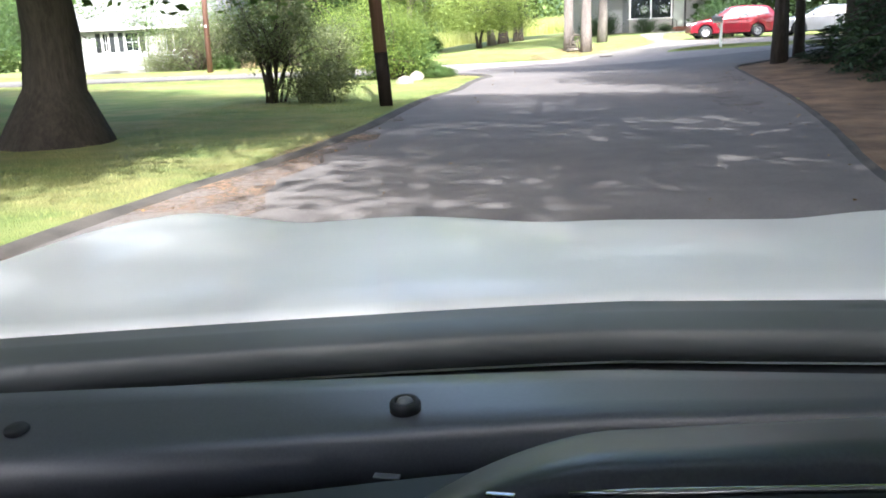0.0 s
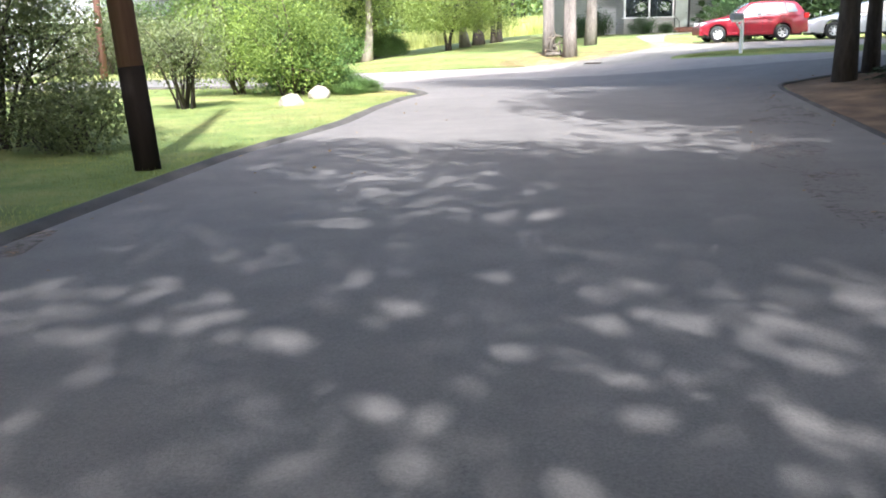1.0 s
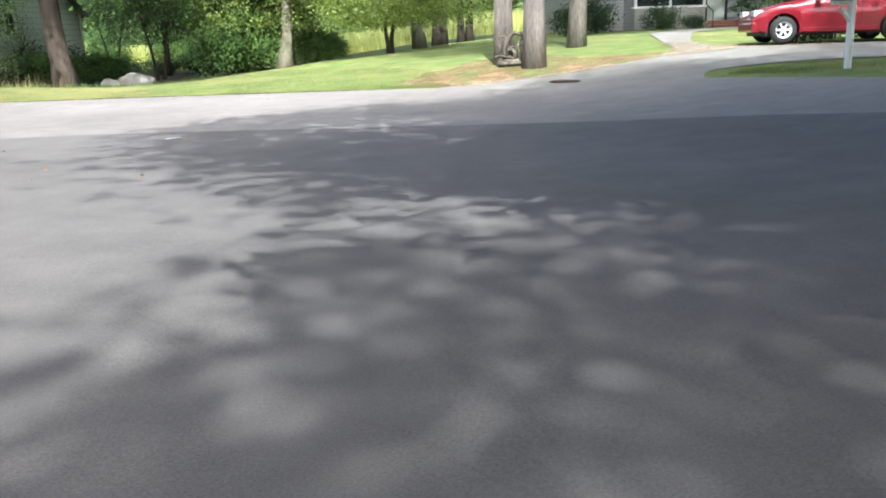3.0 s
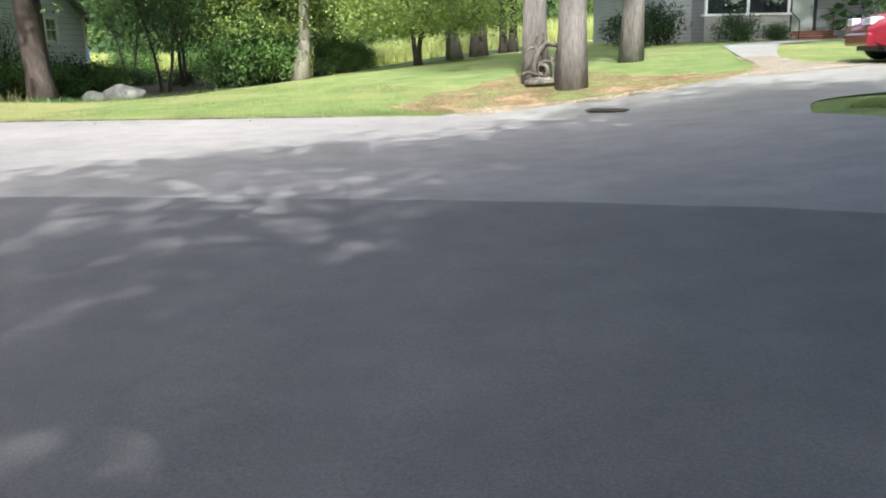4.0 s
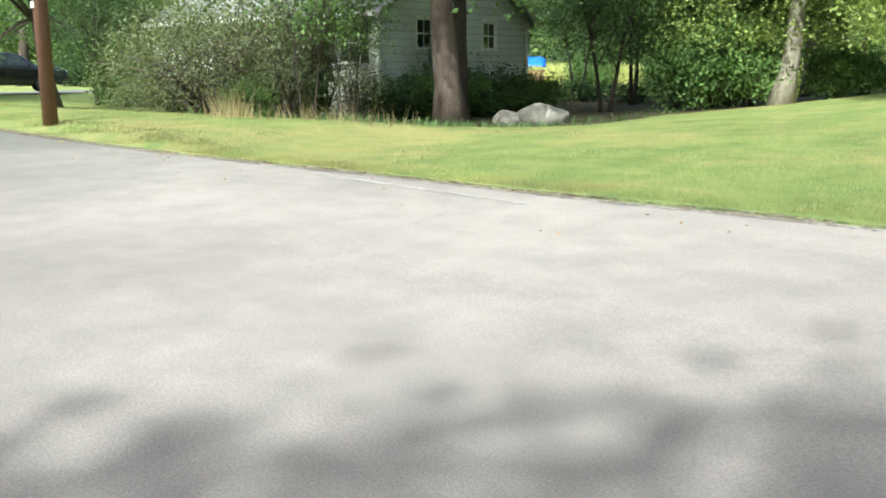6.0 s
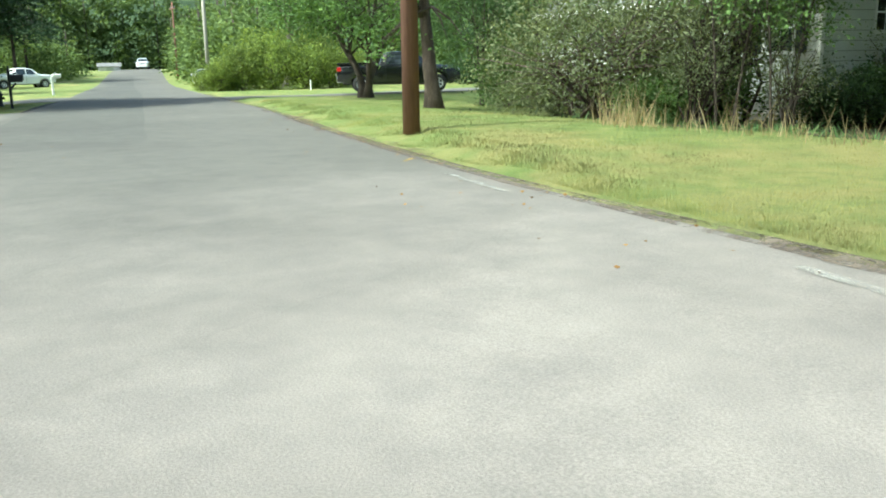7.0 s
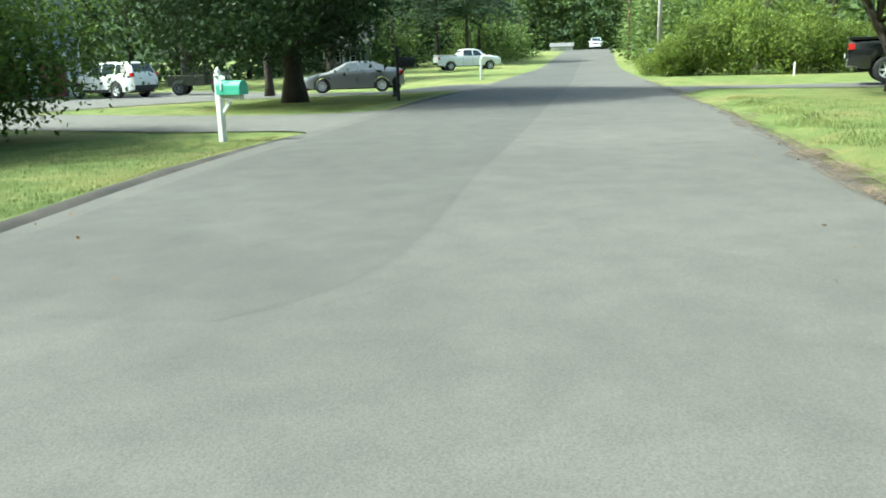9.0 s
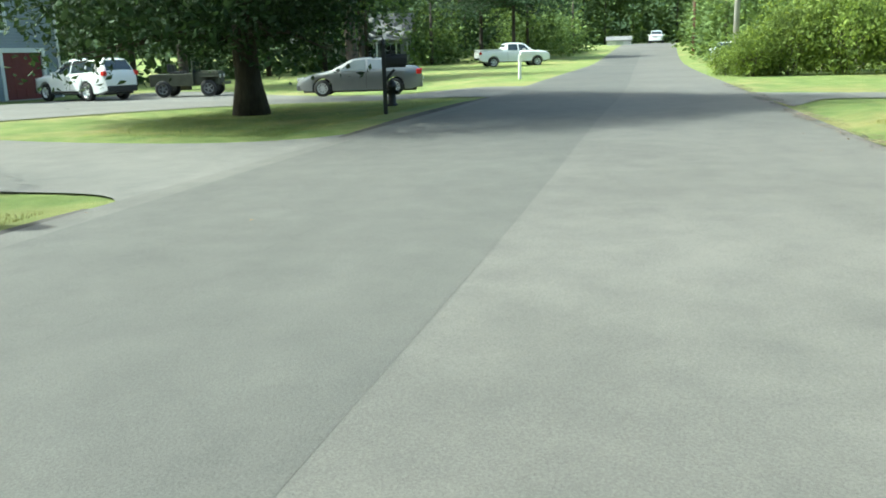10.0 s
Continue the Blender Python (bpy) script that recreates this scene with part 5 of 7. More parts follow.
def mailbox(x, y, turn, post_material, box_material, tall, label, finial=False, box_len=0.48, post_w=0.1):
    ob = thing("mailbox", pose(x, y, height(x, y), 0, 0, turn), label, "mailbox", "mailboxes")
    post = part("post", boxes((-post_w / 2, post_w / 2, -post_w / 2, post_w / 2, -0.2, tall), bevel=0.012), post_material, ob)
    if finial:
        part("finial", mesh_of("finial", *lathe([(0.07, 0), (0.07, 0.025), (0.035, 0.04), (0.05, 0.075), (0.03, 0.11), (0.008, 0.15)], 12), True), post_material, post).location = (0, 0, tall)
    z = tall - (0.06 if not finial else 0.42 if tall > 1.3 else 0.29)
    part("arm", boxes((0, box_len + 0.02, -0.04, 0.04, z - 0.07, z), bevel=0.008), post_material, ob)
    bm = bmesh.new()
    box(bm, 0, 0.34, -0.025, 0.025, -0.03, 0.03, 0.006, pose(0.0, 0, z - 0.36, 0, -48, 0))
    part("brace", bm, post_material, ob)
    n = 10
    ring = [(0.1, 0.0)] + [(0.1 * math.cos(math.pi * k / n), 0.12 + 0.1 * math.sin(math.pi * k / n)) for k in range(n + 1)] + [(-0.1, 0.0)]
    x0 = 0.03
    verts = [(x0, p, z + q) for p, q in ring] + [(x0 + box_len, p, z + q) for p, q in ring]
    m = len(ring)
    faces = [(i, (i + 1) % m, m + (i + 1) % m, m + i) for i in range(m)] + [tuple(range(m - 1, -1, -1)), tuple(range(m, 2 * m))]
    body = part("box", mesh_of("box", verts, faces), box_material, ob)
    part("door", mesh_of("door", [(x0 + box_len + 0.008, p * 1.03, z + q * 1.02) for p, q in ring] + [(x0 + box_len + 0.018, p * 1.03, z + q * 1.02) for p, q in ring],
                         [(i, (i + 1) % m, m + (i + 1) % m, m + i) for i in range(m)] + [tuple(range(m - 1, -1, -1)), tuple(range(m, 2 * m))]), box_material, body)
    part("flag", boxes((x0 + 0.1, x0 + 0.13, -0.115, -0.105, z + 0.08, z + 0.3), (x0 + 0.1, x0 + 0.22, -0.115, -0.105, z + 0.24, z + 0.3)), post_material, body)
    return ob
utility_pole(-101, 63.6, 0.12, 8.5, (0, 0), (POLE_RED,), "slim brown utility pole far down the street", False)


mailbox(-25.15, 40.1, 60, TRIM_WHITE, GREEN_BOX, 1.05, "green mailbox on a white post with a finial", True)
mailbox(11.23, 38.6, 200, TRIM_WHITE, GREY_BOX, 1.15, "dark grey mailbox on a white post", False, 0.4, 0.09)
mailbox(-59.21, 46.19, 100, TRIM_WHITE, TRIM_WHITE, 1.15, "white mailbox on a white post", False, 0.5, 0.12)
mailbox(-37.7, 42.48, 100, BLACK_IRON, BLACK_IRON, 1.5, "black mailbox on a black iron post", True, 0.46, 0.09)

hydrant = thing("fire_hydrant", pose(-41.1, 42.25, height(-41.1, 42.25)), "dark fire hydrant in the shade on the grass", "hydrant")
part("barrel", mesh_of("barrel", *lathe([(0.15, -0.05), (0.15, 0.06), (0.105, 0.08), (0.1, 0.45), (0.13, 0.47), (0.13, 0.52), (0.11, 0.58), (0.06, 0.65), (0.025, 0.67), (0.025, 0.72)], 16), True), BLACK_IRON, hydrant)
for a in (0, 180, 90):
    part("nozzle", mesh_of("nozzle", *lathe([(0.05, 0.08), (0.05, 0.15), (0.065, 0.155), (0.065, 0.18), (0.02, 0.185)], 10, "Y"), True), BLACK_IRON, hydrant).matrix_local = pose(0, 0, 0.36, 0, 0, a)


def boulder(x, y, sx, sy, sz, material, label, seed, turn=0):
    bm = bmesh.new()
    bmesh.ops.create_icosphere(bm, subdivisions=4, radius=1)
    for v in bm.verts:
        n = noise.fractal(v.co * 1.1 + Vector((seed * 7, 0, 0)), 0.9, 2.0, 4)
        v.co *= 1 + 0.14 * n
        v.co = Vector((v.co.x * sx, v.co.y * sy, max(v.co.z, -0.45) * sz))
    for f in bm.faces:
        f.smooth = True
    ob = part("boulder", bm, material)
    ob.matrix_world = pose(x, y, height(x, y) + sz * 0.3, 0, 0, turn)
    return tagged(ob, label, "boulder", "boulders")


boulder(-2.27, 28.3, 0.27, 0.2, 0.19, STONE, "pale rounded stone on the lawn by the forsythia", 1)
boulder(-1.91, 30.41, 0.26, 0.22, 0.23, STONE, "white rounded stone at the foot of the forsythia", 2, 40)
boulder(-8.23, 57.41, 0.42, 0.4, 0.3, STONE_GREY, "grey boulder at the thicket's edge", 3)
boulder(-7.44, 57.91, 0.72, 0.5, 0.42, STONE_GREY, "larger grey boulder beside another", 4, 20)


def driftwood(m):
    """A weathered root stump with many twisted arms."""
    ob = thing("driftwood_stump", m, "weathered driftwood root stump between two pines", "stump")
    rng = random.Random(4)
    arms = [([(-0.36, 0, 0.03), (-0.15, -0.1, 0.1), (0.12, -0.08, 0.09), (0.4, 0.02, 0.03)], 0.075), ([(-0.3, -0.14, 0.04), (0.0, -0.2, 0.05), (0.36, -0.12, 0.06)], 0.055),
            ([(-0.28, 0.12, 0.03), (0.05, 0.16, 0.12), (0.34, 0.1, 0.05)], 0.06), ([(-0.42, -0.05, 0.2), (-0.28, -0.08, 0.24), (-0.1, -0.06, 0.2), (0.02, 0, 0.3)], 0.04),
            ([(-0.16, 0, 0.05), (-0.2, -0.03, 0.35), (-0.14, 0.0, 0.62), (-0.2, 0.02, 0.78), (-0.15, -0.02, 0.94)], 0.06), ([(-0.2, 0.02, 0.72), (-0.3, -0.02, 0.7), (-0.34, -0.03, 0.64)], 0.035),
            ([(-0.06, 0, 0.12), (0.06, -0.1, 0.22), (0.04, -0.13, 0.36), (-0.08, -0.1, 0.38), (-0.12, -0.06, 0.26), (-0.02, -0.1, 0.18)], 0.045),
            ([(-0.12, 0.03, 0.6), (0.02, 0.0, 0.78), (0.2, 0.0, 0.76), (0.42, 0.03, 0.64)], 0.06), ([(0.02, 0.0, 0.76), (0.0, 0.02, 0.9), (-0.03, 0.0, 1.0)], 0.035),
            ([(0.16, 0.0, 0.08), (0.2, -0.03, 0.3), (0.14, -0.02, 0.5), (0.24, 0.0, 0.66)], 0.05), ([(0.14, -0.02, 0.48), (0.28, -0.06, 0.5), (0.38, -0.04, 0.44)], 0.035),
            ([(-0.1, 0.0, 0.4), (0.04, -0.06, 0.46), (0.16, -0.02, 0.42)], 0.04)]
    for line, w in arms:
        pts = curve_through(line, 5)
        n = len(pts) - 1
        part("root_arm", mesh_of("root_arm", *tube(pts, [1.0 * w * (1.05 - 0.6 * k / n) for k in range(n + 1)], 8, None, None, 0.3, rng), True), DRIFT, ob)
    return ob


driftwood(pose(6.36, 47.25, height(6.36, 47.25) + 0.02, 0, 0, -8) @ Matrix.Scale(1.05, 4))

grate = thing("storm_drain", pose(7.2, 43.15, height(7.2, 43.15) + 0.035, 0, 0, -20) @ Matrix.Diagonal((0.76, 0.72, 1, 1)), "rusty storm drain grate in the driveway mouth", "drain")
part("rim", boxes((-0.42, 0.42, -0.3, -0.25, 0, 0.02), (-0.42, 0.42, 0.25, 0.3, 0, 0.02), (-0.42, -0.37, -0.25, 0.25, 0, 0.02), (0.37, 0.42, -0.25, 0.25, 0, 0.02)), IRON, grate)
# Near-black slab stands in for the shade below the bars.
part("pit", boxes((-0.37, 0.37, -0.25, 0.25, -0.012, 0.002)), POLE_TAR, grate)
bar_mesh = None
for k in range(9):
    b = part("bar", boxes((-0.015, 0.015, -0.25, 0.25, 0, 0.018)) if bar_mesh is None else bar_mesh, IRON, grate)
    bar_mesh = b.data
    b.location = (-0.32 + 0.08 * k, 0, 0.003)

stake = thing("marker_stake", pose(-50.14, 59.76, height(-50.14, 59.76)), "short white marker stake in the grass", "stake")
part("shaft", boxes((-0.05, 0.05, -0.03, 0.03, -0.1, 0.6), bevel=0.008), TRIM_WHITE, stake)

pile = thing("covered_woodpile", pose(-22.29, 82.97, height(-22.29, 82.97), 0, 0, 30) @ Matrix.Diagonal((0.85, 0.9, 1.15, 1)), "log pile under a bright blue tarp", "woodpile")
rl = random.Random(6)
lv, lf = [], []
for r in range(6):
    for k in range(14):
        px_, pz = -1.3 + 0.2 * k + (r % 2) * 0.1, 0.12 + 0.18 * r
        tube([(px_, -0.5, pz), (px_ + rl.uniform(-0.02, 0.02), 0.5, pz)], [0.1, 0.095], 7, lv, lf)
part("logs", mesh_of("logs", lv, lf), LOGS, pile)
tv, tf = [], []
for i in range(15):
    for j in range(9):
        x, y = -1.55 + 3.1 * i / 14, -0.75 + 1.5 * j / 8
        tv.append((x, y, 1.75 - 0.62 * abs(y) - 0.25 * max(0, abs(x) - 1.2) + 0.05 * noise.noise((x * 3, y * 3, 0))))
for i in range(14):
    for j in range(8):
        tf.append((i * 9 + j, (i + 1) * 9 + j, (i + 1) * 9 + j + 1, i * 9 + j + 1))
tarp = part("tarp", mesh_of("tarp", tv, tf, True), TARP, pile, "creased blue tarp")
tarp.modifiers.new("thick", "SOLIDIFY").thickness = 0.01


# ---- houses ----
def wall_with_holes(length, tall, thick, holes):
    """A wall along x from 0, its outside at y = 0, with rectangular openings (x0, x1, z0, z1) right through."""
    xs = sorted({0.0, length, *[h[0] for h in holes], *[h[1] for h in holes]})
    zs = sorted({0.0, tall, *[h[2] for h in holes], *[h[3] for h in holes]})
    bm = bmesh.new()
    for i in range(len(xs) - 1):
        for k in range(len(zs) - 1):
            cx, cz = (xs[i] + xs[i + 1]) / 2, (zs[k] + zs[k + 1]) / 2
            if not any(h[0] < cx < h[1] and h[2] < cz < h[3] for h in holes):
                box(bm, xs[i], xs[i + 1], 0, thick, zs[k], zs[k + 1])
    bmesh.ops.remove_doubles(bm, verts=bm.verts[:], dist=0.0005)
    seen = {}
    for f in bm.faces[:]:
        key = tuple(sorted(v.index for v in f.verts)) if False else tuple(sorted((round(v.co.x, 4), round(v.co.y, 4), round(v.co.z, 4)) for v in f.verts))
        seen.setdefault(key, []).append(f)
    bmesh.ops.delete(bm, geom=[f for fs in seen.values() if len(fs) > 1 for f in fs], context="FACES_ONLY")
    return bm


def window(parent, x0, x1, z0, z1, shutters=None, bars=1):
    """A window in a wall's opening: frame, sill, panes with glazing bars, shutters."""
    w = part("window", boxes((x0, x1, 0.02, 0.08, z1 - 0.05, z1), (x0, x1, 0.02, 0.08, z0, z0 + 0.05), (x0, x0 + 0.05, 0.02, 0.08, z0 + 0.05, z1 - 0.05), (x1 - 0.05, x1, 0.02, 0.08, z0 + 0.05, z1 - 0.05),
                             (x0 - 0.07, x1 + 0.07, -0.03, 0.02, z1, z1 + 0.08), (x0 - 0.07, x0, -0.025, 0.02, z0, z1), (x1, x1 + 0.07, -0.025, 0.02, z0, z1)), TRIM_WHITE, parent)
    part("window_sill", boxes((x0 - 0.09, x1 + 0.09, -0.06, 0.02, z0 - 0.06, z0), bevel=0.006), TRIM_WHITE, w)
    zm = (z0 + z1) / 2
    for a, b in ((z0 + 0.05, zm - 0.02), (zm + 0.02, z1 - 0.05)):
        part("pane", boxes((x0 + 0.05, x1 - 0.05, 0.045, 0.055, a, b)), PANE, w)
    bm = boxes((x0 + 0.05, x1 - 0.05, 0.03, 0.07, zm - 0.02, zm + 0.02))
    for k in range(1, bars + 1):
        xc = x0 + (x1 - x0) * k / (bars + 1)
        box(bm, xc - 0.012, xc + 0.012, 0.036, 0.064, z0 + 0.05, zm - 0.02)
        box(bm, xc - 0.012, xc + 0.012, 0.036, 0.064, zm + 0.02, z1 - 0.05)
    part("glazing_bars", bm, TRIM_WHITE, w)
    if shutters:
        for a in (x0 - 0.1 - shutters, x1 + 0.1):
            bm = boxes((a, a + shutters, -0.035, -0.002, z0 - 0.02, z1 + 0.02), bevel=0.006)
            k = z0 + 0.08
            while k < z1 - 0.08:
                box(bm, a + 0.05, a + shutters - 0.05, -0.045, -0.03, k, k + 0.03)
                k += 0.06
            part("shutter", bm, SHUTTER, w)
    return w


def gable_roof(parent, x0, x1, y0, y1, eave, ridge, over=0.35, along="x", material=SHINGLE, thick=0.14):
    bm = bmesh.new()
    a0, a1, b0, b1 = (x0, x1, y0, y1) if along == "x" else (y0, y1, x0, x1)
    mid = (b0 + b1) / 2
    slope = (ridge - eave) / (mid - b0)
    prof = [(b0 - over, eave - slope * over), (mid, ridge), (b1 + over, eave - slope * over), (b1 + over, eave - slope * over - thick), (mid, ridge - thick), (b0 - over, eave - slope * over - thick)]
    ends = []
    for a in (a0 - over, a1 + over):
        ends.append([bm.verts.new((a, b, z) if along == "x" else (b, a, z)) for b, z in prof])
    for i in range(6):
        bm.faces.new((ends[0][i], ends[0][(i + 1) % 6], ends[1][(i + 1) % 6], ends[1][i]))
    bm.faces.new(ends[0])
    bm.faces.new(ends[1][::-1])
    bmesh.ops.recalc_face_normals(bm, faces=bm.faces[:])
    return part("roof", bm, material, parent)


def gable_end(name, parent, m, span, rise, thick, material):
    bm = bmesh.new()
    a = [bm.verts.new(v) for v in ((0, 0, 0), (span, 0, 0), (span / 2, 0, rise))]
    b = [bm.verts.new(v) for v in ((0, thick, 0), (span, thick, 0), (span / 2, thick, rise))]
    for f in ((a[0], a[1], a[2]), (b[2], b[1], b[0]), (a[0], b[0], b[1], a[1]), (a[1], b[1], b[2], a[2]), (a[2], b[2], b[0], a[0])):
        bm.faces.new(f)
    ob = part(name, bm, material, parent)
    ob.matrix_local = m
    return ob


def house(name, m, wide, deep, eave, ridge, siding, label, fronts, sides=(), base=0.35, roof_along="x"):
    """Walls with openings, corner boards, a foundation and a roof; local x along the front, which faces -y."""
    ob = thing(name, m, label, "house")
    t = 0.16
    walls = []
    for wm, length, holes in ((pose(0, 0, base), wide, fronts), (pose(wide, 0, base, 0, 0, 90), deep, sides), (pose(wide, deep, base, 0, 0, 180), wide, ()), (pose(0, deep, base, 0, 0, 270), deep, ())):
        w = part("wall", wall_with_holes(length, eave - base, t, holes), siding, ob)
        w.matrix_local = wm
        walls.append(w)
    part("foundation", boxes((0.03, wide - 0.03, 0.03, deep - 0.03, -0.6, base), bevel=0.0), CONCRETE, ob)
    for x, y in ((0, 0), (wide, 0), (wide, deep), (0, deep)):
        part("corner_board", boxes((x - 0.06, x + 0.06, y - 0.06, y + 0.06, base - 0.02, eave), bevel=0.004), TRIM_WHITE, ob)
    gable_roof(ob, 0, wide, 0, deep, eave, ridge, along=roof_along)
    if roof_along == "x":
        gable_end("gable", ob, pose(wide - 0.004, 0, eave, 0, 0, 90), deep, ridge - eave - 0.13, t, siding)
        gable_end("gable", ob, pose(0.004, deep, eave, 0, 0, 270), deep, ridge - eave - 0.13, t, siding)
    else:
        gable_end("gable", ob, pose(0, 0.004, eave), wide, ridge - eave - 0.13, t, siding)
        gable_end("gable", ob, pose(wide, deep - 0.004, eave, 0, 0, 180), wide, ridge - eave - 0.13, t, siding)
    return ob, walls


# the white house behind the thicket
HW = (-25.1, 58.9)
front_holes = [(7.25, 8.15, 1.2, 2.4), (4.05, 4.95, 1.2, 2.4), (2.55, 2.95, 1.2, 2.4), (10.0, 10.9, 1.2, 2.4)]
side_holes = [(1.9, 2.7, 1.65, 2.6), (5.6, 6.4, 1.65, 2.6)]
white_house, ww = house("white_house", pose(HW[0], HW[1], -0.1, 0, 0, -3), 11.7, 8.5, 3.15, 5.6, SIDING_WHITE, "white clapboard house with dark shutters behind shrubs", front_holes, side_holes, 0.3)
window(ww[0], *front_holes[0], 0.32)
window(ww[0], *front_holes[1], 0.32)
window(ww[0], *front_holes[2], 0.32)
window(ww[0], *front_holes[3], 0.32)
window(ww[1], *side_holes[0])
window(ww[1], *side_holes[1])
part("eave_board", boxes((-0.2, 11.9, -0.4, -0.36, 2.86, 3.04)), TRIM_WHITE, white_house)

# the porch house up the drive
HE = (12.5, 61.0)
zp = 1.4
porch = thing("porch_house", pose(HE[0], HE[1], zp, 0, 0, 10), "grey house with a glazed porch and brick steps", "house")
part("porch_wall", boxes((0, 3.15, 0, 0.2, -0.5, 0.72), bevel=0.01), CONCRETE, porch, "pale painted low porch wall")
part("porch_cap", boxes((-0.05, 3.2, -0.05, 0.25, 0.72, 0.8), bevel=0.008), TRIM_WHITE, porch)
for x in (0.02, 1.55, 3.06):
    part("porch_post", boxes((x, x + 0.09, 0.02, 0.12, 0.8, 2.5), bevel=0.006), TRIM_WHITE, porch)
for a, b in ((0.11, 1.55), (1.64, 3.06)):
    part("porch_window", boxes((a, b, 0.06, 0.075, 0.8, 2.5)), PANE, porch)
part("porch_header", boxes((-0.1, 3.25, -0.05, 0.25, 2.5, 2.8), bevel=0.01), TRIM_WHITE, porch)
part("porch_side", boxes((0, 0.16, 0.2, 3.0, -0.5, 2.8)), SIDING_GREY, porch)
part("wall", boxes((-1.5, 0, 1.2, 1.4, -0.6, 3.0)), SIDING_GREY, porch)
part("wall", boxes((-1.5, -1.3, 1.4, 8.8, -0.6, 3.0)), SIDING_GREY, porch)
pw = part("wall", wall_with_holes(6.2, 3.6, 0.2, [(0.25, 1.2, 0.62, 2.65)]), SIDING_GREY, porch)
pw.matrix_local = pose(3.2, 0.6, -0.6)
dr = part("front_door", boxes((3.5, 4.36, 0.66, 0.71, 0.03, 2.03), bevel=0.004), DOOR_GREY, porch, "grey-green front door")
part("door_handle", boxes((4.24, 4.27, 0.62, 0.66, 0.95, 1.05), bevel=0.004), CHROME, dr)
part("storm_frame", boxes((3.42, 3.5, 0.56, 0.66, 0.02, 2.12), (4.36, 4.44, 0.56, 0.66, 0.02, 2.12), (3.42, 4.44, 0.56, 0.66, 2.05, 2.13)), TRIM_BLACK, porch)
part("wall", boxes((9.4, 14.5, -1.4, -1.2, -0.6, 3.0)), SIDING_WHITE, porch, "bright white garage front")
part("garage_side", boxes((9.4, 9.56, -1.2, 0.8, -0.6, 3.0)), SIDING_GREY, porch)
part("wall", boxes((-1.5, 14.5, 8.8, 9.0, -0.6, 3.0)), SIDING_GREY, porch)
gable_roof(porch, -1.5, 14.5, 0.4, 9.0, 3.0, 5.6, 0.3)
steps = part("front_steps", boxes((3.25, 5.0, -0.02, 0.6, -0.6, -0.4)), MORTAR, porch)
brick_mesh = None
for k, (d, z0) in enumerate(((0.0, -0.38), (0.3, -0.2), (0.6, -0.02), (0.9, 0.16))):
    part("tread", boxes((3.27, 4.98, -0.62 + d, 0.6, z0 - 0.2, z0), bevel=0.008), MORTAR, steps).matrix_local = Matrix()
    for c in range(8):
        for r in range(2):
            b = part("brick", boxes((0, 0.2, -0.012, 0.04, 0, 0.07), bevel=0.004) if brick_mesh is None else brick_mesh, BRICK, steps)
            brick_mesh = b.data
            b.location = (3.28 + 0.212 * c + (0.1 if r % 2 else 0) * (c < 7), -0.625 + d, z0 - 0.165 + 0.085 * r)
for x in (3.2, 5.05):
    part("hand_rail", mesh_of("hand_rail", *tube([(x, -0.6, -0.4), (x, -0.6, 0.5), (x, 0.5, 1.05), (x, 0.5, 0.0)], [0.02] * 4, 8)), BLACK_IRON, steps)
for x in (0.9, 2.4):
    basket = thing("hanging_basket", porch.matrix_world @ pose(x, -0.35, 1.15), "hanging basket with small white flowers", "plant")
    part("pot", mesh_of("pot", *lathe([(0.08, 0), (0.15, 0.12), (0.16, 0.16)], 14), True), TRIM_WHITE, basket)
    rngb = np.random.default_rng(int(x * 10))
    part("foliage", leaves("foliage", rngb.normal(size=(260, 3)) * 0.14 + np.array([0, 0, 0.2]), 0.08, 0.5, 0.3, 3), LEAF_MID, basket)["kind"] = "stuff"
    part("flowers", leaves("flowers", rngb.normal(size=(90, 3)) * 0.16 + np.array([0, 0, 0.24]), 0.07, 0.9, 0.3, 4), TRIM_WHITE, basket)["kind"] = "stuff"
    part("hanger", mesh_of("hanger", *tube([(0, 0, 0.1), (0, 0, 1.35)], [0.006, 0.006], 5)), BLACK_IRON, basket)

# the garage house down the street
gm = pose(-53.4, 21.6, -0.33, 0, 0, 165.5)
garage, gw = house("garage_house", gm, 7.7, 8.0, 5.4, 7.6, SIDING_BLUE, "blue-grey house with dark red garage doors", [(1.05, 3.45, 0.0, 2.15), (4.15, 6.6, 0.0, 2.15), (2.6, 4.6, 3.1, 4.6)], (), 0.05, "y")
for a, b in ((1.05, 3.45), (4.15, 6.6)):
    door = part("garage_door", boxes((a, b, 0.1, 0.14, 0.0, 2.15)), DOOR_RED, gw[0])
    for r in range(4):
        for c in range(4):
            wdt = (b - a) / 4
            part("panel", boxes((a + wdt * c + 0.06, a + wdt * (c + 1) - 0.06, 0.085, 0.105, 0.06 + 0.53 * r, 0.47 + 0.53 * r), bevel=0.01), DOOR_RED, door)
    part("garage_trim", boxes((a - 0.18, a, -0.04, 0.06, 0, 2.3), (b, b + 0.18, -0.04, 0.06, 0, 2.3), (a - 0.18, b + 0.18, -0.05, 0.06, 2.15, 2.36), bevel=0.006), TRIM_WHITE, gw[0])
window(gw[0], 2.6, 4.6, 3.1, 4.6, None, 3)


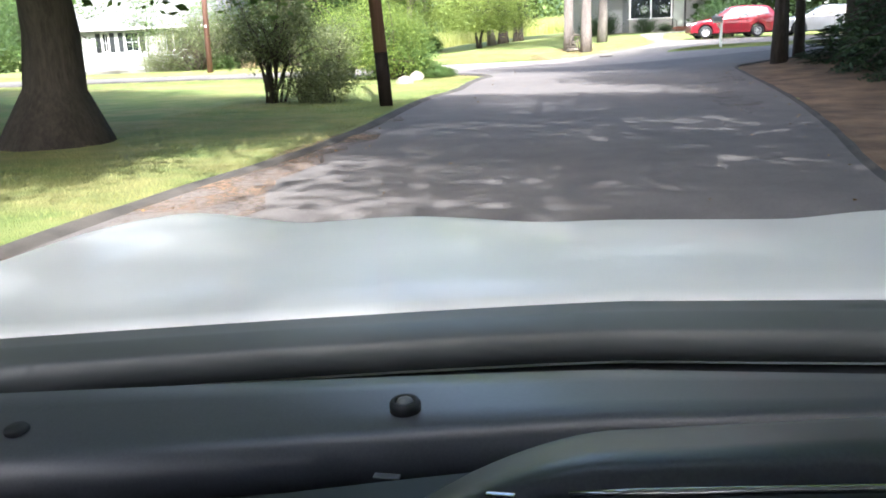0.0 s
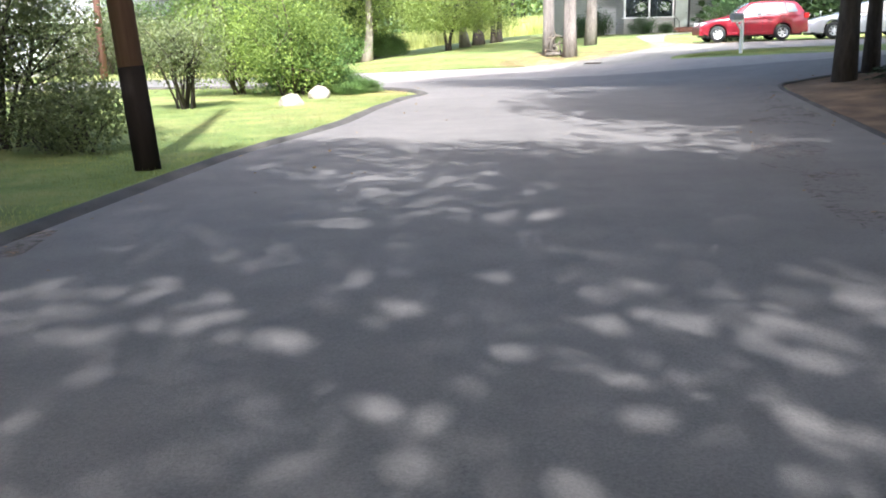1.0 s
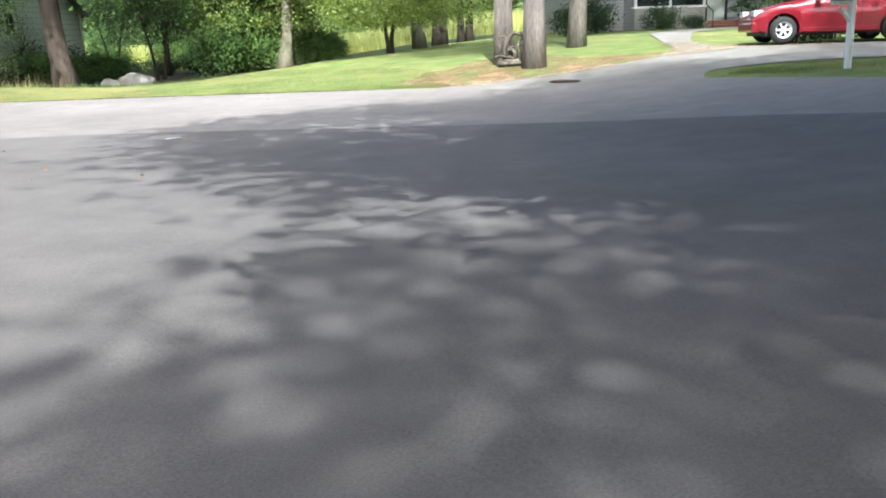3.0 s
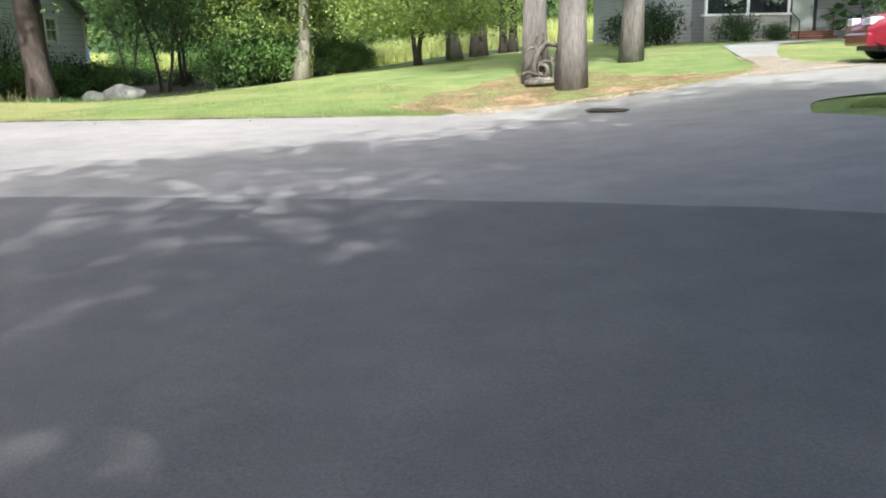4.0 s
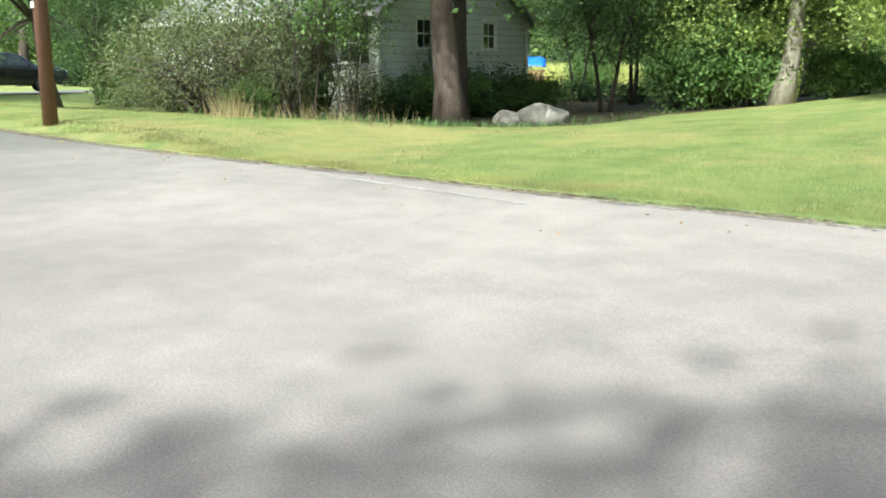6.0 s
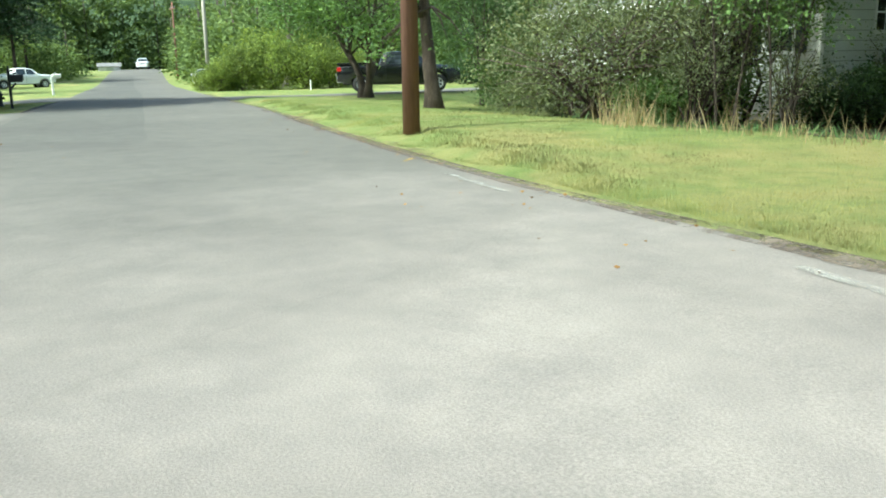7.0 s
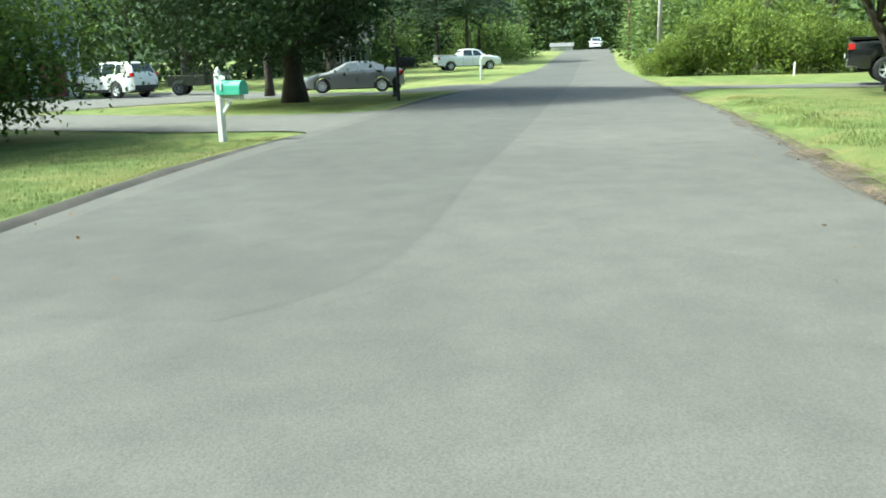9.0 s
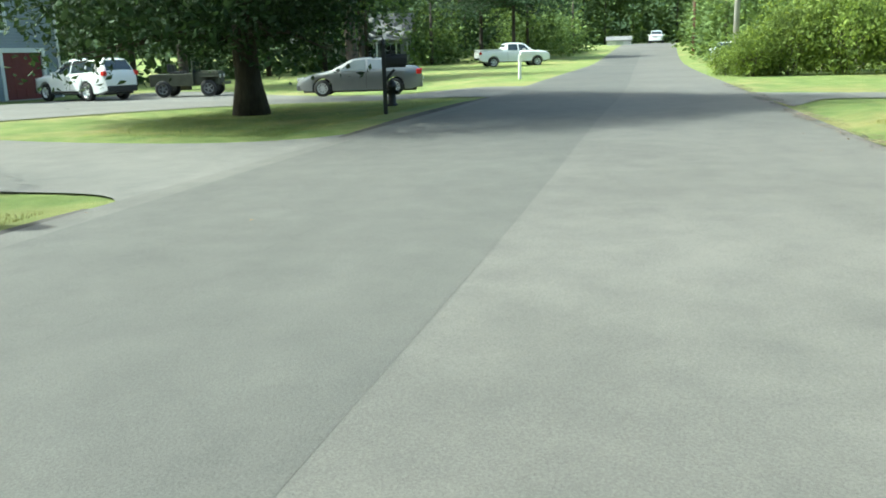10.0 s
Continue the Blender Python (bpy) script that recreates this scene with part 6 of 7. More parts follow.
# the grey house across the far lawn
far_house, fw = house("far_house", pose(-96.5, 26.5, -0.2, 0, 0, 90), 11.0, 8.0, 3.0, 5.2, SIDING_GREY, "shaded grey house with a white-posted porch across the far lawn", [(1.2, 2.2, 0.9, 2.1), (4.2, 5.1, 0.05, 2.1), (7.0, 8.0, 0.9, 2.1), (9.0, 10.0, 0.9, 2.1)], (), 0.35)
for k in (0, 2, 3):
    window(fw[0], *((1.2, 2.2, 0.9, 2.1), None, (7.0, 8.0, 0.9, 2.1), (9.0, 10.0, 0.9, 2.1))[k], 0.3)
part("front_door", boxes((4.22, 5.08, 0.06, 0.1, 0.06, 2.08), bevel=0.004), DOOR_GREY, fw[0])
part("porch_roof", boxes((3.0, 8.6, -1.9, -0.02, 2.62, 2.74), bevel=0.01), SHINGLE, far_house)
part("porch_floor", boxes((3.0, 8.6, -1.9, -0.02, -0.2, 0.34), bevel=0.01), CONCRETE, far_house)
for x in (3.1, 4.9, 6.7, 8.5):
    part("porch_post", boxes((x - 0.07, x + 0.07, -1.85, -1.71, 0.34, 2.62), bevel=0.008), TRIM_WHITE, far_house)


# ---- vehicles ----
def lerp_line(points, x):
    if x <= points[0][0]:
        return points[0][1]
    for (a, za), (b, zb) in zip(points, points[1:]):
        if x <= b:
            return za + (zb - za) * (x - a) / (b - a)
    return points[-1][1]


class Shape:
    """A car's body as a loft: lengthways x (front positive), half widths and heights by station."""

    def __init__(self, half, wide, top, belt, sill, axles, wheel_r, nose=0.2):
        self.half, self.wide, self.top, self.belt, self.sill, self.axles, self.wheel_r, self.nose = half, wide, top, belt, sill, axles, wheel_r, nose

    def w(self, x):
        f = abs(x) / self.half
        return self.wide / 2 * (1 - self.nose * f ** 7 - 0.03 * f * f)

    def z_top(self, x):
        return sum(lerp_line(self.top, x + d) for d in (-0.09, -0.04, 0, 0.04, 0.09)) / 5

    def z_belt(self, x):
        return min(lerp_line(self.belt, x), self.z_top(x) - 0.05)

    def w_top(self, x):
        up = self.z_top(x) - self.z_belt(x)
        return self.w(x) * (0.96 - 0.2 * smooth_step(0.06, 0.55, up) - 0.06)

    def z_low(self, x):
        z = self.sill + 0.12 * smooth_step(0.8, 1.0, abs(x) / self.half)
        for a in self.axles:
            r = self.wheel_r * 1.17
            if abs(x - a) < r:
                z = max(z, self.wheel_r * 0.98 + math.sqrt(r * r - (x - a) ** 2))
        return z

    def side(self, x, z):
        """Half width of the glasshouse at a height above the belt."""
        zb, zt = self.z_belt(x), self.z_top(x) - 0.05
        f = min(1, max(0, (z - zb) / max(0.01, zt - zb)))
        return self.w(x) * 0.975 + (self.w_top(x) - self.w(x) * 0.975) * f

    def mesh(self, name):
        xs = np.linspace(-self.half, self.half, 56).tolist()
        for a in self.axles:
            xs += [a + self.wheel_r * 1.17 * math.cos(math.pi * k / 14) for k in range(15)]
            xs += [a - self.wheel_r * 1.171, a + self.wheel_r * 1.171]
        xs = sorted(set(round(v, 4) for v in xs))
        verts, faces = [], []
        for x in xs:
            w, wt, zt, zb, zl = self.w(x), self.w_top(x), self.z_top(x), self.z_belt(x), self.z_low(x)
            zl = min(zl, zb - 0.06)
            end = 0.06 * smooth_step(0.965, 1.0, abs(x) / self.half)
            half_ring = [(0, zl), (w * 0.9, zl), (w * 0.985, zl + 0.03), (w * 1.0, zl + (zb - zl) * 0.5), (w * 0.995, zb - 0.06), (w * 0.965, zb), (wt, zt - 0.05), (wt * 0.93, zt - 0.015), (wt * 0.6, zt), (0, zt + 0.008)]
            ring = half_ring + [(-y, z) for y, z in half_ring[-2:0:-1]]
            verts += [(x, y, z - end * (z > zb)) for y, z in ring]
        n = 18
        for i in range(len(xs) - 1):
            for k in range(n):
                a, b = i * n + k, i * n + (k + 1) % n
                faces.append((a, b, b + n, a + n))
        faces.append(tuple(range(n)))
        faces.append(tuple((len(xs) - 1) * n + k for k in range(n - 1, -1, -1)))
        me = mesh_of(name, verts, faces, True)
        bm = bmesh.new()
        bm.from_mesh(me)
        bmesh.ops.recalc_face_normals(bm, faces=bm.faces[:])
        for e in bm.edges:
            if len(e.link_faces) == 2 and e.calc_face_angle(0) > 0.7:
                e.smooth = False
        bm.to_mesh(me)
        bm.free()
        return me


def wheel(parent, x, y, r, wide, spokes, rim_material):
    w = part("wheel", mesh_of("tyre", *lathe([(r * 0.62, -wide / 2), (r * 0.9, -wide / 2), (r * 0.985, -wide * 0.36), (r, -wide * 0.2), (r, wide * 0.2), (r * 0.985, wide * 0.36), (r * 0.9, wide / 2), (r * 0.62, wide / 2)], 28, "Y", False), True), RUBBER, parent)
    w.location = (x, y, r)
    s = 1 if y > 0 else -1
    bm = bmesh.new()
    me = mesh_of("rim", *lathe([(r * 0.655, -wide * 0.42), (r * 0.655, wide * 0.46), (r * 0.6, wide * 0.47), (r * 0.57, wide * 0.3), (r * 0.5, wide * 0.12), (0.02, wide * 0.12)], 28, "Y", False), True)
    bm.from_mesh(me)
    for k in range(spokes):
        box(bm, 0.03, r * 0.6, wide * 0.2, wide * 0.36, -r * 0.075, r * 0.075, 0.01, pose(0, 0, 0, 0, 360 * k / spokes, 0))
    box(bm, -r * 0.13, r * 0.13, wide * 0.2, wide * 0.4, -r * 0.13, r * 0.13, 0.02)
    if s < 0:
        bmesh.ops.rotate(bm, verts=bm.verts[:], matrix=Matrix.Rotation(math.pi, 3, "Z"))
    rim = part("rim", bm, rim_material, w)
    # Black disc imitates the shade behind the spokes.
    dk = part("brake_shadow", mesh_of("brake_shadow", *lathe([(r * 0.56, wide * 0.13), (0.02, wide * 0.135)], 20, "Y")), TRIM_BLACK, w)
    if s < 0:
        dk.rotation_euler = (0, 0, math.pi)
    return w


def side_panel(shape, outline, s, out=0.008):
    """A thin pane on the glasshouse's side, from (x, z) corners; s is the side."""
    bm = bmesh.new()
    vs = [bm.verts.new((x, 0, z)) for x, z in outline]
    bm.faces.new(vs)
    lo, hi = min(p[0] for p in outline), max(p[0] for p in outline)
    k = lo + 0.12
    while k < hi - 0.02:
        bmesh.ops.bisect_plane(bm, geom=bm.verts[:] + bm.edges[:] + bm.faces[:], plane_co=(k, 0, 0), plane_no=(1, 0, 0))
        k += 0.12
    for v in bm.verts:
        v.co.y = s * (shape.side(v.co.x, v.co.z) + out)
    r = bmesh.ops.extrude_face_region(bm, geom=bm.faces[:])
    for g in r["geom"]:
        if isinstance(g, bmesh.types.BMVert):
            g.co.y -= s * (out + 0.004)
    bmesh.ops.recalc_face_normals(bm, faces=bm.faces[:])
    return bm


def top_panel(shape, x0, x1, narrow=0.9, out=0.01):
    """A thin pane on the body's top between two stations: windscreen or rear window."""
    bm = bmesh.new()
    rows = []
    n = 10
    for i in range(n + 1):
        x = x0 + (x1 - x0) * i / n
        rows.append([bm.verts.new((x, shape.w_top(x) * narrow * f, shape.z_top(x) + out - 0.012 * abs(f) ** 3)) for f in (-1, -0.5, 0, 0.5, 1)])
    for i in range(n):
        for k in range(4):
            bm.faces.new((rows[i][k], rows[i + 1][k], rows[i + 1][k + 1], rows[i][k + 1]))
    bmesh.ops.recalc_face_normals(bm, faces=bm.faces[:])
    r = bmesh.ops.extrude_face_region(bm, geom=bm.faces[:])
    for g in r["geom"]:
        if isinstance(g, bmesh.types.BMVert):
            g.co.z -= 0.014
    bmesh.ops.recalc_face_normals(bm, faces=bm.faces[:])
    return bm


def car(name, m, label, shape, paint, glass, side_windows, screen, rear, spokes=5, rim=None, bumpers=None, category="car", lamps=(0.66, 0.72), handles=(), tyre_w=0.21, cladding=None, grille=True):
    ob = thing(name, m, label, category, "parked vehicles")
    h, wr = shape.half, shape.wheel_r
    body = part("body", shape.mesh("body"), paint, ob)
    for a in shape.axles:
        for s in (1, -1):
            wheel(ob, a, s * (shape.wide / 2 - tyre_w / 2 - 0.01), wr, tyre_w, spokes, rim or ALLOY)
    part("floor_pan", boxes((-h * 0.9, h * 0.9, -shape.wide * 0.36, shape.wide * 0.36, shape.sill - 0.04, shape.sill + 0.25)), TRIM_BLACK, ob)
    for outline in side_windows:
        for s in (1, -1):
            part("side_window", side_panel(shape, outline, s), glass, ob)
    part("windscreen", top_panel(shape, *screen), glass, ob)
    part("rear_window", top_panel(shape, *rear), glass, ob)
    zf, zr = lamps
    for s in (1, -1):
        bm = bmesh.new()
        box(bm, h - 0.3, h - 0.02, s * shape.wide * 0.3 - 0.16, s * shape.wide * 0.3 + 0.16, zf - 0.07, zf + 0.07, 0.03)
        part("headlight", bm, LAMP_CLEAR, ob)
        bm = bmesh.new()
        box(bm, -h + 0.0, -h + 0.2, s * shape.wide * 0.4 - 0.09, s * shape.wide * 0.4 + 0.085, zr - 0.1, zr + 0.1, 0.03)
        part("tail_light", bm, LAMP_RED, ob)
        bm = bmesh.new()
        mx = max(screen) - 0.28
        yy = s * (shape.w(mx) + 0.1)
        box(bm, mx - 0.06, mx + 0.08, min(yy - 0.09, yy + 0.09), max(yy - 0.09, yy + 0.09), shape.z_belt(mx) + 0.02, shape.z_belt(mx) + 0.16, 0.04)
        part("wing_mirror", bm, paint, ob)
        for hx_ in handles:
            yw = s * (shape.w(hx_) + 0.012)
            part("door_handle", boxes((hx_ - 0.09, hx_ + 0.09, min(yw, yw - s * 0.03), max(yw, yw - s * 0.03), shape.z_belt(hx_) - 0.12, shape.z_belt(hx_) - 0.085), bevel=0.008), paint, ob)
            xd = hx_ - 0.14
            ys = s * (shape.w(xd) + 0.001)
            part("door_gap", boxes((xd - 0.006, xd + 0.006, min(ys, ys - s * 0.02), max(ys, ys - s * 0.02), shape.sill + 0.12, shape.z_belt(xd) - 0.03)), TRIM_BLACK, ob)
        if cladding:
            a0, a1 = shape.axles
            y1 = s * (shape.wide / 2 + 0.012)
            part("side_moulding", boxes((min(a0, a1) + wr * 1.3, max(a0, a1) - wr * 1.3, min(y1, y1 - s * 0.05), max(y1, y1 - s * 0.05), shape.sill + 0.04, shape.sill + 0.14), bevel=0.012), cladding, ob)
    bmat = bumpers or paint
    part("front_bumper", boxes((h - 0.2, h + 0.02, -shape.wide * 0.36, shape.wide * 0.4, shape.sill + 0.05, shape.sill + 0.3), bevel=0.05), bmat, ob)
    part("rear_bumper", boxes((-h - 0.03, -h + 0.2, -shape.wide * 0.38, shape.wide * 0.38, shape.sill + 0.08, shape.sill + 0.34), bevel=0.05), bmat, ob)
    if grille:
        part("grille", boxes((h - 0.06, h + 0.012, -shape.wide * 0.2, shape.wide * 0.2, zf - 0.1, zf + 0.05), bevel=0.012), TRIM_BLACK, ob)
    part("number_plate", boxes((-h - 0.055, -h - 0.04, -0.15, 0.15, shape.sill + 0.36, shape.sill + 0.5)), PLATE, ob)
    return ob


def heading(rear, front):
    return math.degrees(math.atan2(front[1] - rear[1], front[0] - rear[0]))


def parked(rear, front, axles, z=None):
    """The pose of a car whose rear and front axles stand at these plan points."""
    a = heading(rear, front)
    c = math.radians(a)
    mid = (axles[0] + axles[1]) / 2
    x, y = (rear[0] + front[0]) / 2 - mid * math.cos(c), (rear[1] + front[1]) / 2 - mid * math.sin(c)
    return pose(x, y, (height(x, y) if z is None else z) + 0.025, 0, 0, a)


hatch_shape = Shape(2.18, 1.76, [(-2.18, 0.9), (-2.05, 1.12), (-1.75, 1.5), (-1.4, 1.56), (-0.4, 1.58), (0.15, 1.53), (1.05, 1.02), (1.6, 0.92), (2.05, 0.78), (2.18, 0.62)],
                    [(-2.18, 0.98), (-1.5, 1.02), (1.0, 0.93), (2.18, 0.8)], 0.22, (1.48, -1.12), 0.315, 0.22)
car("red_hatchback", parked((15.42, 46.1), (12.84, 46.3), (-1.12, 1.48)), "bright red five-door hatchback parked on a drive", hatch_shape, PAINT_RED, CAR_GLASS_SKY,
    [[(-0.28, 1.02), (0.62, 1.0), (0.14, 1.44), (-0.26, 1.49)], [(-1.22, 1.06), (-0.36, 1.03), (-0.34, 1.49), (-1.18, 1.48)], [(-1.72, 1.12), (-1.3, 1.08), (-1.26, 1.47), (-1.6, 1.42)]],
    (0.2, 0.98, 0.9), (-2.0, -1.74, 0.86), 6, cladding=PAINT_RED, handles=(-0.15, -1.0), lamps=(0.72, 0.95), grille=False)
sedan_shape = Shape(2.43, 1.83, [(-2.43, 0.88), (-2.3, 1.08), (-1.75, 1.12), (-1.0, 1.42), (-0.3, 1.46), (0.25, 1.42), (1.1, 1.0), (1.7, 0.9), (2.25, 0.74), (2.43, 0.58)],
                    [(-2.43, 0.98), (-1.2, 0.97), (1.1, 0.9), (2.43, 0.76)], 0.2, (1.42, -1.38), 0.33, 0.24)
sedan_glass = [[(-0.28, 0.98), (0.78, 0.95), (0.22, 1.34), (-0.26, 1.385)], [(-1.16, 1.02), (-0.36, 0.99), (-0.34, 1.38), (-0.94, 1.345)]]
car("grey_sedan", parked((-53.0, 41.05), (-52.85, 38.3), (-1.38, 1.42)), "dark silver four-door sedan parked on the grass edge", sedan_shape, PAINT_GREY, CAR_GLASS_SKY, sedan_glass,
    (0.3, 1.04, 0.9), (-1.72, -1.06, 0.88), 9, handles=(-0.15, -1.0), lamps=(0.68, 0.88))
car("silver_car", parked((20.3, 45.6), (17.55, 46.0), (-1.38, 1.42)), "pale silver sedan parked behind the red hatchback", sedan_shape, PAINT_SILVER, CAR_GLASS, sedan_glass,
    (0.3, 1.04, 0.9), (-1.72, -1.06, 0.88), 7, handles=(-0.15, -1.0), lamps=(0.68, 0.88))
suv_shape = Shape(2.5, 1.98, [(-2.5, 1.0), (-2.42, 1.3), (-2.1, 1.74), (-1.6, 1.8), (-0.3, 1.8), (0.3, 1.72), (1.0, 1.2), (1.7, 1.12), (2.35, 1.0), (2.5, 0.75)],
                  [(-2.5, 1.18), (-1.5, 1.16), (1.0, 1.08), (2.5, 0.98)], 0.3, (1.5, -1.36), 0.385, 0.2)
car("white_suv", parked((-55.4, 28.2), (-56.8, 25.7), (-1.36, 1.5)), "white sport utility vehicle with dark lower trim", suv_shape, PAINT_WHITE, CAR_GLASS,
    [[(-0.3, 1.18), (0.68, 1.14), (0.26, 1.62), (-0.28, 1.7)], [(-1.28, 1.2), (-0.38, 1.18), (-0.36, 1.7), (-1.24, 1.7)], [(-2.1, 1.26), (-1.36, 1.21), (-1.32, 1.69), (-1.95, 1.62)]],
    (0.36, 0.96, 0.9), (-2.4, -2.12, 0.88), 5, bumpers=TRIM_BLACK, cladding=TRIM_BLACK, handles=(-0.15, -1.0), lamps=(0.92, 1.15), tyre_w=0.25, category="suv")
pickup_shape = Shape(2.95, 2.0, [(-2.95, 1.22), (-2.9, 1.34), (-0.95, 1.34), (-0.9, 1.36), (-0.72, 1.84), (-0.3, 1.92), (0.5, 1.9), (0.95, 1.78), (1.5, 1.3), (2.2, 1.26), (2.8, 1.18), (2.95, 0.95)],
                     [(-2.95, 1.26), (-0.9, 1.26), (1.5, 1.22), (2.95, 1.1)], 0.42, (1.86, -1.82), 0.41, 0.14)
pickup_glass = [[(0.3, 1.3), (1.18, 1.28), (0.82, 1.72), (0.32, 1.8)], [(-0.62, 1.32), (0.2, 1.3), (0.22, 1.8), (-0.56, 1.8)]]
for nm, m_, lb, paint_, gl, bump in (("white_pickup", parked((-89.68, 44.85), (-90.68, 48.4), (-1.82, 1.86), 0.02), "white extended-cab pickup truck parked across a lawn", PAINT_WHITE, CAR_GLASS, CHROME),
                                     ("black_pickup", parked((-38.7, 57.9), (-37.3, 61.3), (-1.82, 1.86), 0.06), "black crew-cab pickup truck parked on a drive", PAINT_BLACK, CAR_GLASS, CHROME)):
    truck = car(nm, m_, lb, pickup_shape, paint_, gl, pickup_glass, (0.98, 1.46, 0.9), (-0.9, -0.74, 0.86), 6, bumpers=bump, handles=(0.35, -0.5), lamps=(1.0, 1.12), tyre_w=0.27, category="pickup truck")
    part("bed_floor", boxes((-2.86, -0.98, -0.8, 0.8, 1.352, 1.36)), TRIM_BLACK, truck, "dark open load bed")
    for s in (1, -1):
        part("bed_rail", boxes((-2.88, -0.98, s * 0.86 - 0.05, s * 0.86 + 0.05, 1.34, 1.42), bevel=0.015), paint_, truck)
    part("tailgate_rail", boxes((-2.95, -2.87, -0.8, 0.8, 1.33, 1.42), bevel=0.015), paint_, truck)
car("white_car", parked((-78.4, 61.0), (-75.8, 59.9), (-1.38, 1.42)), "white car half hidden by roadside bushes", sedan_shape, PAINT_WHITE, CAR_GLASS, sedan_glass, (0.3, 1.04, 0.9), (-1.72, -1.06, 0.88), 5, lamps=(0.68, 0.88))
car("white_van", pose(-148, 69, height(-148, 69) + 0.03, 0, 0, -14), "white car at the far end of the street", suv_shape, PAINT_WHITE, CAR_GLASS,
    [[(-1.28, 1.2), (0.6, 1.15), (0.2, 1.65), (-1.24, 1.7)]], (0.36, 0.96, 0.9), (-2.4, -2.12, 0.88), 5, lamps=(0.92, 1.15), category="car")
shed = thing("white_shed", pose(-135.1, 60.2, 1.3, 0, 0, 80) @ Matrix.Scale(0.72, 4), "small white shed at the far end of the street", "shed")
part("wall", boxes((0, 4.2, 0, 3, -0.4, 1.5)), SIDING_WHITE, shed)
gable_roof(shed, 0, 4.2, 0, 3, 1.5, 2.1, 0.25)
part("door", boxes((1.6, 2.9, -0.04, 0.0, 0.02, 1.4)), DOOR_GREY, shed)


def jeep(m):
    """An open old-style field car: flat body tub, flat wings, upright frame, spare wheel."""
    ob = thing("field_car", m, "old olive-green open field car on the drive", "car", "parked vehicles")
    bm = boxes((-1.6, 0.35, -0.7, 0.7, 0.48, 1.02), (0.35, 1.45, -0.5, 0.5, 0.5, 1.06), bevel=0.03)
    part("body", bm, PAINT_OLIVE, ob)
    part("bonnet", boxes((0.38, 1.42, -0.46, 0.46, 1.065, 1.12), bevel=0.025), PAINT_OLIVE, ob)
    part("cockpit", boxes((-0.9, 0.2, -0.6, 0.6, 1.022, 1.03)), TRIM_BLACK, ob)
    for s in (1, -1):
        part("wing", boxes((0.7, 1.55, min(s * 0.5, s * 0.8), max(s * 0.5, s * 0.8), 0.86, 0.9), bevel=0.015), PAINT_OLIVE, ob)
        part("headlight", mesh_of("headlight", *lathe([(0.09, 0), (0.09, 0.05), (0.05, 0.06)], 14), True), LAMP_CLEAR, ob).matrix_local = pose(1.45, s * 0.33, 0.88, 0, 90, 0)
        part("windscreen_post", boxes((0.3, 0.34, s * 0.62 - 0.03, s * 0.62 + 0.03, 1.02, 1.55)), PAINT_OLIVE, ob)
        part("seat", boxes((-0.75, -0.25, s * 0.32 - 0.22, s * 0.32 + 0.22, 1.03, 1.12), (-0.82, -0.72, s * 0.32 - 0.22, s * 0.32 + 0.22, 1.1, 1.45), bevel=0.03), TRIM_BLACK, ob)
        for a in (1.02, -1.02):
            wheel(ob, a, s * 0.66, 0.37, 0.17, 5, GREY_BOX)
    part("windscreen_frame", boxes((0.3, 0.34, -0.6, 0.6, 1.52, 1.57), (0.3, 0.34, -0.6, 0.6, 1.02, 1.07)), PAINT_OLIVE, ob)
    part("windscreen", boxes((0.316, 0.324, -0.59, 0.59, 1.07, 1.52)), PANE, ob)
    part("bumper", boxes((1.6, 1.68, -0.7, 0.7, 0.5, 0.62), bevel=0.015), PAINT_OLIVE, ob)
    part("grille", boxes((1.44, 1.47, -0.3, 0.3, 0.58, 1.0), bevel=0.01), TRIM_BLACK, ob)
    return ob


jeep(parked((-57.4, 30.2), (-57.5, 32.25), (-1.02, 1.02)))


# ---- the car that the ride starts in ----
own = thing("white_hatchback", pose(-1.637, 0.754, 0.03, 0, 0, 76.5), "white hatchback with an unglazed windscreen frame and a dark dashboard", "car")
own_shape = Shape(2.3, 1.84, [(-2.3, 0.62), (2.3, 0.62)], [(-2.3, 0.6), (2.3, 0.6)], 0.22, (1.3, -1.35), 0.33, 0.16)


def edge_sweep(y):
    return -0.27 * max(0.0, y) ** 1.15 - 0.06 * min(0.0, y)


def crest(y):
    """The bonnet's ridges across its width."""
    return 0.0145 * math.exp(-((y - 0.5) / 0.19) ** 2) - 0.004 * math.exp(-((y - 0.2) / 0.1) ** 2) + 0.018 * smooth_step(-0.3, -0.52, y) + 0.03 * smooth_step(0.72, 1.0, y)


def own_sheet(name, rows, material, parent, label="", thick=0.02, left=0.93, right=-0.87, bend=edge_sweep, rise=crest):
    """A lofted panel across the car: rows of forward, up, tilt, bow, share of the sweep and of the ridges."""
    n = 61
    ys = [right + (left - right) * k / (n - 1) for k in range(n)]
    verts = [(x + k * bend(y), y, z + b * y + c * y * y + r * rise(y)) for x, z, b, c, k, r in rows for y in ys]
    faces = [(i * n + k, i * n + n + k, i * n + n + k + 1, i * n + k + 1) for i in range(len(rows) - 1) for k in range(n - 1)]
    ob = part(name, mesh_of(name, verts, faces, True), material, parent, label)
    sol = ob.modifiers.new("thick", "SOLIDIFY")
    sol.thickness, sol.offset = thick, 1 if rows[0][0] > rows[-1][0] else -1
    return ob


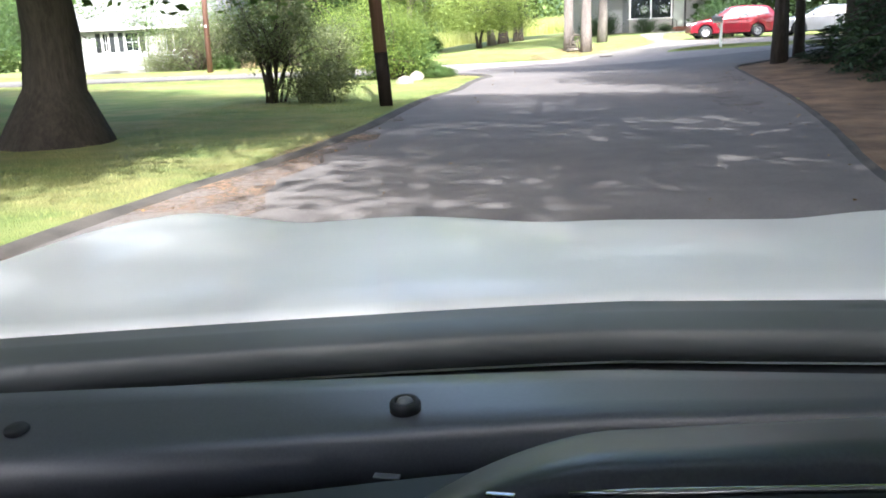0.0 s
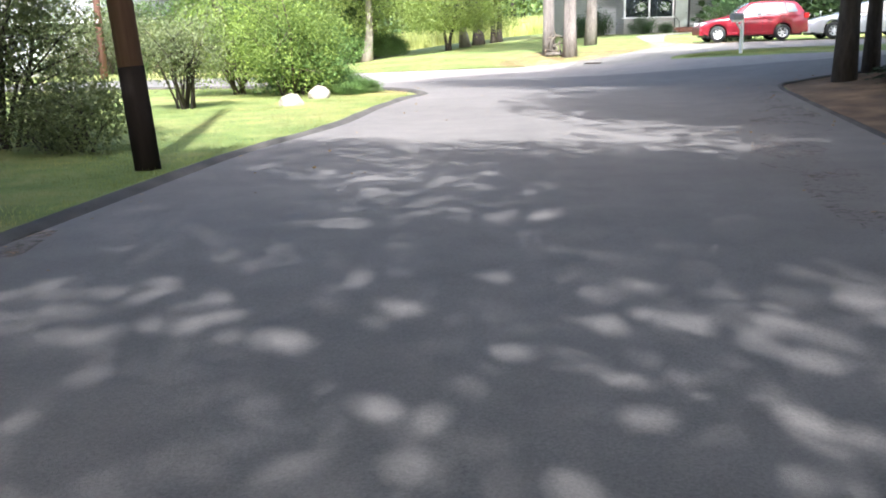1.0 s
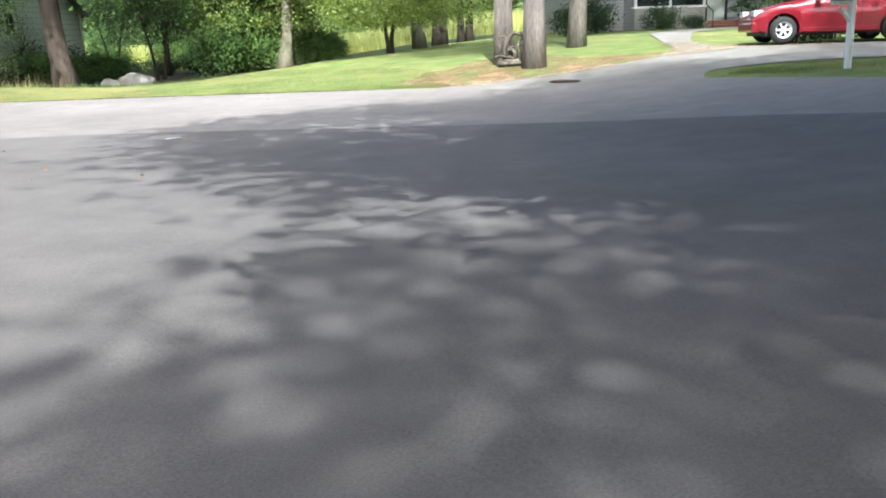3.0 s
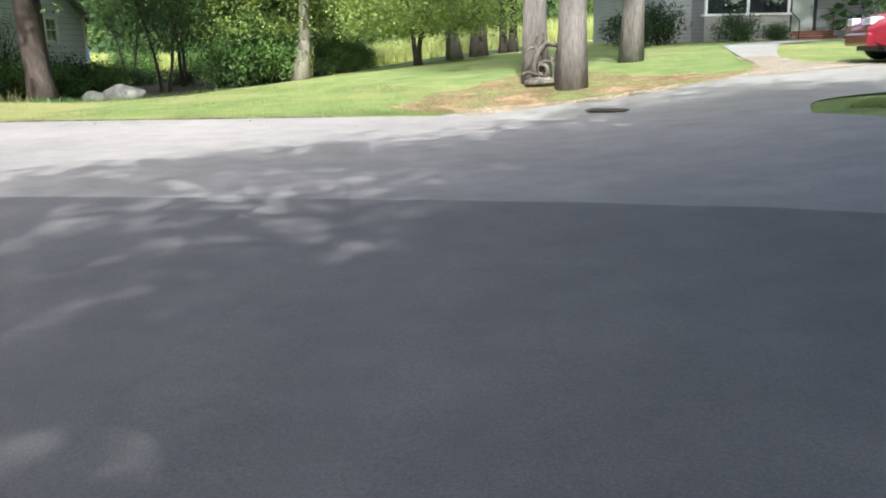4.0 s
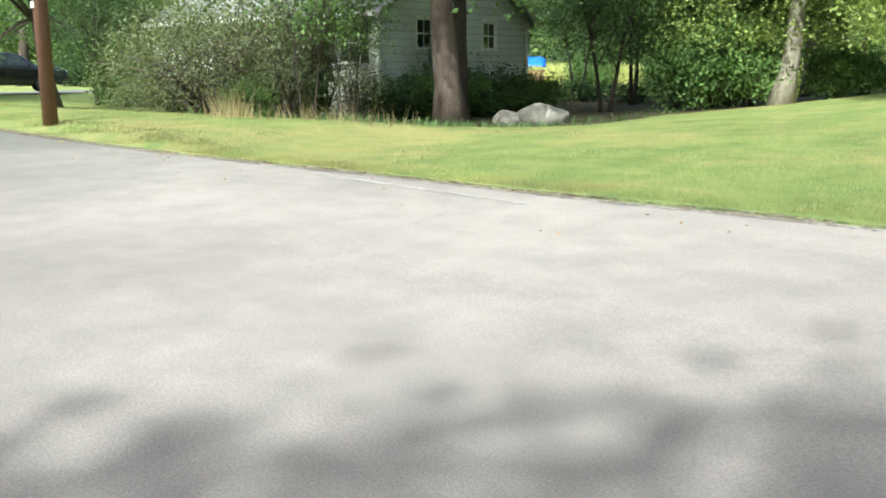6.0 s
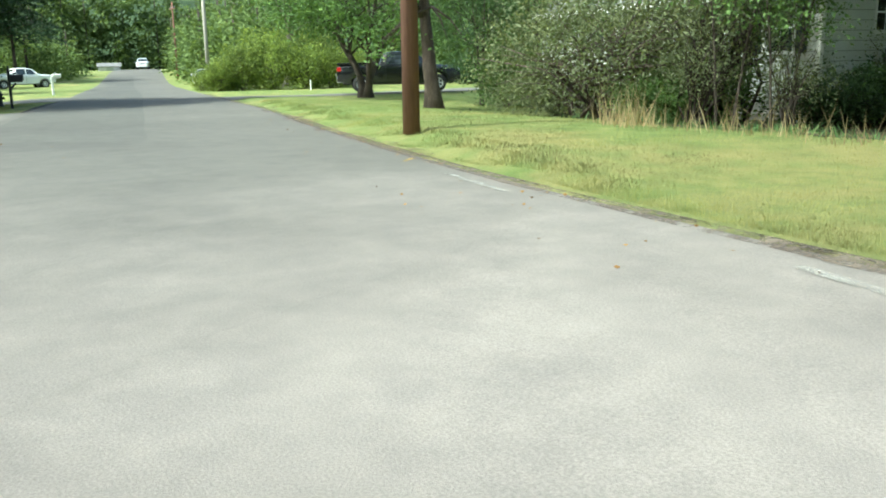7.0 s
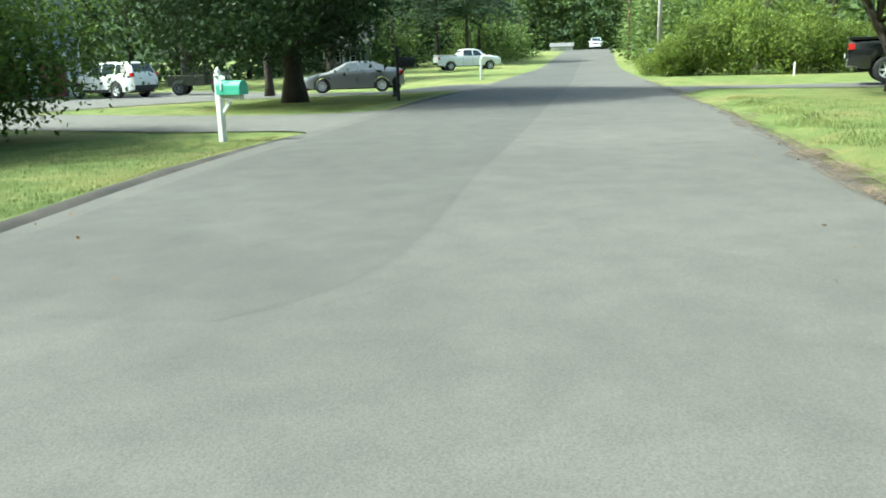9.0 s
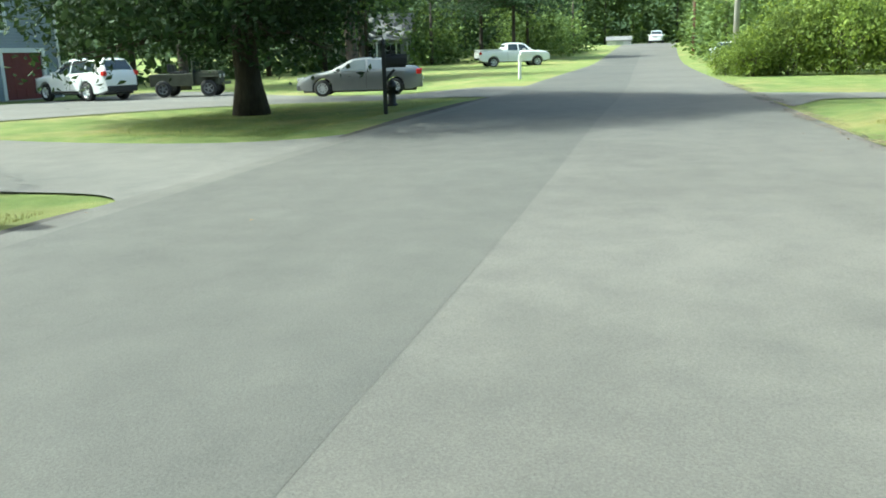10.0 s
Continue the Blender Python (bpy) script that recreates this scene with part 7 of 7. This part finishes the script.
bonnet = [(1.052, 0.9, -0.012, 0.006, 1.0, 0.0), (1.05, 0.922, -0.012, 0.006, 1.0, 0.0), (1.056, 0.9315, -0.012, 0.006, 1.0, 0.0), (1.075, 0.936, -0.012, 0.006, 0.98, 0.0)]
bonnet += [(1.075 + 0.825 * q, 0.936 - 0.084 * q + 0.016 * math.sin(math.pi * q), -0.012 + 0.008 * q, 0.006 - 0.004 * q, 0.98 - 0.68 * q, smooth_step(0.15, 0.85, q)) for q in (0.12, 0.25, 0.38, 0.5, 0.62, 0.74, 0.85, 0.93, 1.0)]
bonnet += [(1.95, 0.825, -0.004, 0.0, 0.3, 0.8), (2.0, 0.77, -0.004, 0.0, 0.3, 0.5), (2.08, 0.66, 0.0, 0.0, 0.3, 0.2)]
own_sheet("bonnet", bonnet, PAINT_BONNET, own, "white bonnet with shallow ridges", left=1.04)
own_sheet("cowl", [(1.048, 0.9, -0.012, 0.003, 1.0, 0.0), (1.046, 0.929, -0.012, 0.003, 1.0, 0.0), (0.985, 0.9335, -0.012, 0.0, 0.97, 0.0), (0.93, 0.934, -0.012, -0.004, 0.95, 0.0), (0.921, 0.93, -0.012, -0.004, 0.95, 0.0), (0.917, 0.9, -0.012, -0.004, 0.95, 0.0)], COWL, own, "grey plastic cowl below the windscreen")
own_sheet("wiper_channel", [(0.93, 0.892, -0.012, 0.0, 0.95, 0.0), (0.86, 0.886, 0.0, 0.0, 0.92, 0.0), (0.74, 0.872, 0.0, 0.0, 0.9, 0.0)], CHANNEL, own, "dark channel at the foot of the windscreen")
own_sheet("dashboard", [(0.792, 0.84, 0.0, 0.01, 0.9, 0.0), (0.787, 0.938, -0.001, 0.01, 0.9, 0.0), (0.775, 0.9455, -0.003, 0.011, 0.9, 0.0), (0.74, 0.9485, -0.016, 0.015, 0.88, 0.0), (0.69, 0.953, -0.04, 0.024, 0.83, 0.0), (0.66, 0.9555, -0.061, 0.031, 0.8, 0.0), (0.648, 0.952, -0.063, 0.032, 0.8, 0.0), (0.641, 0.935, -0.063, 0.032, 0.8, 0.0), (0.64, 0.9, -0.06, 0.03, 0.8, 0.0)], DASH, own, "dark grey dashboard top")
own_sheet("dash_seam", [(0.645, 0.912, -0.06, 0.03, 0.8, 0.0), (0.6, 0.916, -0.05, 0.02, 0.8, 0.0), (0.57, 0.92, -0.042, 0.018, 0.8, 0.0)], TRIM_BLACK, own)
own_sheet("dash_shelf", [(0.575, 0.9, -0.1, 0.01, 0.8, 0.0), (0.573, 0.955, -0.1, 0.01, 0.8, 0.0), (0.56, 0.966, -0.1, 0.01, 0.8, 0.0), (0.48, 0.955, -0.09, 0.01, 0.78, 0.0), (0.36, 0.93, -0.05, 0.01, 0.75, 0.0), (0.24, 0.88, 0.0, 0.0, 0.7, 0.0)], TRIM_BLACK, own, "dark dashboard ledge towards the seats")
sensor = part("light_sensor", mesh_of("light_sensor", *lathe([(0.0135, -0.004), (0.0135, 0.003), (0.012, 0.0058), (0.0092, 0.0058), (0.0082, 0.003), (0.001, 0.003)], 24), True), TRIM_BLACK, own)
part("sensor_lens", mesh_of("sensor_lens", *lathe([(0.0078, 0.003), (0.0062, 0.0062), (0.001, 0.008)], 18), True), GREY_BOX, sensor, "pale grey lens")
sensor.matrix_local = pose(0.658, 0.188, 0.9505, 0, -4, 0)
side_sensor = part("side_sensor", mesh_of("side_sensor", *lathe([(0.011, -0.004), (0.011, 0.003), (0.009, 0.005), (0.001, 0.005)], 20), True), TRIM_BLACK, own)
side_sensor.matrix_local = pose(0.59, 0.52, 0.9385, 0, -4, 0)
slot = part("defroster_slot", boxes((-0.004, 0.004, -0.011, 0.011, -0.001, 0.0015), bevel=0.001), GREY_BOX, own)
slot.matrix_local = pose(0.6, 0.19, 0.9145, 0, 0, 0)


def hood_fall(y):
    """The instrument hood's crown across the car: nearly level, then rounding off towards the middle."""
    return -0.12 * y if y < 0 else -0.066 * (y / 0.15) ** 1.6


hood = [(0.585, 0.93), (0.57, 0.975), (0.545, 0.994), (0.515, 1.006), (0.47, 1.018), (0.438, 1.026), (0.43, 1.022), (0.426, 0.98)]
own_sheet("instrument_hood", [(x, z, 0.0, 0.0, 0.0, 1.0) for x, z in hood], DASH, own, "rounded dark hood over the instruments", 0.01, 0.17, -0.5, rise=hood_fall)
own_sheet("instrument_panel", [(x, z, -0.11, 0.0, 0.0, 0.0) for x, z in ((0.424, 0.97), (0.422, 1.012), (0.405, 1.022), (0.39, 1.02), (0.33, 0.96))], TRIM_BLACK, own, "black instrument panel", 0.01, 0.075, -0.5)
part("hood_trim", mesh_of("hood_trim", *tube([(0.404, y, 1.0265 - 0.1 * y) for y in (0.03, 0.0, -0.06, -0.12, -0.18, -0.26)], [0.0012, 0.002, 0.0022, 0.0022, 0.0022, 0.0016], 8), True), CHROME, own, "thin bright trim line")
part("trim_end", boxes((0.402, 0.406, 0.058, 0.074, 1.0165, 1.0205), bevel=0.001), CHROME, own, "short bright end of the trim")
part("lower_body", own_shape.mesh("lower_body"), PAINT_WHITE, own)
for s in (1, -1):
    part("wing", boxes((0.9, 2.0, min(s * 0.72, s * 0.9), max(s * 0.72, s * 0.9), 0.55, 0.74), bevel=0.05), PAINT_WHITE, own)
    part("door_panel", boxes((-1.2, 0.6, min(s * 0.84, s * 0.91), max(s * 0.84, s * 0.91), 0.55, 0.7), bevel=0.03), PAINT_WHITE, own)
    for a in own_shape.axles:
        wheel(own, a, s * 0.81, 0.33, 0.21, 6, ALLOY)
    part("headlight", boxes((1.95, 2.26, s * 0.6 - 0.16, s * 0.6 + 0.16, 0.58, 0.69), bevel=0.03), LAMP_CLEAR, own)
part("front_bumper", boxes((2.1, 2.36, -0.74, 0.74, 0.25, 0.62), bevel=0.06), PAINT_WHITE, own)
roof_rows = [(0.42, 1.4, 0.0, -0.06, -0.5, 0.0), (0.36, 1.425, 0.0, -0.06, -0.5, 0.0), (0.1, 1.455, 0.0, -0.06, -0.3, 0.0), (-0.5, 1.475, 0.0, -0.06, 0.0, 0.0), (-1.2, 1.45, 0.0, -0.06, 0.0, 0.0), (-1.75, 1.38, 0.0, -0.06, 0.0, 0.0)]
own_sheet("roof", roof_rows, PAINT_WHITE, own, "", 0.05, 0.66, -0.66)
for s in (1, -1):
    for nm, foot, top, r in (("front_pillar", (0.92, s * 0.97, 0.84), (0.36, s * 0.64, 1.4), 0.05), ("door_pillar", (-0.35, s * 0.9, 0.62), (-0.4, s * 0.65, 1.42), 0.06), ("rear_pillar", (-1.95, s * 0.84, 0.62), (-1.7, s * 0.62, 1.36), 0.09)):
        part(nm, mesh_of(nm, *tube([foot, [(p + q) / 2 + d for p, q, d in zip(foot, top, (0.0, s * 0.03, 0.02))], top], [r, r * 0.9, r * 0.8], 10), True), PAINT_WHITE, own)
    part("door_glass", boxes((-1.7, 0.5, min(s * 0.76, s * 0.775), max(s * 0.76, s * 0.775), 0.7, 1.3)), CAR_GLASS, own)
    part("front_seat", boxes((-0.75, -0.25, s * 0.38 - 0.24, s * 0.38 + 0.24, 0.62, 0.76), (-0.95, -0.78, s * 0.38 - 0.24, s * 0.38 + 0.24, 0.66, 1.2), bevel=0.05), TRIM_BLACK, own)
part("tailgate", boxes((-2.12, -2.02, -0.8, 0.8, 0.55, 1.0), (-1.98, -1.92, -0.68, 0.68, 1.0, 1.3), bevel=0.02), PAINT_WHITE, own)
